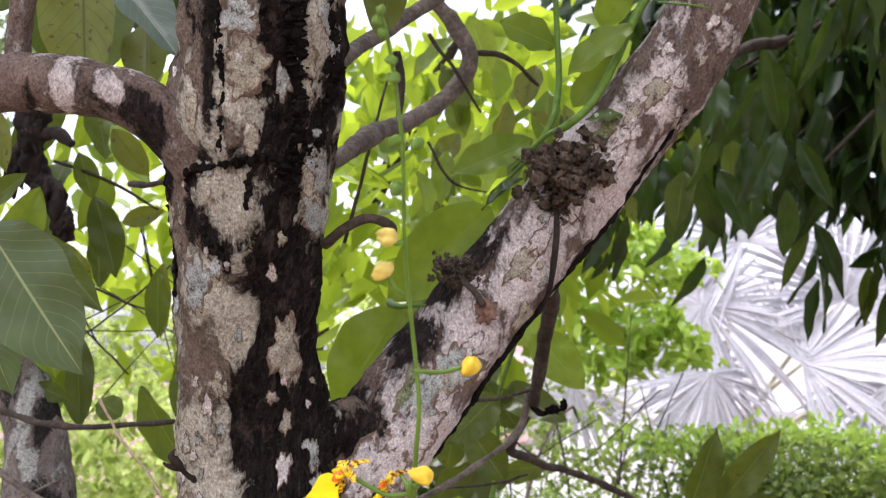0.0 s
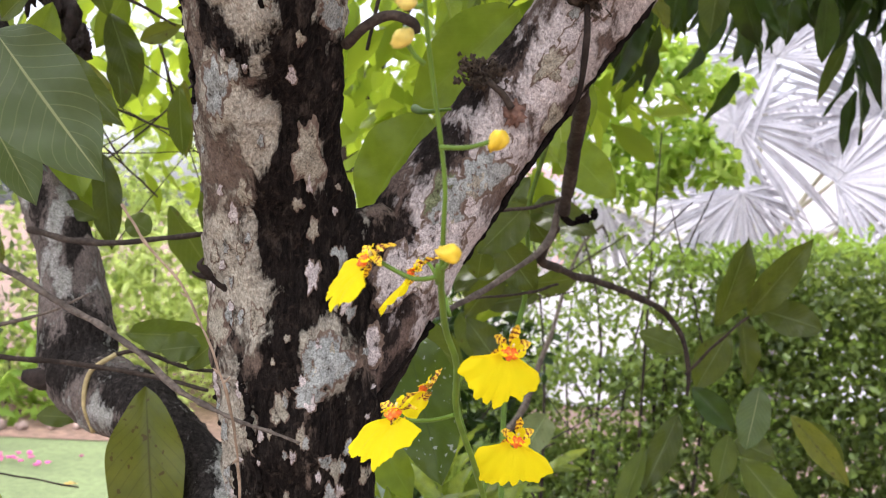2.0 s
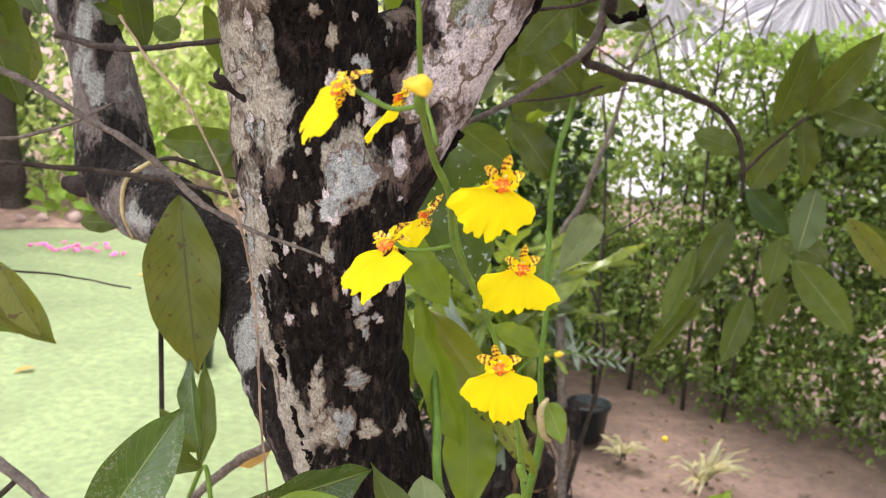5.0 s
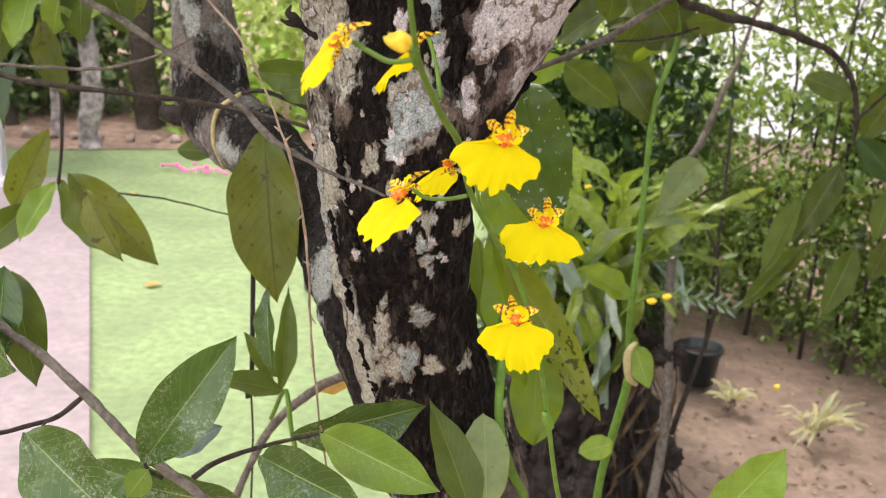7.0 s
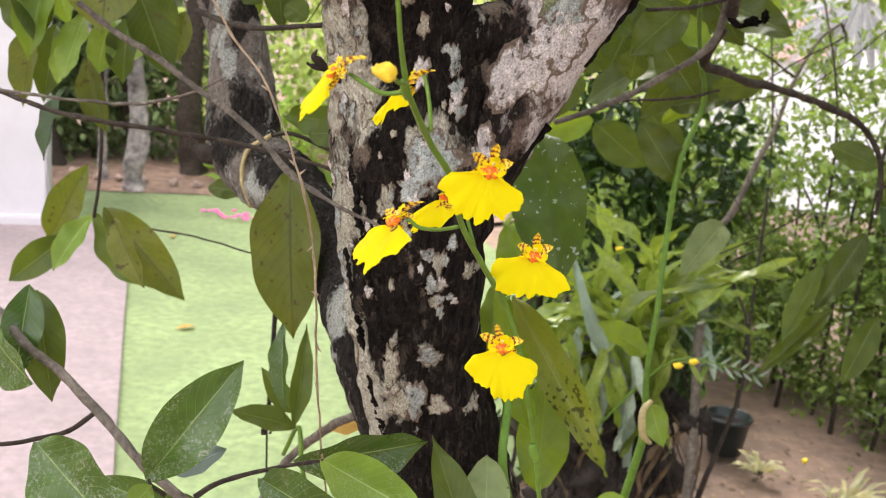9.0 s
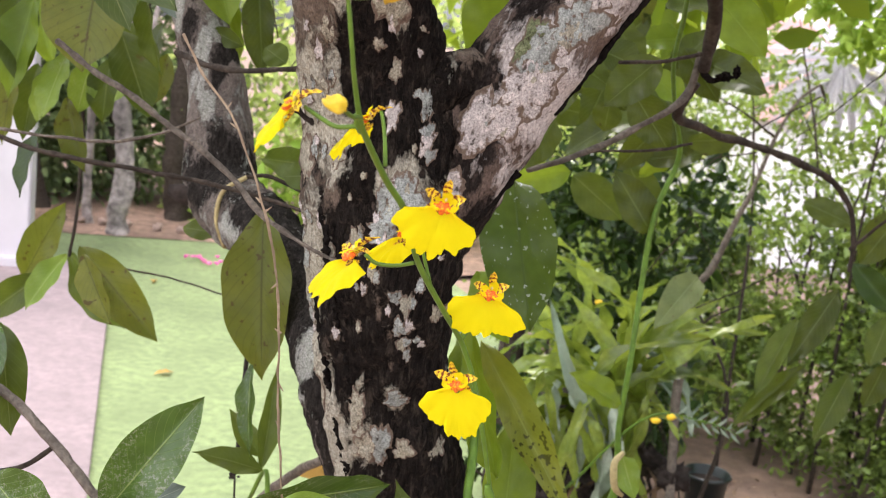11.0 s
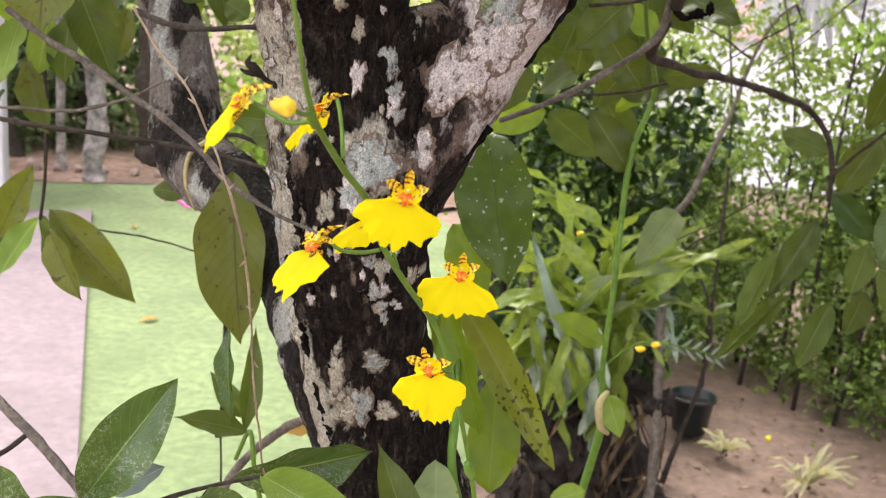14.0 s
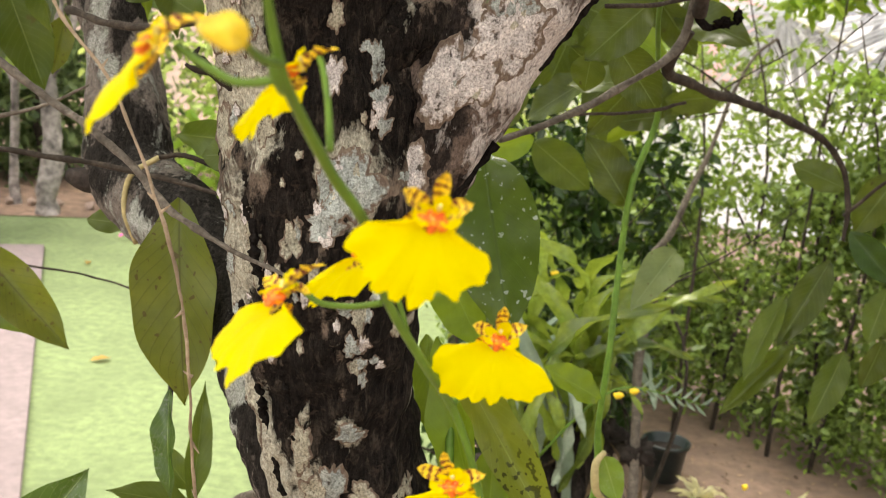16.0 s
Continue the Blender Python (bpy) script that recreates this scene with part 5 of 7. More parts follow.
tube("twig", rel([((-0.262, 0.932, 1.192), 0.00222), ((-0.242, 0.916, 1.231), 0.00222), ((-0.233, 0.907, 1.197), 0.00237), ((-0.224, 0.907, 1.157), 0.00252)]), GREEN_STEM, tree, 14, 8, 0.1, 90)
tube("branch", rel([((-0.320, 0.957, 1.032), 0.00444), ((-0.309, 0.978, 1.094), 0.00444), ((-0.281, 0.983, 1.163), 0.00444), ((-0.223, 0.949, 1.224), 0.00459), ((-0.166, 0.900, 1.273), 0.00481), ((-0.114, 0.833, 1.336), 0.00518)]), TWIG, tree, 30, 10, 0.15, 60)
leaf(tree, "broad", DEAD_LEAF, Vector((-0.245, 1.018, 1.187)) - tree_at, Vector((-0.205, 1.030, 1.201)) - tree_at, 0.02, 40, label="yellow dead leaf caught on a branch")
rtw = random.Random(37)
for c0, c1, count in ((Vector((-0.510, 1.340, 1.807)), Vector((-0.369, 1.517, 1.627)), 11), (Vector((0.075, 1.668, 1.606)), Vector((0.300, 1.932, 1.323)), 7)):
    for k in range(count):
        a = Vector([rtw.uniform(u, v) for u, v in zip(c0, c1)])
        d = Vector((rtw.uniform(-1, 1), rtw.uniform(-0.3, 0.3), rtw.uniform(-0.5, 0.6))).normalized() * rtw.uniform(0.06, 0.14)
        w = rtw.uniform(0.0007, 0.0015)
        tube("twig", rel([(tuple(a - d), w), (tuple(a + Vector((0, 0, rtw.uniform(-0.015, 0.015)))), w * 0.9), (tuple(a + d), w * 0.5)]), BROWN_TWIG, tree, 8, 6, 0.1, 60)
hanger = empty("hanging_wire", Vector((-0.340, 1.085, 1.291)), "thin dark wire with a black clip hanging from the tree", "wire")
hv = Vector(hanger.location)
tube("rod", [(tuple(Vector(p) - hv), r) for p, r in (((-0.342, 1.095, 1.395), 0.0028), ((-0.334, 1.071, 1.277), 0.0028), ((-0.329, 1.054, 1.180), 0.0026))], DARK_WOOD, hanger, 12, 8)
tube("cord", [(tuple(Vector(p) - hv), r) for p, r in (((-0.327, 1.047, 1.157), 0.0012), ((-0.320, 1.034, 1.110), 0.0012), ((-0.315, 1.014, 1.040), 0.0012))], DARK_WOOD, hanger, 8, 6)
lumps("clip", Vector((-0.328, 1.047, 1.157)) - hv, 0.008, DARK_WOOD, hanger, 8, 21, (1.3, 0.5, 0.4), "small black clip")

# ---- the climbing vine on the limb ----
vine = empty("climbing_vine", Vector((0.086, 0.780, 1.838)), "fleshy green climbing vine on the limb with bright leaves", "vine")
va = Vector(vine.location)


def vtube(name, pts, mat=VINE_STEM, n=30, label=""):
    return tube(name, [(tuple(Vector(p) - va), r * 0.86) for p, r in pts], mat, vine, n, 10, 0.08, 60, label)


vtube("stem", [((0.067, 0.761, 1.975), 0.0026), ((0.074, 0.769, 1.917), 0.0026), ((0.077, 0.765, 1.872), 0.0028), ((0.071, 0.759, 1.842), 0.0027), ((0.054, 0.763, 1.814), 0.0018), ((0.032, 0.776, 1.793), 0.0012)])
vtube("stem", [((0.139, 0.734, 1.947), 0.0036), ((0.124, 0.734, 1.916), 0.0036), ((0.113, 0.733, 1.886), 0.0034), ((0.098, 0.727, 1.854), 0.0032), ((0.081, 0.730, 1.836), 0.0034), ((0.066, 0.751, 1.831), 0.002), ((0.046, 0.764, 1.809), 0.0016)])
vtube("stem", [((0.077, 0.948, 1.718), 0.0024), ((0.074, 1.054, 1.687), 0.0027), ((0.069, 1.131, 1.642), 0.0027), ((0.077, 1.219, 1.586), 0.0027), ((0.072, 1.289, 1.594), 0.0031), ((0.085, 1.370, 1.537), 0.0040), ((0.067, 1.345, 1.465), 0.0041), ((0.064, 1.333, 1.384), 0.0041), ((0.065, 1.305, 1.286), 0.0041), ((0.063, 1.301, 1.200), 0.0043), ((0.070, 1.305, 1.133), 0.006),
               ((0.056, 1.306, 1.037), 0.006), ((0.046, 1.314, 0.960), 0.006), ((0.042, 1.335, 0.776), 0.006), ((0.03, 1.55, 0.3), 0.006), ((0.03, 1.6, -0.02), 0.006)], n=110)
vtube("stem", [((0.073, 1.286, 1.178), 0.0034), ((0.065, 1.271, 1.168), 0.0052), ((0.069, 1.274, 1.138), 0.005), ((0.079, 1.283, 1.125), 0.003)], BAND, 12, "dry sheath on the vine stem")
vtube("stem", [((-0.037, 0.798, 1.709), 0.0038), ((-0.028, 0.769, 1.704), 0.0024), ((-0.010, 0.753, 1.705), 0.0012)], VINE_STEM, 12)
vtube("stem", [((-0.031, 0.800, 1.378), 0.0030), ((-0.026, 0.780, 1.341), 0.0040), ((-0.022, 0.759, 1.305), 0.0040), ((-0.012, 0.770, 1.260), 0.004), ((0.004, 0.807, 1.190), 0.0036), ((0.02, 0.95, 0.9), 0.003), ((0.03, 1.02, 0.3), 0.003), ((0.03, 1.05, -0.02), 0.003)], VINE_STEM, 50)
vtube("tendril", [((0.141, 0.727, 1.930), 0.0008), ((0.162, 0.708, 1.922), 0.0009), ((0.184, 0.708, 1.918), 0.0007)], VINE_STEM, 12)


def vleaves(items):
    for kind, mat, b, t, w, roll in items:
        leaf(vine, kind, mat, Vector(b) - va, Vector(t) - va, w, roll)


vleaves([
    ("thick", LEAF_VINE, (-0.028, 0.829, 1.708), (-0.076, 0.830, 1.625), 0.0607, 10),
    ("thick", LEAF_VINE, (0.038, 0.856, 1.797), (-0.042, 0.858, 1.715), 0.0601, -8),
    ("thick", LEAF_VINE, (0.066, 0.839, 1.851), (0.001, 0.823, 1.817), 0.0324, 15),
    ("oval", LEAF_VINE, (0.074, 0.770, 1.907), (0.031, 0.758, 1.921), 0.0347, 10),
    ("oval", LEAF_VINE, (0.123, 0.724, 1.911), (0.078, 0.725, 1.874), 0.0278, 25),
    ("thick", LEAF_VINE, (0.087, 0.757, 1.857), (0.115, 0.741, 1.897), 0.0215, -20),
    ("thick", LEAF_VINE, (0.105, 0.768, 1.925), (0.124, 0.744, 1.954), 0.0254, 10),
    ("thick", LEAF_DOTTED, (0.119, 0.724, 1.844), (0.093, 0.729, 1.842), 0.0135, 25),
    ("thick", LEAF_VINE, (0.097, 1.100, 1.714), (0.153, 1.088, 1.661), 0.0454, 10),
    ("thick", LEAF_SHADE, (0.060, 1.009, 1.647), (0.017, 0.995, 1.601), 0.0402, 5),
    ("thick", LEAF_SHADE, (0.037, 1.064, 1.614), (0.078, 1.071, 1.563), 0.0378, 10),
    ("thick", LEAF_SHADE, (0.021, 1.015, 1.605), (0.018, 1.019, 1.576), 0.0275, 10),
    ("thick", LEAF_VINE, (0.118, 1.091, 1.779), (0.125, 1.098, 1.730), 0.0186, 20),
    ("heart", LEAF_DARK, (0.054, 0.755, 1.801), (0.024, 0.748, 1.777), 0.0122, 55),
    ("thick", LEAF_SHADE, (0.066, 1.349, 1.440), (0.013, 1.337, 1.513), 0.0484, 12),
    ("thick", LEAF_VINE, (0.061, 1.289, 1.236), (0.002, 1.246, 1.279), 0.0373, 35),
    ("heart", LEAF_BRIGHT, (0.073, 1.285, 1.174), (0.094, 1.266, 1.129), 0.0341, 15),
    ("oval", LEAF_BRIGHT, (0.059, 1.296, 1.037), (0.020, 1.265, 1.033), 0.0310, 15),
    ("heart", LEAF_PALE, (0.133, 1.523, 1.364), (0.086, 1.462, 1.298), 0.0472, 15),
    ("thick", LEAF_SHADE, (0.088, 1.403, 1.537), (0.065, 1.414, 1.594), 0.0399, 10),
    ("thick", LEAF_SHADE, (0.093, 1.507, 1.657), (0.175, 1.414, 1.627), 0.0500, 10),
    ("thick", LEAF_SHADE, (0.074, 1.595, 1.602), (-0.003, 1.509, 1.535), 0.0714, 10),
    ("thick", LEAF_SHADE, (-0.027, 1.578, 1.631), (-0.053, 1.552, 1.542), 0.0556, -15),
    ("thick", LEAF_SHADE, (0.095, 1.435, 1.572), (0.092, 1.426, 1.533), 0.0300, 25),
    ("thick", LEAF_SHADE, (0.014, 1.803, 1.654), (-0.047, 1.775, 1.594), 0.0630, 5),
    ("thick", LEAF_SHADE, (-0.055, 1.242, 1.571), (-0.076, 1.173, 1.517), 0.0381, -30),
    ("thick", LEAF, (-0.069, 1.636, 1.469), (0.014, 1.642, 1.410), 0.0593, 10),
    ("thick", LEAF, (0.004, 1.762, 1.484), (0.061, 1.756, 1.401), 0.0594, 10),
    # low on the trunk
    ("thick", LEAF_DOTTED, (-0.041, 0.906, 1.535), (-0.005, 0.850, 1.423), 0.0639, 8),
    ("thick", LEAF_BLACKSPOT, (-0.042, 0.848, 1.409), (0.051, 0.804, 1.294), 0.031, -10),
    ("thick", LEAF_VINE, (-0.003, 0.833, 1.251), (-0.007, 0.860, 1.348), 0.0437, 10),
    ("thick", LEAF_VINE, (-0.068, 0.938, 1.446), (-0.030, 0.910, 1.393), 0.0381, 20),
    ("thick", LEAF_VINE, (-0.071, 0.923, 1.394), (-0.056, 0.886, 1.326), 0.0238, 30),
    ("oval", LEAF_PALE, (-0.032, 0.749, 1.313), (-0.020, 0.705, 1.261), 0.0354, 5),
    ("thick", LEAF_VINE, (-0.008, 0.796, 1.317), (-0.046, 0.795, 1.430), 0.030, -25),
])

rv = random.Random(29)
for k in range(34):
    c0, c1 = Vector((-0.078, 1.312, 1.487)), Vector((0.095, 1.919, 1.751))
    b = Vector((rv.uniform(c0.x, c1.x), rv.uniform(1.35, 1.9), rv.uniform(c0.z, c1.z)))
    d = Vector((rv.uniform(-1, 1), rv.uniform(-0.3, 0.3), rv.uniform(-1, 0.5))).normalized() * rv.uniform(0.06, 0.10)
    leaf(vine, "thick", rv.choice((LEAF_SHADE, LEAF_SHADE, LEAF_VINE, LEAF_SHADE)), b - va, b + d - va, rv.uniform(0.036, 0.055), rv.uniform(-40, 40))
# ---- the leafy shrub in front ----
shrub = empty("leafy_shrub", (-0.55, 0.45, 0.0), "leafy shrub with glossy speckled leaves on grey branches", "shrub")
sa = Vector(shrub.location)


def stube(name, pts, mat, n=30, label=""):
    return tube(name, [(tuple(Vector(p) - sa), r) for p, r in pts], mat, shrub, n, 10, 0.15, 90, label)


stube("branch", [((-0.62, 0.50, 0.0), 0.008), ((-0.60, 0.51, 0.7), 0.007), ((-0.46, 0.56, 1.25), 0.0055), ((-0.360, 0.579, 1.422), 0.00344), ((-0.271, 0.551, 1.414), 0.00295), ((-0.229, 0.542, 1.392), 0.00279), ((-0.191, 0.532, 1.371), 0.00279), ((-0.162, 0.532, 1.353), 0.00279), ((-0.127, 0.532, 1.331), 0.00279)], FRONT_TWIG, 60)
stube("branch", [((-0.228, 0.541, 1.390), 0.00180), ((-0.240, 0.530, 1.379), 0.00148), ((-0.255, 0.521, 1.375), 0.00131), ((-0.276, 0.506, 1.373), 0.00115)], BROWN_TWIG, 16)
stube("branch", [((-0.241, 0.530, 1.379), 0.00098), ((-0.242, 0.524, 1.376), 0.00090), ((-0.243, 0.522, 1.371), 0.00074)], BROWN_TWIG, 6)
stube("branch", [((-0.159, 0.533, 1.353), 0.00180), ((-0.150, 0.542, 1.359), 0.00148), ((-0.131, 0.553, 1.366), 0.00123), ((-0.112, 0.563, 1.371), 0.00115), ((-0.096, 0.572, 1.373), 0.00090)], BROWN_TWIG, 24)
stube("branch", [((-0.172, 0.522, 1.359), 0.00123), ((-0.175, 0.513, 1.367), 0.00107), ((-0.177, 0.513, 1.371), 0.00090)], BROWN_TWIG, 8)
for kind, mat, b, t, w, roll in (
        ("broad", LEAF_FRONT, (-0.181, 0.517, 1.367), (-0.136, 0.536, 1.437), 0.0350, 8),
        ("broad", LEAF_FRONT, (-0.224, 0.481, 1.397), (-0.164, 0.453, 1.372), 0.0405, -6),
        ("broad", LEAF_FRONT, (-0.177, 0.563, 1.324), (-0.240, 0.556, 1.339), 0.0230, 10),
        ("broad", LEAF_FRONT, (-0.203, 0.559, 1.329), (-0.134, 0.551, 1.327), 0.0349, 15),
        ("broad", LEAF_GREY, (-0.181, 0.551, 1.356), (-0.155, 0.561, 1.374), 0.0184, -30),
        ("broad", LEAF_FRONT, (-0.121, 0.585, 1.361), (-0.049, 0.641, 1.361), 0.0333, 18),
        ("broad", LEAF_BRIGHT, (-0.099, 0.571, 1.373), (-0.027, 0.540, 1.365), 0.0307, -14),
        ("broad", LEAF_FRONT, (-0.125, 0.544, 1.368), (-0.054, 0.495, 1.372), 0.0320, -5),
        ("lance", LEAF, (-0.019, 0.645, 1.284), (-0.056, 0.680, 1.355), 0.029, 24),
        ("broad", LEAF_FRONT, (-0.301, 0.549, 1.425), (-0.258, 0.520, 1.408), 0.0368, 30),
        ("broad", LEAF_FRONT, (-0.294, 0.578, 1.447), (-0.282, 0.544, 1.399), 0.0242, -25),
        ("broad", LEAF, (-0.295, 0.587, 1.441), (-0.265, 0.555, 1.386), 0.0276, -20),
        ("broad", LEAF_BRIGHT, (-0.175, 0.490, 1.364), (-0.170, 0.505, 1.373), 0.0146, 10),
        ("broad", LEAF_BRIGHT, (0.122, 0.655, 1.299), (0.166, 0.659, 1.356), 0.0413, 14),
        ("broad", LEAF_OLD, (-0.314, 0.706, 1.462), (-0.278, 0.680, 1.422), 0.0222, 10),
        ("lance", LEAF_FRONT, (-0.215, 0.796, 1.372), (-0.205, 0.764, 1.306), 0.0178, 20)):
    leaf(shrub, kind, mat, Vector(b) - sa, Vector(t) - sa, w, roll)
stube("branch", [((0.122, 0.655, 1.299), 0.00131), ((0.110, 0.664, 1.267), 0.00164), ((0.048, 0.685, 1.129), 0.00246), ((-0.108, 0.665, 0.985), 0.00328), ((-0.45, 0.6, 0.6), 0.005), ((-0.58, 0.50, 0.02), 0.006)], FRONT_TWIG, 40)

# ---- the orchid spray ----
spray = empty("orchid_spray", Vector((0.013, 0.447, 1.524)), "arching spray of bright yellow orchid flowers with a green stem", "orchid")
oa = Vector(spray.location)


def otube(name, pts, mat=GREEN_STEM, n=20, parent=None, label=""):
    return tube(name, [(tuple(Vector(p) - oa), r) for p, r in pts], mat, parent or spray, n, 10, 0.05, 90, label)


otube("stem", [((0.06, 1.0, -0.02), 0.0017), ((0.05, 0.85, 0.8), 0.0016), ((0.055, 0.562, 1.298), 0.0014), ((0.040, 0.505, 1.390), 0.0012), ((0.033, 0.486, 1.440), 0.0011), ((0.029, 0.472, 1.470), 0.0011), ((0.023, 0.470, 1.493), 0.0011), ((0.016, 0.464, 1.513), 0.0012), ((0.010, 0.440, 1.534), 0.0012), ((0.003, 0.421, 1.555), 0.0012), ((0.002, 0.400, 1.576), 0.0012), ((-0.002, 0.384, 1.589), 0.0012), ((-0.004, 0.365, 1.603), 0.0011),
               ((-0.004, 0.354, 1.611), 0.0010), ((-0.004, 0.344, 1.624), 0.0008), ((-0.004, 0.337, 1.637), 0.00075), ((-0.006, 0.334, 1.651), 0.0007), ((-0.010, 0.323, 1.674), 0.00065), ((-0.012, 0.314, 1.690), 0.0006), ((-0.014, 0.303, 1.713), 0.0006), ((-0.019, 0.292, 1.737), 0.0006), ((-0.023, 0.288, 1.748), 0.0006)], n=150)
otube("stem_node", [((-0.005, 0.353, 1.613), 0.0010), ((-0.005, 0.355, 1.610), 0.0014), ((-0.005, 0.359, 1.607), 0.0011)], n=8)
otube("stem_node", [((0.032, 0.482, 1.444), 0.0014), ((0.033, 0.483, 1.440), 0.0022), ((0.035, 0.484, 1.436), 0.0016)], n=8)


def lip_mesh(seed, wide=1.0, deep=1.0):
    """The broad skirt of the flower: two wide frilled lobes with a notch between."""
    r = random.Random(seed)
    ph = [r.uniform(0, 6.28) for _ in range(4)]
    na, nr = 96, 10
    verts, faces, uvs = [], [], []
    for i in range(na + 1):
        a = -1 + 2 * i / na
        th = a * radians(104)
        # outline radius by direction (0 = straight down)
        rad = 0.0140 + 0.0044 * math.sin(th) ** 2 - 0.0100 * (max(0, abs(a) - 0.70) / 0.30) ** 1.3
        rad -= 0.0016 * math.exp(-(a / 0.05) ** 2)
        rad += 0.0009 * math.sin(7 * a + ph[3]) + 0.0006 * math.sin(17 * a + ph[0]) + 0.0005 * math.sin(33 * a + ph[1]) + 0.0003 * math.sin(61 * a + ph[2])
        rad -= 0.0026 * math.exp(-((a - 0.34 * (1 if seed % 2 else -1)) / 0.10) ** 2)
        for k in range(nr + 1):
            s = k / nr
            q = 0.0025 + (rad - 0.0025) * s
            x = q * math.sin(th) * 1.06 * wide
            z = -q * math.cos(th) * (1.42 * deep if abs(th) < 1.57 else 0.50) - 0.0012 - 0.003 * s - 0.0026 * s * a * a
            y = 0.0006 + 0.0022 * s * s - 0.004 * math.sin(s * 2.2) * 0.6 + 0.0011 * s * s * math.sin(9 * a + ph[3]) + 0.0006 * s ** 3 * math.sin(23 * a + ph[0])
            verts.append((x, y, z))
            uvs.append((i / na, s))
    for i in range(na):
        for k in range(nr):
            p = i * (nr + 1) + k
            faces.append((p, p + 1, p + nr + 2, p + nr + 1))
    return mesh_of("lip", verts, faces, PETAL, uvs)


SEPAL = leaf_mesh("sepal", BARRED, 0.6, 0.7, 0.45, 0.25, -0.2, 0.06, 10, 6)
SEPAL_CURLED = leaf_mesh("curled sepal", BARRED, 0.6, 0.7, 0.45, 0.4, 0.55, 0.10, 10, 6)
WING = leaf_mesh("wing", PETAL, 0.6, 0.5, 0.5, 0.1, 0.1, 0.05, 8, 5)


def callus_mesh():
    bm = bmesh.new()
    r = random.Random(4)
    for x, z, s in ((0, -0.0014, 0.0026), (-0.0026, -0.0016, 0.0022), (0.0026, -0.0016, 0.0022), (-0.0014, 0.0008, 0.0015), (0.0014, 0.0008, 0.0015), (0, -0.0036, 0.0016), (-0.0044, -0.0010, 0.0015), (0.0044, -0.0010, 0.0015)):
        res = bmesh.ops.create_icosphere(bm, subdivisions=2, radius=s)
        for v in res["verts"]:
            v.co += v.co.normalized() * s * 0.4 * noise.noise(v.co * 1500)
            v.co.y *= 0.8
            v.co += Vector((x, -0.0022, z))
    me = bpy.data.meshes.new("callus")
    bm.to_mesh(me)
    bm.free()
    me.polygons.foreach_set("use_smooth", [True] * len(me.polygons))
    me.materials.append(CALLUS)
    return me


CALLUS_MESH = callus_mesh()
cv, cf, cu = tube_arrays([(0, 0, 0.0008, 0.0010), (0, -0.0010, 0.0020, 0.0009), (0, -0.0024, 0.0032, 0.0008), (0, -0.0032, 0.0036, 0.0004)], 10, 10)
COLUMN_MESH = mesh_of("column", cv, cf, COLUMN, cu)
LOCAL = Vector((0, -1, 0.2))


def facing(way, down):
    """The turn of a bloom that faces along way, with its lip hanging towards down."""
    n_ = Vector(way).normalized()
    z_ = -(Vector(down) - n_ * Vector(down).dot(n_)).normalized()
    x_ = (-n_).cross(z_)
    m = Matrix.Identity(4)
    m.col[0][:3], m.col[1][:3], m.col[2][:3] = x_, -n_, z_
    return m


def flower(place, yaw, pitch, roll, size, seed, label, turn=None, wide=1.0, deep=1.0):
    """One orchid bloom facing -y before it is turned."""
    turn = turn or Euler((radians(pitch), radians(roll), radians(yaw)), "ZYX").to_matrix().to_4x4()
    m = Matrix.Translation(Vector(place) - oa) @ turn @ Matrix.Scale(size, 4)
    f = put("flower", lip_mesh(seed, wide, deep), spray, m, label)
    r = random.Random(seed)
    put("callus", CALLUS_MESH, f, Matrix.Scale(0.82, 4), "orange warty callus")
    put("column", COLUMN_MESH, f)
    j_ = lambda v: v + r.uniform(-0.0013, 0.0013)
    put("dorsal_sepal", SEPAL if r.random() < 0.5 else SEPAL_CURLED, f, leaf_pose((0.0, 0.0004, 0.0018), (j_(-0.0014), j_(-0.0016), 0.0122), 0.0040, r.uniform(-25, 25), LOCAL), "yellow sepal barred with brown")
    put("petal", SEPAL, f, leaf_pose((-0.0010, 0.0002, 0.0010), (j_(-0.0104), j_(-0.0018), j_(0.0036)), 0.0046, r.uniform(-20, 30), LOCAL), "yellow petal barred with brown")
    put("petal", SEPAL_CURLED, f, leaf_pose((0.0010, 0.0002, 0.0010), (j_(0.0068), j_(-0.0024), j_(0.0044)), 0.0048, r.uniform(-30, 20), LOCAL), "yellow petal barred with brown")
    put("wing", WING, f, leaf_pose((-0.0002, -0.0014, 0.0012), (j_(-0.0062), -0.0032, j_(0.0004)), 0.0058, 15, LOCAL))
    put("wing", WING, f, leaf_pose((0.0002, -0.0014, 0.0012), (j_(0.0064), -0.0032, j_(0.0006)), 0.0060, -15, LOCAL))
    put("crest", WING, f, leaf_pose((0.0, -0.0016, 0.0008), (j_(0.0012), -0.0042, 0.0066), 0.0046, r.uniform(-20, 20), LOCAL))
    put("lateral_sepal", SEPAL, f, leaf_pose((-0.0010, 0.0018, 0.0), (-0.0062, 0.0034, -0.0058), 0.0044, 0, LOCAL))
    put("lateral_sepal", SEPAL, f, leaf_pose((0.0010, 0.0018, 0.0), (0.0062, 0.0034, -0.0058), 0.0044, 0, LOCAL))
    return f


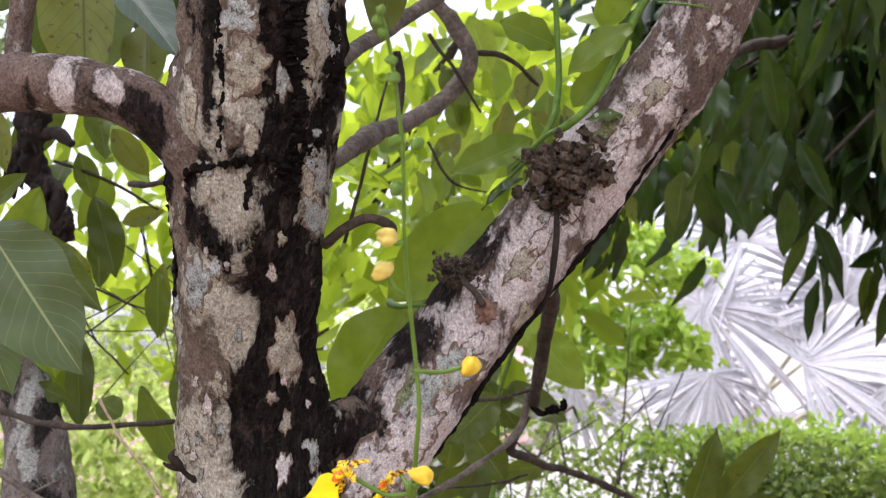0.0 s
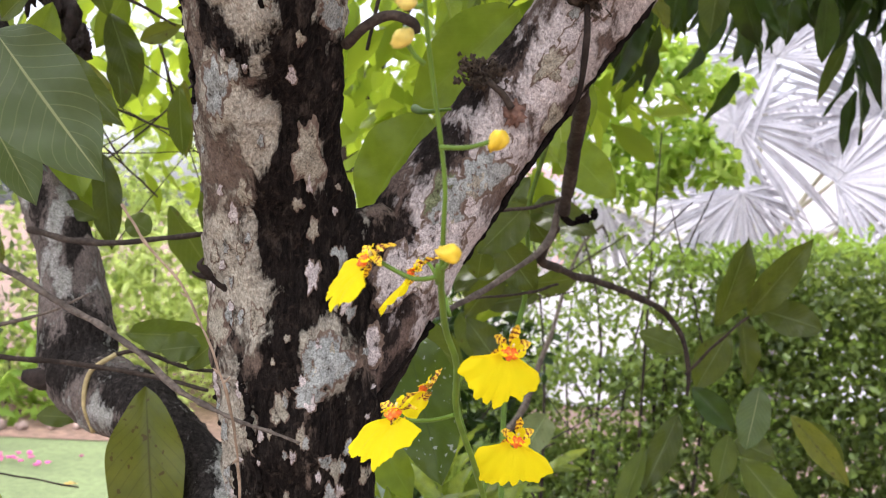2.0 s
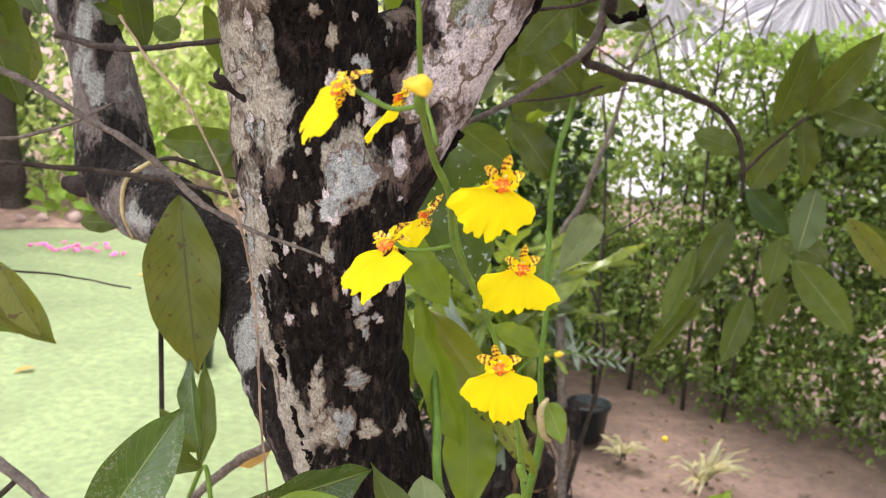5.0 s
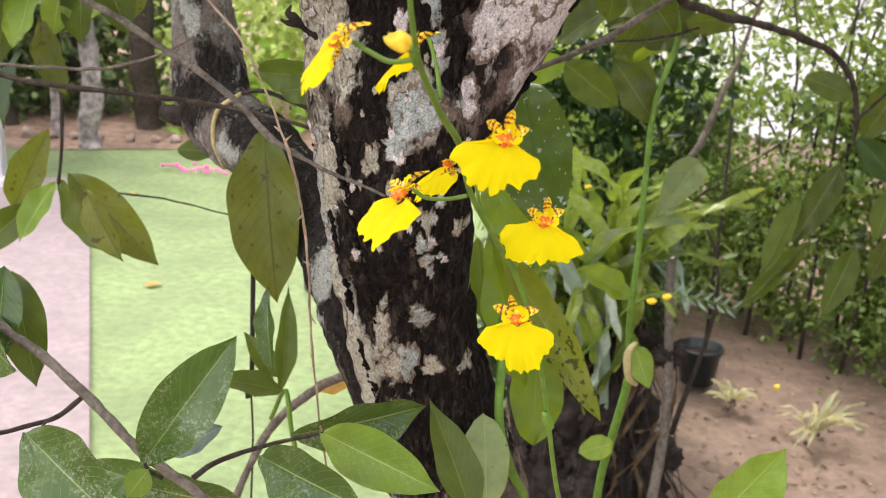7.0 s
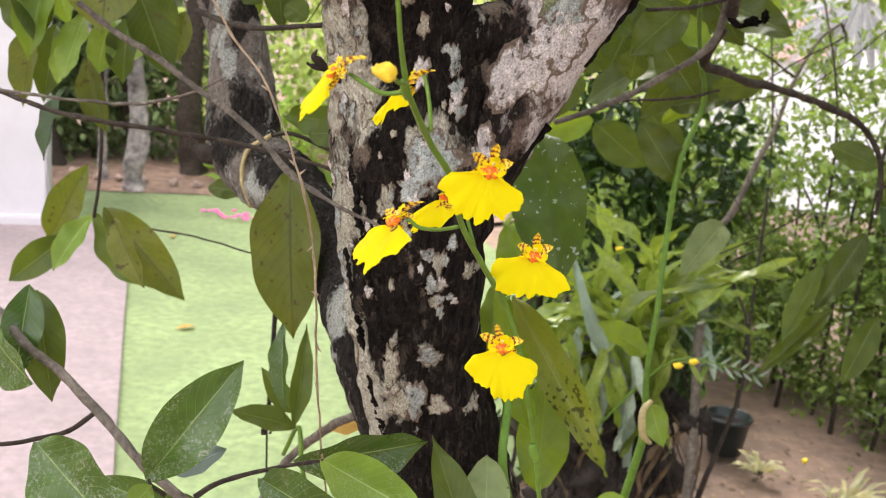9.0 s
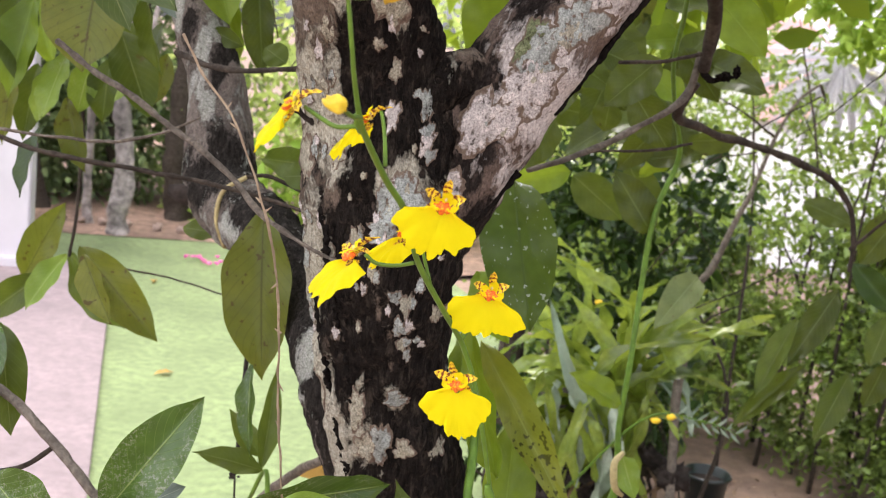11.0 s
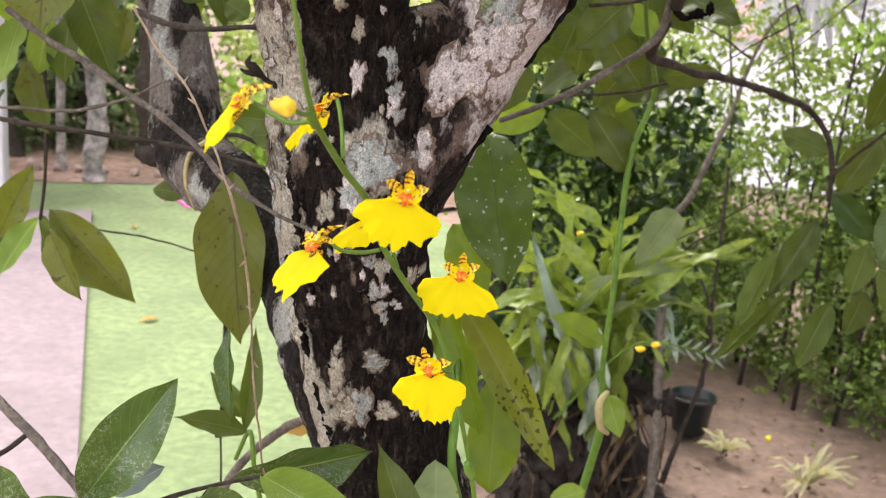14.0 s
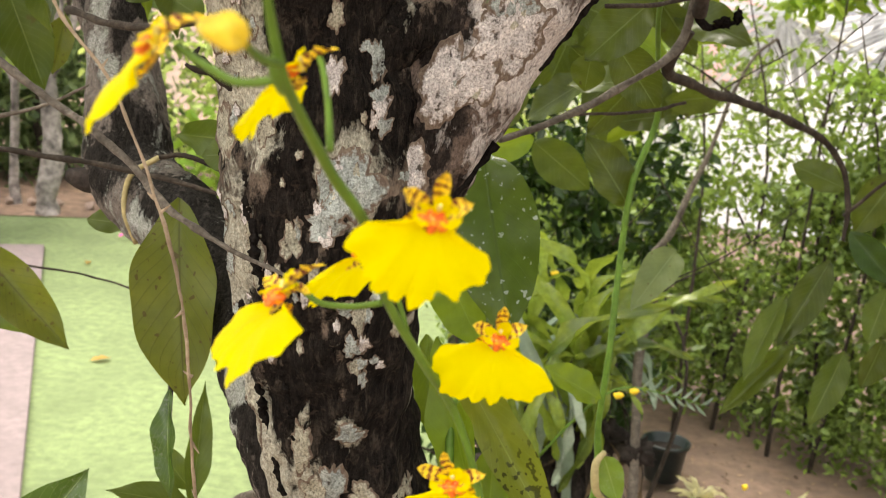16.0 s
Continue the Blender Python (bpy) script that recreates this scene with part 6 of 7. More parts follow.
flower((0.0198, 0.3815, 1.5840), 16, 4, 14, 0.82, 1, "open yellow orchid flower with broad lip", None, 0.96)
flower((-0.0189, 0.4077, 1.5553), 0, 0, 0, 0.94, 2, "yellow orchid flower turned half away", facing((-0.58, -0.40, 0.71), (-0.42, -0.62, -0.58)))
flower((0.0278, 0.4517, 1.5400), 10, 0, 8, 0.83, 3, "open yellow orchid flower with broad lip", None, 1.08)
flower((0.0219, 0.4330, 1.5053), 2, 2, -3, 0.84, 4, "lowest open yellow orchid flower on the spray", None, 0.92, 1.2)
flower((-0.0274, 0.3546, 1.6128), 0, 0, 0, 0.78, 5, "yellow orchid flower seen from its side", facing((-0.66, -0.36, 0.60), (-0.74, 0.0, -0.66)))
flower((-0.009, 0.447, 1.559), -112, 4, 42, 0.84, 7, "yellow orchid flower seen from its side behind the stem")
flower((-0.014, 0.395, 1.608), -95, 5, 40, 0.76, 6, "yellow orchid flower seen from its side behind the stem")
otube("pedicel", [((0.002, 0.420, 1.554), 0.0008), ((-0.006, 0.424, 1.551), 0.0008), ((-0.015, 0.427, 1.550), 0.0008), ((-0.020, 0.427, 1.553), 0.0008)], n=14)
otube("pedicel", [((0.007, 0.430, 1.545), 0.0007), ((0.003, 0.429, 1.558), 0.0007), ((0.005, 0.426, 1.569), 0.0007), ((0.011, 0.424, 1.576), 0.0008)], n=14)
otube("pedicel", [((0.016, 0.463, 1.515), 0.0009), ((0.018, 0.468, 1.520), 0.0009), ((0.021, 0.476, 1.528), 0.0009), ((0.023, 0.473, 1.534), 0.0008)], n=12)
otube("pedicel", [((0.024, 0.470, 1.490), 0.0009), ((0.022, 0.466, 1.492), 0.0009), ((0.019, 0.459, 1.496), 0.0008)], n=8)
otube("pedicel", [((-0.005, 0.356, 1.609), 0.0008), ((-0.012, 0.355, 1.608), 0.0008), ((-0.018, 0.356, 1.610), 0.0008), ((-0.024, 0.356, 1.613), 0.0007)], n=14)
otube("pedicel", [((-0.001, 0.377, 1.595), 0.0008), ((-0.004, 0.384, 1.603), 0.0007), ((-0.008, 0.392, 1.610), 0.0007), ((-0.011, 0.397, 1.613), 0.0006)], n=14)
for a, b in (((-0.006, 0.330, 1.648), (0.011, 0.327, 1.651)), ((-0.011, 0.317, 1.670), (-0.017, 0.314, 1.677)), ((-0.012, 0.311, 1.685), (-0.016, 0.310, 1.686)), ((-0.004, 0.354, 1.612), (-0.001, 0.324, 1.617))):
    mid = tuple((Vector(a) + Vector(b)) / 2 + Vector((0, 0, -0.0012)))
    otube("pedicel", [(a, 0.0008), (mid, 0.0007), (b, 0.0007)], n=8)


def bud(place, size, seed, mat, label):
    bm = bmesh.new()
    res = bmesh.ops.create_icosphere(bm, subdivisions=3, radius=size)
    for v in res["verts"]:
        v.co.z *= 1.25 - 0.25 * (v.co.z / size)
        v.co *= 1 + 0.16 * math.sin(3 * math.atan2(v.co.y, v.co.x) + seed) + 0.34 * noise.noise(v.co * 330 + Vector((seed, 0, 0))) + 0.12 * noise.noise(v.co * 900)
    me = bpy.data.meshes.new("bud")
    bm.to_mesh(me)
    bm.free()
    me.polygons.foreach_set("use_smooth", [True] * len(me.polygons))
    me.materials.append(mat)
    return put("bud", me, spray, Matrix.Translation(Vector(place) - oa) @ Matrix.Rotation(0.5 * seed, 4, "Y"), label)


bud((0.011, 0.327, 1.651), 0.0027, 1, ORANGE_BUD, "half-open orange-yellow orchid bud")
bud((-0.017, 0.314, 1.677), 0.0025, 2, BUD, "closed pale orchid bud")
bud((-0.016, 0.310, 1.686), 0.0024, 3, BUD, "closed pale orchid bud")
bud((-0.001, 0.322, 1.617), 0.0026, 4, ORANGE_BUD, "opening yellow orchid bud")
for k, p in enumerate(((-0.015, 0.305, 1.700), (-0.009, 0.298, 1.712), (-0.016, 0.297, 1.712), (-0.017, 0.293, 1.729), (-0.018, 0.291, 1.733), (-0.021, 0.288, 1.740), (-0.023, 0.287, 1.743), (-0.022, 0.286, 1.746))):
    bud(p, 0.0018 - 0.0001 * k, k, GREEN_STEM, "tiny green bud")

# ---- mound with orchids in the middle distance ----
stump = empty("mossy_stump", (-0.01, 3.05, 0.0), "dark rotten stump wrapped in roots and dry fibres", "stump")
sv = [((0, 0, -0.04), 0.22), ((0.0, 0.0, 0.15), 0.17), ((-0.02, 0.02, 0.4), 0.13), ((-0.05, 0.03, 0.62), 0.12), ((-0.05, 0.03, 0.72), 0.08)]
tube("body", sv, DARK_WOOD, stump, 80, 60, 0.5, 13.0)
rs = random.Random(5)
for k in range(64):
    a = rs.uniform(-3.0, 0.3)
    x, y = 0.16 * math.cos(a), 0.16 * math.sin(a)
    z = rs.uniform(0.25, 0.75)
    w = rs.uniform(0.001, 0.003)
    tube("root", [((x * 0.7, y * 0.7, z), w), ((x * rs.uniform(0.9, 1.3) + rs.uniform(-0.05, 0.05), y * 1.15, z * rs.uniform(0.5, 0.75)), w), ((x * rs.uniform(1.2, 1.9) + rs.uniform(-0.1, 0.1), y * rs.uniform(1.2, 1.7), 0.0), w * 0.7)], rs.choice((BROWN_TWIG, DARK_WOOD, DARK_WOOD)), stump, 10, 5, 0.2, 30)
for k in range(18):
    crumb("moss", Vector((rs.uniform(-0.2, 0.2), rs.uniform(-0.2, -0.08), rs.uniform(0.05, 0.6))), [rs.uniform(0.04, 0.08) for _ in range(3)], DARK_WOOD, stump, 160 + k, "", 4)
for k in range(14):
    b = Vector((rs.uniform(-0.2, 0.22), rs.uniform(-0.22, -0.12), rs.uniform(0.2, 0.6)))
    leaf(stump, "arch", DRY_STRAP, b, b + Vector((rs.uniform(-0.14, 0.14), rs.uniform(-0.1, 0), rs.uniform(-0.25, -0.1))), rs.uniform(0.008, 0.014), rs.uniform(-60, 60))
clump = empty("orchid_clump", (-0.07, 3.0, 0.66), "clump of strap-leaved orchids growing on the stump", "orchid plant")
rc = random.Random(8)
for k in range(50):
    a = rc.uniform(-3.5, 0.4)
    rise, out = rc.uniform(-0.12, 0.42), rc.uniform(0.20, 0.40)
    base = Vector((rc.uniform(-0.10, 0.12), rc.uniform(-0.12, 0.1), rc.uniform(-0.12, 0.16)))
    tip = base + Vector((out * math.cos(a), 0.7 * out * math.sin(a), rise))
    leaf(clump, "arch", STRAP if rc.random() < 0.92 else STRAP_GREY, base, tip, rc.uniform(0.034, 0.056), rc.uniform(-35, 35), Vector((0.6 * math.cos(a), -0.4, 1.0)))
for k in range(26):
    base = Vector((rc.uniform(-0.16, 0.16), rc.uniform(-0.24, -0.08), rc.uniform(0.0, 0.2)))
    tip = base + Vector((rc.uniform(-0.10, 0.12), rc.uniform(-0.12, 0.0), rc.uniform(-0.36, -0.14)))
    leaf(clump, "strap", STRAP_GREY if rc.random() < 0.33 else STRAP, base, tip, rc.uniform(0.024, 0.040), rc.uniform(-50, 50))
for k, p in enumerate(((0.111, 2.678, 0.772), (0.149, 2.689, 0.783), (-0.086, 2.912, 0.998))):
    lumps("bloom", Vector(p) - Vector(clump.location), 0.010, YELLOW_PETAL, clump, 1, 70 + k, (0.1, 0.1, 0.1), "small yellow bloom", (0.8, 1.0)).scale = (1.3, 0.5, 0.8)
fern_at = Vector((0.202, 2.704, 0.792))
fern = empty("silvery_sprig", fern_at, "silvery feathery sprig beside the stump", "plant")
for k in range(14):
    b = Vector((-0.05 + 0.012 * k, 0, -0.002 * k))
    leaf(fern, "lance", STRAP_GREY, b, b + Vector((0.03, rc.uniform(-0.02, 0.02), 0.028 * (1 if k % 2 else -1))), 0.008, 20)
tube("stem", [((-0.3, 0.1, -0.3), 0.004), ((-0.12, 0.03, -0.04), 0.003), ((0.02, 0, -0.01), 0.002), ((0.13, 0, -0.03), 0.001)], VINE_STEM, fern, 16, 6)

# slender bare sapling between the stump and the hedge
sap_at = Vector((0.165, 2.820, 0.657))
sap_at.z = 0.0
sapling = empty("bare_sapling", sap_at, "slender crooked grey sapling standing before the hedge", "sapling")
tube("trunk", [(tuple(Vector(p) - sap_at), r) for p, r in (((sap_at.x, sap_at.y, -0.03), 0.016), ((sap_at.x + 0.02, sap_at.y, 0.4), 0.014), ((0.156, 2.899, 0.807), 0.013), ((0.182, 3.030, 0.923), 0.012), ((0.154, 3.044, 1.027), 0.011), ((0.203, 3.071, 1.115), 0.010), ((0.246, 3.105, 1.246), 0.008), ((0.279, 3.129, 1.337), 0.0065), ((0.319, 3.166, 1.488), 0.005), ((0.365, 3.196, 1.594), 0.004), ((0.420, 3.218, 1.648), 0.0035))], TWIG, sapling, 60, 10, 0.2, 30)
for a, b, c in (((0.420, 3.218, 1.648), (0.437, 3.216, 1.615), (0.436, 3.212, 1.599)), ((0.183, 3.034, 0.939), (0.233, 3.003, 0.995), (0.287, 2.970, 1.036)), ((0.319, 3.166, 1.488), (0.229, 3.157, 1.544), (0.145, 3.146, 1.582))):
    tube("branch", [(tuple(Vector(a) - sap_at), 0.004), (tuple(Vector(b) - sap_at), 0.003), (tuple(Vector(c) - sap_at), 0.002)], BROWN_TWIG, sapling, 10, 7, 0.2, 30)

# black pot on the soil
pot_at = Vector((0.34, 4.06, 0.0))
pot = empty("plant_pot", pot_at, "black plastic plant pot on bare soil by the hedge", "plant pot")


def lathe(profile, sides=32):
    verts, faces = [], []
    for r, z in profile:
        for k in range(sides):
            a = 2 * math.pi * k / sides
            verts.append((r * math.cos(a), r * math.sin(a), z))
    for i in range(len(profile) - 1):
        for k in range(sides):
            a, b = i * sides + k, i * sides + (k + 1) % sides
            faces.append((a, b, b + sides, a + sides))
    return verts, faces


pv, pf = lathe([(0.001, 0.0), (0.062, 0.0), (0.066, 0.004), (0.083, 0.135), (0.090, 0.137), (0.092, 0.150), (0.088, 0.154), (0.082, 0.150), (0.076, 0.09), (0.001, 0.09)])
put("body", mesh_of("pot body", pv, pf, POT), pot)
pv, pf = lathe([(0.001, 0.118), (0.04, 0.122), (0.0785, 0.115), (0.0775, 0.095)])
put("earth", mesh_of("pot earth", pv, pf, DARK_WOOD), pot)
bin_at = Vector((-1.40, 4.62, 0.0))
tub = empty("black_tub", bin_at, "black plastic tub standing on the lawn behind the tree", "tub")
pv, pf = lathe([(0.001, 0.0), (0.10, 0.0), (0.105, 0.01), (0.13, 0.26), (0.138, 0.262), (0.138, 0.28), (0.128, 0.28), (0.118, 0.2), (0.001, 0.2)])
put("body", mesh_of("tub body", [tuple(0.56 * c_ for c_ in v_) for v_ in pv], pf, POT), tub)


def ground_plant(place, seed, size, label):
    g = empty("spider_plant", place, label, "plant", "plants on the soil")
    r = random.Random(seed)
    for k in range(20):
        a = r.uniform(0, 6.28)
        b = Vector((0.012 * math.cos(a), 0.012 * math.sin(a), 0.02))
        t = b + Vector((math.cos(a), math.sin(a), r.uniform(-0.02, 0.7))) * size * r.uniform(0.6, 1)
        leaf(g, "arch", STRAP_PALE, b, t, r.uniform(0.013, 0.020), r.uniform(-20, 20), UP + Vector((0, -0.3, 0)))
    lumps("crown", Vector((0, 0, 0.015)), 0.03, ROOTS, g, 6, seed)
    return g


STRAP_PALE = leaf_material("pale striped strap leaf", (0.62, 0.58, 0.36), (0.54, 0.54, 0.30), (0.68, 0.66, 0.46), rough=0.45, through_light=0.45)
ground_plant(Vector((0.73, 3.67, 0.0)), 3, 0.18, "pale arching strap-leaved plant on bare soil")
ground_plant(Vector((0.46, 3.86, 0.0)), 4, 0.10, "small pale strap-leaved plant on bare soil")
lumps("bloom", Vector((0.611, 3.830, 0.113)), 0.012, YELLOW_PETAL, bpy.data.objects["spider_plant"], 1, 80, (0.1, 0.1, 0.1), "", (0.8, 1.0)).matrix_basis = Matrix.Translation(Vector((0.583, 3.636, 0.191)) - Vector((0.73, 3.67, 0.0)))

# dead leaves and crumbs on the soil
LITTER_LEAF = mass_material("dead brown leaf litter", (0.07, 0.045, 0.03), (0.34, 0.24, 0.15), 0.15, (0.3, 0.2, 0.1))
rlit = np.random.RandomState(61)
spots_ = np.stack([rlit.uniform(-0.35, 1.6, 1500), rlit.uniform(2.3, 4.6, 1500), rlit.uniform(-0.024, -0.012, 1500)], axis=1)
lit = leaf_cloud("leaf_litter", spots_, rlit.uniform(0.012, 0.045, 1500), LITTER_LEAF, "dead brown leaves and crumbs strewn on bare soil", "leaf litter", 62, 0.5, 0.0, "stuff")
for v in lit.data.vertices:
    v.co.z = -0.026 + max(0.0, min(0.02, 0.3 * (v.co.z + 0.02)))
# ---- hedge ----
def see_through(along, high):
    """Thinner growth, where the daylight behind shows through the hedge."""
    return (((along - 1.62) / 0.30) ** 2 + ((high - 0.80) / 0.13) ** 2 < 1) & (np.sin(along * 61) * np.sin(high * 47 + along * 9) < 0.45)


H0, H1 = Vector((-0.9, 5.75, 0)), Vector((2.9, 2.55, 0))
hd = (H1 - H0).normalized()
hs = Vector((-hd.y, hd.x, 0))
hedge = empty("clipped_hedge", (H0 + H1) / 2, "clipped leafy green hedge with brown stems showing through", "hedge")
ha = Vector(hedge.location)
rh = np.random.RandomState(3)
n = 54000
along = rh.uniform(0, (H1 - H0).length, n)
across = rh.normal(0, 0.17, n) + 0.38
high = 0.0 + 1.56 * rh.uniform(0, 1, n) ** 0.85
gap = np.sin(along * 7.1) * np.sin(high * 6.3 + along * 2.0) + 0.45 * np.sin(along * 17 + high * 11)
ceiling_h = np.interp(along, [0, 1.5, 1.75, 2.0, 2.15, 2.4, 5], [1.05, 1.00, 1.04, 1.16, 1.36, 1.56, 1.58])
keep = (gap > np.where(high < 0.75, -0.35, -0.95 - 0.4 * (high - 0.6))) & ((high < ceiling_h) | (rh.uniform(0, 1, n) < 0.05)) & ~see_through(along, high)
pl = np.array(H0)[None, :] + along[:, None] * np.array(hd)[None, :] + across[:, None] * np.array(hs)[None, :]
pl[:, 2] = high + 0.04 * np.sin(along * 5)
pl = pl[keep] - np.array(ha)
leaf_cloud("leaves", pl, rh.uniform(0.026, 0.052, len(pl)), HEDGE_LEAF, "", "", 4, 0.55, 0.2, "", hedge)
n = 3600
along = rh.uniform(0, (H1 - H0).length, n)
pl = np.array(H0)[None, :] + along[:, None] * np.array(hd)[None, :] + (rh.normal(0, 0.2, n) + 0.36)[:, None] * np.array(hs)[None, :]
pl[:, 2] = 1.56 + rh.normal(0, 0.03, n) + 0.05 * np.sin(along * 5)
pl = pl[along > 2.05]
leaf_cloud("new_growth", pl - np.array(ha), rh.uniform(0.03, 0.055, len(pl)), HEDGE_TIP, "bright young shoots on top", "", 5, 0.5, -0.4, "", hedge)
n = 30000
along = rh.uniform(0, (H1 - H0).length, n)
pl = np.array(H0)[None, :] + along[:, None] * np.array(hd)[None, :] + (rh.normal(0, 0.06, n) + 0.5)[:, None] * np.array(hs)[None, :]
pl[:, 2] = rh.uniform(0, 1, n) * 1.5
pl = pl[(np.sin(along * 9.1 + 1) * np.sin(pl[:, 2] * 8.3 + along * 3) > np.where(pl[:, 2] < 0.75, -0.2, -0.8)) & (pl[:, 2] < np.interp(along, [0, 1.5, 1.75, 2.0, 2.15, 2.4, 5], [0.98, 0.92, 0.96, 1.08, 1.28, 1.5, 1.5])) & ~see_through(along, pl[:, 2])]
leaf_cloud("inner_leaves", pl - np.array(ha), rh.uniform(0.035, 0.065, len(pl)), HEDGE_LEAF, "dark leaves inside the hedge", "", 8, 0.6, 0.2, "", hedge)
n = 2600
along = rh.uniform(0.9, 2.5, n)
pl = np.array(H0)[None, :] + along[:, None] * np.array(hd)[None, :] + (rh.normal(0, 0.14, n) + 0.4)[:, None] * np.array(hs)[None, :]
pl[:, 2] = rh.uniform(1.0, 1.6, n)
pl = pl[np.sin(along * 8.0) * np.sin(pl[:, 2] * 13 + along * 2) > -0.25]
leaf_cloud("outer_growth", pl - np.array(ha), rh.uniform(0.03, 0.055, len(pl)), HEDGE_LEAF, "loose leafy shoots over the hedge", "", 9, 0.5, 0.0, "stuff", hedge)
rk = random.Random(6)
for k in range(11):
    s = k / 10 * (H1 - H0).length + rk.uniform(-0.2, 0.2)
    p = H0 + hd * s + hs * (0.48 + rk.uniform(-0.08, 0.08)) - ha
    tube("stem", [((p.x, p.y, -0.03), 0.014), ((p.x + rk.uniform(-0.10, 0.10), p.y, 0.35), 0.011), ((p.x + rk.uniform(-0.16, 0.16), p.y, 0.7), 0.008), ((p.x + rk.uniform(-0.12, 0.12), p.y + 0.05, 1.0), 0.004)], BROWN_TWIG, hedge, 20, 8, 0.3, 14)
n = 9000
along = rh.uniform(0.3, (H1 - H0).length, n)
pl = np.array(H0)[None, :] + along[:, None] * np.array(hd)[None, :] + (rh.normal(0, 0.10, n) + 0.16)[:, None] * np.array(hs)[None, :]
pl[:, 2] = rh.uniform(0.1, 1.3, n)
pl = pl[(np.sin(along * 6.0 + 2) * np.sin(pl[:, 2] * 9 + along) > 0.1) & ~see_through(along, pl[:, 2])]
low = rh.uniform(0, 1, 9500)
along = rh.uniform(0.3, (H1 - H0).length, 9500)
pf_ = np.array(H0)[None, :] + along[:, None] * np.array(hd)[None, :] + (rh.normal(0, 0.08, 9500) + 0.18)[:, None] * np.array(hs)[None, :]
pf_[:, 2] = 0.03 + 0.85 * low ** 1.2
pf_ = pf_[np.sin(along * 11.0 + 1) * np.sin(pf_[:, 2] * 12 + along * 2) > -0.45 + 0.5 * (pf_[:, 2] < 0.12)]
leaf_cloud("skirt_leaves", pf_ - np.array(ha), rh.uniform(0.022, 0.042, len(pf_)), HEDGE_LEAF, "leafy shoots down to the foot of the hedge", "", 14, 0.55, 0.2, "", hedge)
# small lime leaves whose bright colour serves as the glints on the hedge face
leaf_cloud("highlight_leaves", pl - np.array(ha), rh.uniform(0.018, 0.030, len(pl)), HEDGE_TIP, "lime leaves on the hedge face, bright in place of highlights", "", 12, 0.5, 0.0, "", hedge)

# ---- silver fan palm behind the hedge ----
palm = empty("fan_palm", (1.95, 6.9, 0.0), "silvery grey fan palm with broad pleated fronds", "palm")
pa_ = Vector(palm.location)
tube("trunk", [((0, 0, -0.03), 0.22), ((0, 0, 0.5), 0.2), ((0, 0, 1.0), 0.17), ((0, 0, 1.3), 0.1)], FAR_BARK, palm, 24, 20, 0.15, 9)


def blade_mesh():
    verts, faces, uvs = [], [], []
    n = 10
    for i in range(n + 1):
        v = i / n
        w = 0.5 * min(1, 0.12 + v * 1.8) * (1 if v < 0.5 else max(0.02, 1 - (v - 0.5) / 0.5) ** 0.8)
        for k, (x, z) in enumerate(((-w, 0.012 * w), (0, 0.0), (w, 0.012 * w))):
            verts.append((x, v, z - 0.05 * v - 0.20 * v ** 3))
            uvs.append((0.5 + x, v))
    for i in range(n):
        for k in range(2):
            a = i * 3 + k
            faces.append((a, a + 1, a + 4, a + 3))
    return mesh_of("palm blade", verts, faces, PALM, uvs, False)


BLADE = blade_mesh()


rp = random.Random(13)


def frond(hub, axis, face, radius, spread, count):
    """A fan of pleated blades, free and pointed in their outer half, on a stalk from the crown."""
    h = Vector(hub) - pa_
    c = Vector((0, 0.3, 1.25))
    tube("stalk", [(tuple(c), 0.025), (tuple(c.lerp(h, 0.5) + Vector((0, 0.15, 0.1))), 0.018), (tuple(h + Vector((0, 0.02, 0))), 0.012)], PALM_STALK, palm, 14, 8)
    ax, fc = Vector(axis).normalized(), Vector(face).normalized()
    step = 2 * radians(spread) / (count - 1)
    for k in range(count):
        a = radians(spread) * (k / (count - 1) - 0.5) * 2 + rp.uniform(-0.25, 0.25) * step
        d = Matrix.Rotation(a, 3, fc) @ ax
        d = (d + fc * rp.uniform(-0.10, 0.06)).normalized()
        L = radius * (1 - 0.15 * abs(a) / radians(spread)) * rp.uniform(0.86, 1.08)
        put("blade", BLADE, palm, leaf_pose(tuple(h), tuple(h + d * L), L * step * rp.uniform(0.48, 0.62), 12 * (-1) ** k + rp.uniform(-8, 8), fc))


frond((1.626, 6.584, 2.333), (0.75, 0.0, -0.5), (0.05, -1, 0.45), 0.98, 172, 84)
frond((1.640, 6.380, 1.905), (0.45, 0.0, -0.9), (0.1, -1, 0.55), 0.84, 148, 74)
frond((2.330, 6.800, 2.020), (1.0, 0.0, 0.35), (-0.1, -1, 0.6), 0.95, 110, 52)
frond((1.961, 6.944, 2.800), (-0.4, 0.0, 1.0), (0.0, -1, 0.5), 0.95, 140, 66)
frond((2.700, 7.100, 2.480), (0.2, 0.0, 1.0), (0.0, -1, 0.5), 1.0, 140, 64)
frond((0.960, 7.427, 1.832), (-0.4, 0.0, -0.5), (0.0, -1, 0.5), 0.72, 130, 40)
frond((2.893, 6.609, 1.934), (0.1, 0.0, -1), (-0.2, -1, 0.6), 0.95, 120, 40)
frond((2.045, 7.151, 3.203), (0.0, 0.0, 1), (0.0, -1, 0.5), 1.0, 130, 40)

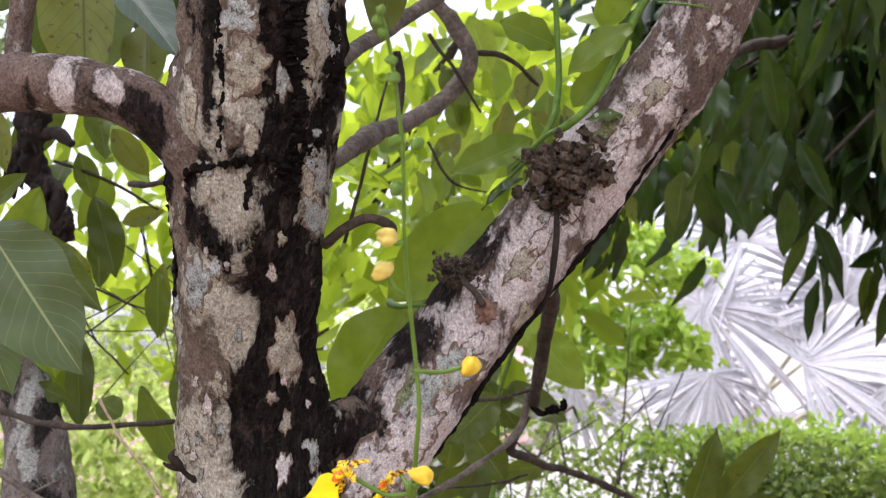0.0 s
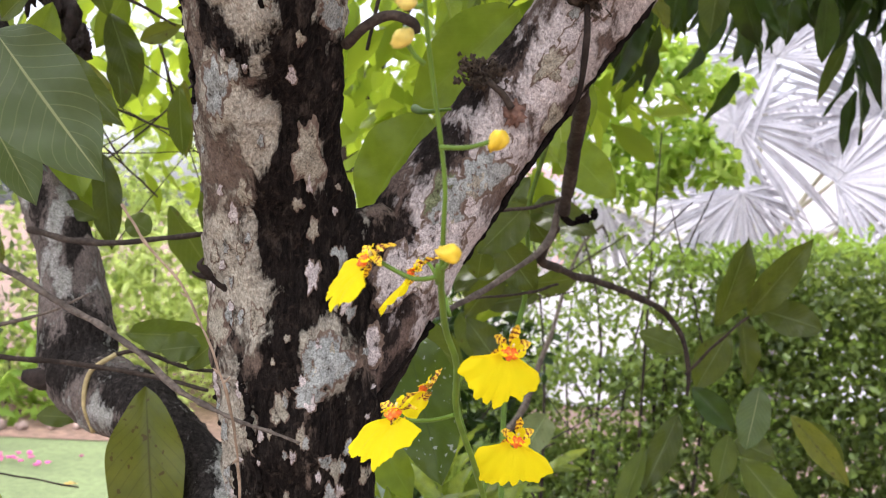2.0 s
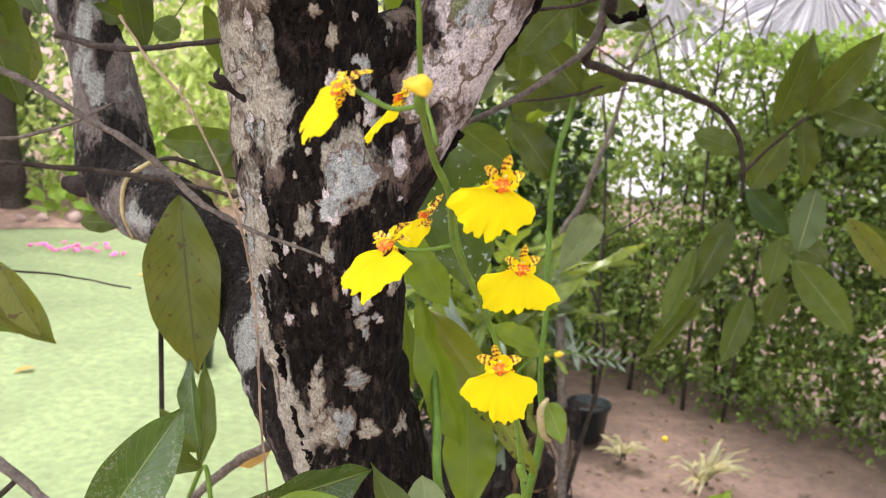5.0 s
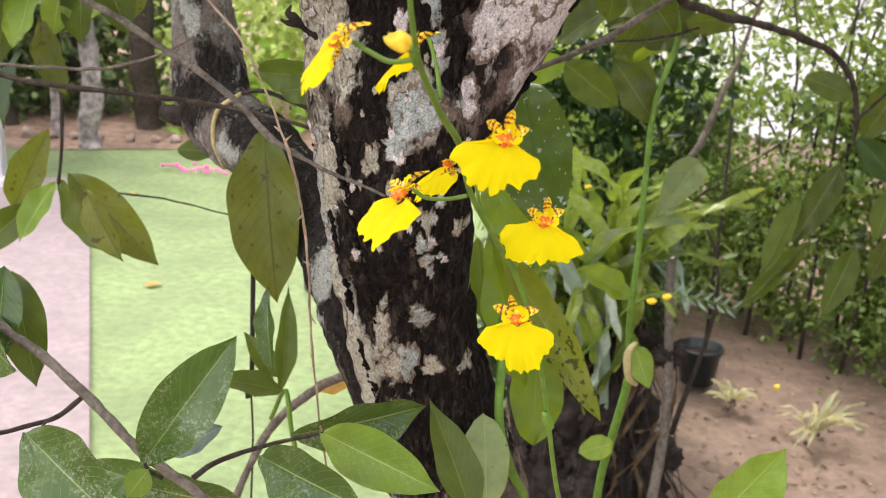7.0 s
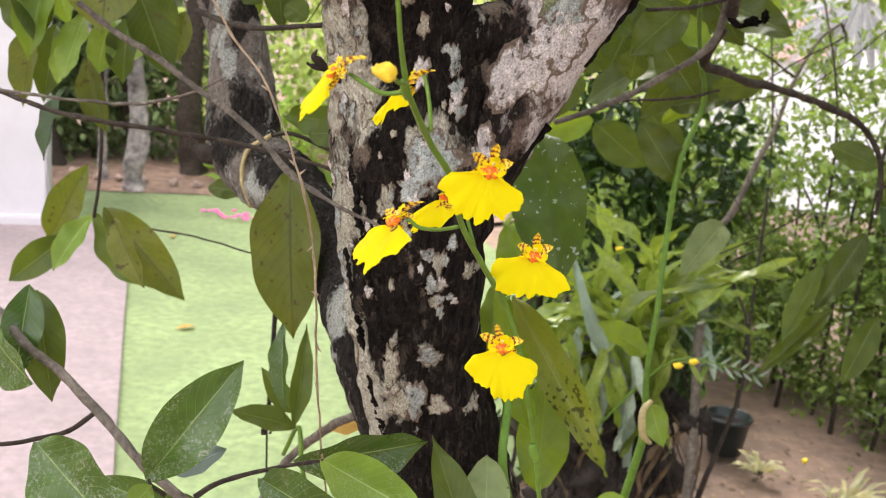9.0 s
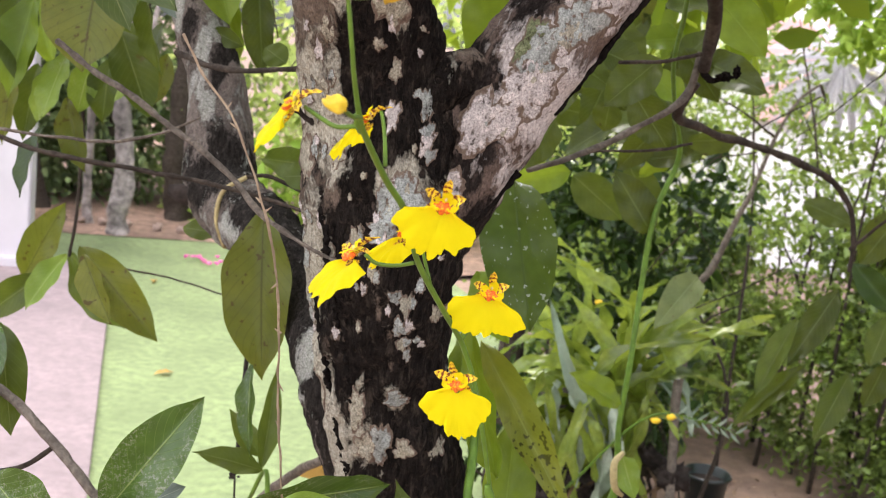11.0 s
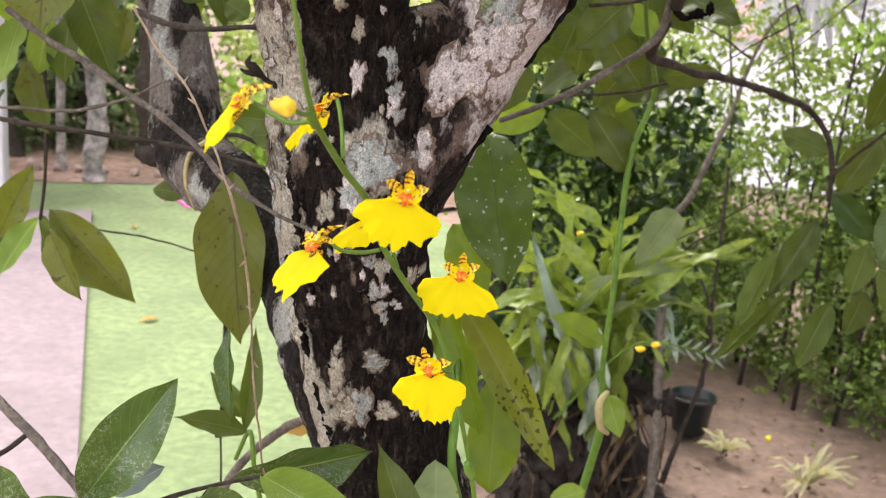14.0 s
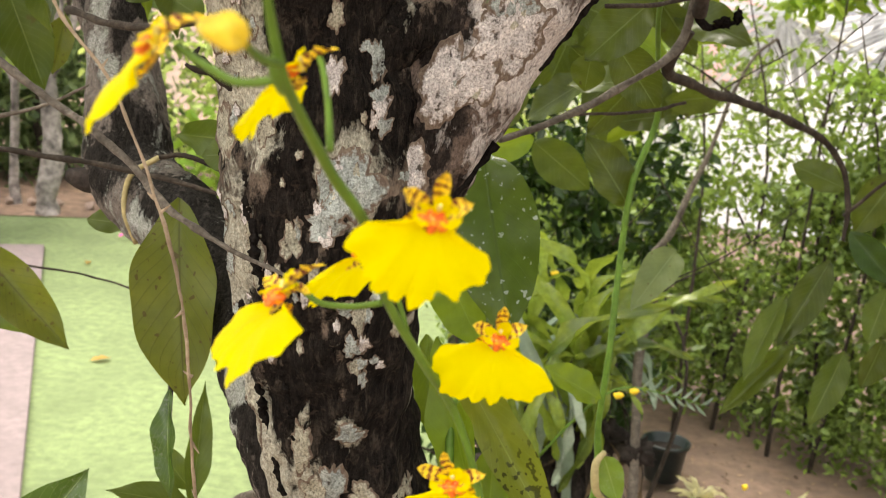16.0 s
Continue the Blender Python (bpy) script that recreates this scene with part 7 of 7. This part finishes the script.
# ---- house beyond ----
house = empty("white_house", (2.6, 10.2, 0.0), "white garden house with pink side wall behind the palm", "house")
box("wall", (5.2, 0.25, 3.0), WHITE_PAINT, house, Matrix.Translation((-0.7, 0, 1.48)))
box("side_wall", (0.55, 0.3, 0.9), PINK_PAINT, house, Matrix.Translation((-1.75, -0.05, 1.75)))
box("window", (0.8, 0.06, 0.9), GREY_PAINT, house, Matrix.Translation((0.4, -0.15, 1.3)))
porch = empty("porch_column", Vector((-4.06, 5.73, 0.0)), "white painted porch column beside the path", "column")
box("shaft", (0.30, 0.30, 2.6), PORCH_PAINT, porch, Matrix.Translation((0.08, 0.1, 1.3)) @ Matrix.Rotation(0.5, 4, "Z"))
box("panel", (0.06, 0.5, 2.5), GREY_PAINT, porch, Matrix.Translation((-0.14, 0.1, 1.25)) @ Matrix.Rotation(0.5, 4, "Z"))
box("plinth", (0.40, 0.40, 0.10), PORCH_PAINT, porch, Matrix.Translation((0.08, 0.1, 0.03)) @ Matrix.Rotation(0.5, 4, "Z"))
box("wall", (2.4, 0.2, 2.6), PORCH_PAINT, porch, Matrix.Translation((-1.35, 0.25, 1.29)) @ Matrix.Rotation(0.15, 4, "Z"))

# ---- woodland and bushes ----


def blob_places(r, centre, size, n):
    p = r.normal(size=(n, 3))
    p /= np.linalg.norm(p, axis=1)[:, None]
    p *= (r.uniform(0.25, 1, n) ** 0.45)[:, None]
    lump = 1 + 0.25 * np.sin(p[:, 0] * 5 + centre[0] * 3) * np.sin(p[:, 2] * 6 + centre[1])
    return p * np.array(size) * lump[:, None] + np.array(centre)


def bush(name, centres, size, n, leaf_size, mat, label, category, seed, stems=1):
    r = np.random.RandomState(seed)
    pts = np.vstack([blob_places(r, c, size, n) for c in centres])
    pts = pts[pts[:, 2] > 0.02]
    mid = np.array(centres).mean(axis=0)
    holder = empty(name, (mid[0], mid[1], 0.0), label, category)
    leaf_cloud("foliage", pts - np.array([mid[0], mid[1], 0]), r.uniform(0.6, 1.3, len(pts)) * leaf_size, mat, "", "", seed + 1, 0.5, 0.3, "", holder)
    rr = random.Random(seed)
    for c in centres:
        for _ in range(stems):
            x, y = c[0] - mid[0] + rr.uniform(-0.2, 0.2), c[1] - mid[1] + rr.uniform(-0.2, 0.2)
            tube("stem", [((x, y, -0.05), 0.010), ((x + rr.uniform(-0.1, 0.1), y, c[2] * 0.5), 0.006), ((x + rr.uniform(-0.2, 0.2), y + rr.uniform(-0.2, 0.2), c[2] * 0.85), 0.0025)], BROWN_TWIG, holder, 10, 6, 0.2, 8)
    return holder


bush("light_bush", [(-3.5, 8.5, 0.7), (-3.3, 9.2, 1.9), (-2.5, 9.4, 2.6), (-2.1, 8.6, 0.9), (-1.2, 9.0, 0.8), (-2.9, 9.2, 1.2), (-1.7, 9.6, 2.0), (-0.6, 9.2, 1.4), (-0.3, 10.0, 2.4), (-3.3, 10.2, 0.5), (-2.3, 10.4, 0.5), (-1.4, 10.4, 0.5), (-2.7, 10.3, 1.1), (-3.0, 8.9, 0.4), (-1.8, 9.3, 0.4)], (0.85, 0.6, 0.95), 900, 0.10, BUSH_LEAF, "light green leafy bush at the edge of the lawn", "bush", 21)
bush("light_shrub", [(0.622, 4.583, 2.257), (0.879, 4.598, 2.055), (1.008, 4.606, 1.942), (0.721, 4.611, 1.850), (1.027, 4.779, 2.300), (0.563, 4.599, 2.034), (0.80, 4.70, 2.40)], (0.20, 0.2, 0.10), 210, 0.075, LIME_LEAF, "bright lime green shrub rising behind the hedge", "bush", 25)
bush("airy_shrub", [(0.670, 6.976, 1.982), (1.022, 6.423, 1.401), (0.432, 6.842, 1.545), (0.132, 6.288, 1.710)], (0.45, 0.3, 0.36), 230, 0.07, HEDGE_LEAF, "airy light green shrub before the white house", "bush", 26)
bush("undergrowth", [(-0.35, 4.7, 0.35), (0.05, 4.5, 0.4), (-0.1, 4.3, 0.75), (0.1, 5.2, 0.8), (-0.5, 5.3, 0.7)], (0.33, 0.3, 0.42), 800, 0.06, HEDGE_LEAF, "dark green undergrowth behind the stump", "bush", 27)
# added near-black leaves, standing in for the shaded gaps behind the straps
bush("dark_backdrop", [(-0.25, 3.55, 0.4), (0.0, 3.6, 0.5), (-0.15, 3.6, 1.0), (0.05, 3.7, 1.15), (-0.35, 3.8, 1.3)], (0.26, 0.18, 0.34), 620, 0.055, MANGO_MASS, "near-black leaf mass added for the shade behind the orchid clump", "bush", 28)
wood_line = [Vector((-5.31, 6.76, 0.0)), Vector((-4.77, 7.22, 0.0)), Vector((-4.23, 7.76, 0.0))]
bush("woodland", [(p.x * a, p.y * a, z) for p in wood_line for a, z in ((1.15, 0.45), (1.18, 1.2), (1.26, 2.2), (1.34, 3.2))] + [((p.x + q.x) * 0.575, (p.y + q.y) * 0.575, 0.6) for p, q in zip(wood_line, wood_line[1:])], (1.2, 0.7, 1.0), 2100, 0.10, WOOD_LEAF, "dark dense woodland edge behind the lawn", "trees", 31)
for k, (p, h, w) in enumerate((((-3.98, 7.12, 0.0), 3.4, 0.070), ((-4.36, 7.33, 0.0), 3.2, 0.035), ((-3.94, 8.01, 0.0), 4.0, 0.10), ((-4.96, 7.63, 0.0), 3.6, 0.05), ((-4.66, 8.28, 0.0), 3.6, 0.04))):
    far = empty("far_tree", p, "pale leaning tree trunk at the woodland edge" if k < 2 else "brown tree trunk in the shade of the woodland", "tree", "trees at the woodland edge")
    rt_ = random.Random(500 + k)
    line = [((0.03, 0, -0.05), w * 1.5), ((0.02, 0, 0.10), w * 1.1)]
    for q in range(1, 8):
        line.append(((rt_.uniform(-0.05, 0.05) + (0.04 - 0.05 * k) * q / 3, rt_.uniform(-0.04, 0.04), h * q / 7), w * (1.0 - 0.07 * q) * rt_.uniform(0.85, 1.15)))
    tube("trunk", line, FAR_BARK if k < 2 else BROWN_TWIG, far, 60, 16, 0.45, 9)
    for q in range(2):
        z0 = h * (0.28 + 0.2 * q)
        sd = (-1) ** (q + k)
        tube("branch", [((0, 0, z0), w * 0.5), ((0.14 * sd, 0.05, z0 + 0.25), w * 0.4), ((0.22 * sd, 0.05, z0 + 0.7), w * 0.25), ((0.40 * sd, 0.1, z0 + 1.3), w * 0.12)], FAR_BARK if k < 2 else BROWN_TWIG, far, 24, 10, 0.3, 12)
    leaf_cloud("crown", blob_places(np.random.RandomState(90 + k), (0.2 - 0.2 * k, 0.1, h + 0.3), (0.9, 0.8, 0.7), 900), np.random.RandomState(k).uniform(0.07, 0.13, 900), WOOD_LEAF, "", "", 70 + k, 0.5, 0.3, "", far)
pinks = empty("pink_flowers", Vector((-2.83, 6.60, 0.0)), "low patch of magenta flowers on the lawn", "flowers")
for k in range(34):
    lumps("bloom", Vector((rk.gauss(0, 0.15), rk.gauss(0, 0.08), rk.uniform(0.02, 0.05))), 0.016, PINK_PETAL, pinks, 2, 300 + k, (0.8, 0.8, 0.4), "", (0.4, 0.8), 1.2).scale = (1.2, 1.0, 0.6)
for k in range(12):
    p = Vector((-2.75 - 0.18 * k + rk.uniform(-0.05, 0.05), 7.72 - 0.05 * k, 0.03))
    st = lumps("edging_stone", p, rk.uniform(0.035, 0.06), STONE, None, 1, 400 + k, (0.1, 0.1, 0.1), "", (0.6, 0.9))
    tagged(st, "rounded reddish edging stone beside the lawn", "stone", "edging stones")
for k in range(13):
    q = Vector((rk.uniform(-3.2, -0.8), rk.uniform(2.4, 6.5), 0.012))
    fl = leaf(None, "broad", DEAD_LEAF, q, q + Vector((rk.uniform(-0.08, 0.08), rk.uniform(-0.08, 0.08), 0.004)), 0.04, 0, Vector((0, 0, 1)), name="fallen_leaf")
    tagged(fl, "yellow-brown fallen leaf lying on the grass", "leaf", "fallen leaves")

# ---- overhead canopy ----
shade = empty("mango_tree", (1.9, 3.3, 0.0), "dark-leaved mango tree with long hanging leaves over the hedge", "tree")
sha = Vector(shade.location)
tube("trunk", [((1.2, 0.3, -0.05), 0.16), ((1.2, 0.3, 1.2), 0.13), ((1.0, 0.1, 2.4), 0.11), ((0.4, -0.3, 3.2), 0.07), ((-0.3, -0.6, 3.4), 0.04)], BROWN_TWIG, shade, 40, 14, 0.15, 9)
rm = random.Random(17)
ends = []
for k in range(26):
    x, y, z = rm.uniform(0.52, 1.35), rm.uniform(1.9, 2.7), rm.uniform(2.0, 2.8)
    ends.append(Vector((x, y, z)))
    o = Vector((0.4, -0.3, 3.2)) + sha
    m_ = o.lerp(Vector((x, y, z)), 0.5) + Vector((0, 0, 0.2))
    tube("branch", [(tuple(o - sha), 0.02), (tuple(m_ - sha), 0.012), (tuple(Vector((x, y, z)) - sha), 0.004)], BROWN_TWIG, shade, 14, 6)
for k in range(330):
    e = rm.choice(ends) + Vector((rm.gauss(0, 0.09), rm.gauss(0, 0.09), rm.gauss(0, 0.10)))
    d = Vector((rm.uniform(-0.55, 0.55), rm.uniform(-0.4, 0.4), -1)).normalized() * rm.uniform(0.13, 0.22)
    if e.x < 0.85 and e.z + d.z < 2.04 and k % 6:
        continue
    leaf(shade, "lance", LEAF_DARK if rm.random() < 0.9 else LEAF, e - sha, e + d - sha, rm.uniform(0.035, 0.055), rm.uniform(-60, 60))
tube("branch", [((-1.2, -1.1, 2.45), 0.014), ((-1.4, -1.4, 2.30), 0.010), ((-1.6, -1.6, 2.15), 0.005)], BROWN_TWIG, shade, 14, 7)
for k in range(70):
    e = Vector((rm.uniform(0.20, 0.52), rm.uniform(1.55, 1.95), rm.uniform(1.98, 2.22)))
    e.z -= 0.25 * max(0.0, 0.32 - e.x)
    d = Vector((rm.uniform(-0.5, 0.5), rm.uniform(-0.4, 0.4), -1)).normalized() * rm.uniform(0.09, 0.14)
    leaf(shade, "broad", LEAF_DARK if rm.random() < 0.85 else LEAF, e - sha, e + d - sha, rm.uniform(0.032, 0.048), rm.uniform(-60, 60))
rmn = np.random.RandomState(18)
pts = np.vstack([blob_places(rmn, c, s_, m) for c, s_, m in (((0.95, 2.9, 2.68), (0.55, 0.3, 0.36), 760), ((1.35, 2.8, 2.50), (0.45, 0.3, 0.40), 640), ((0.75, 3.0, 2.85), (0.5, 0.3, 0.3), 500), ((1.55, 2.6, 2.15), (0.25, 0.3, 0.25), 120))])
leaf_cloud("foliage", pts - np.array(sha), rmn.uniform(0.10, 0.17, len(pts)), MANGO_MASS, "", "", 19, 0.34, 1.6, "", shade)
# added above the view, never seen: its leaves hold back light from the zenith
over = empty("unseen_shade_canopy", (0.3, 0.5, 0.0), "unseen leafy crown overhead, added to block light from above", "tree crown")
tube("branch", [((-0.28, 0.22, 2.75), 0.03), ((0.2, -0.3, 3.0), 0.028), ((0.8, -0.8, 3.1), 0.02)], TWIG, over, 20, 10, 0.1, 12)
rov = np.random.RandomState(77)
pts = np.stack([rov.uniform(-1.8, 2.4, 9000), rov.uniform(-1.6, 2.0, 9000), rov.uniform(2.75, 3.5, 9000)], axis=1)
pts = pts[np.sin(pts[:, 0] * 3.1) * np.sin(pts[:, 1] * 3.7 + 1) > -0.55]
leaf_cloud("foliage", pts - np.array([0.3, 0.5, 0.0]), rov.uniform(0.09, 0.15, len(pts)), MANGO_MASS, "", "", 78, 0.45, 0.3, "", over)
# bright canopy behind the fork
rb = np.random.RandomState(41)
back = empty("light_canopy", (0.0, 2.2, 0.0), "sunlit yellow-green leaves of a tree behind the fork", "tree")
tube("trunk", [((-0.45, 1.7, -0.05), 0.05), ((-0.45, 1.7, 1.2), 0.04), ((-0.40, 1.5, 1.9), 0.035), ((0.0, 0.8, 2.7), 0.02)], BROWN_TWIG, back, 30, 10, 0.15, 9)
pts = np.vstack([blob_places(rb, c, s, m) for c, s, m in (((0.05, 2.2, 2.05), (0.40, 0.35, 0.42), 420), ((0.28, 2.6, 2.38), (0.4, 0.4, 0.28), 240), ((-0.6, 2.6, 2.1), (0.45, 0.4, 0.45), 300), ((-0.3, 3.0, 2.3), (0.6, 0.4, 0.5), 420))])
leaf_cloud("foliage", pts - np.array([0, 2.2, 0]), rb.uniform(0.07, 0.13, len(pts)), CANOPY_LEAF, "", "", 43, 0.45, 0.8, "", back)
rt = random.Random(19)
for k in range(72):
    b = Vector((rt.uniform(-0.05, 0.27), rt.uniform(1.25, 1.8), rt.uniform(1.76, 2.12)))
    if b.x > 0.12 and b.z < 1.97:
        continue
    d = Vector((rt.uniform(-0.6, 0.6), rt.uniform(-0.3, 0.3), rt.uniform(-1.2, -0.3))).normalized() * rt.uniform(0.06, 0.10)
    leaf(back, "broad", rt.choice((LEAF_BRIGHT, LEAF_BRIGHT, LEAF_OLD, LEAF, LEAF_VINE)), b - Vector((0, 2.2, 0)), b + d - Vector((0, 2.2, 0)), rt.uniform(0.03, 0.045), rt.uniform(-50, 50))
bush("lime_plant", [(-3.26, 7.94, 0.0), (-3.04, 8.24, 0.0)], (0.45, 0.3, 0.75), 260, 0.14, HEDGE_TIP, "lime green broad-leaved plant at the edge of the lawn", "bush", 51)
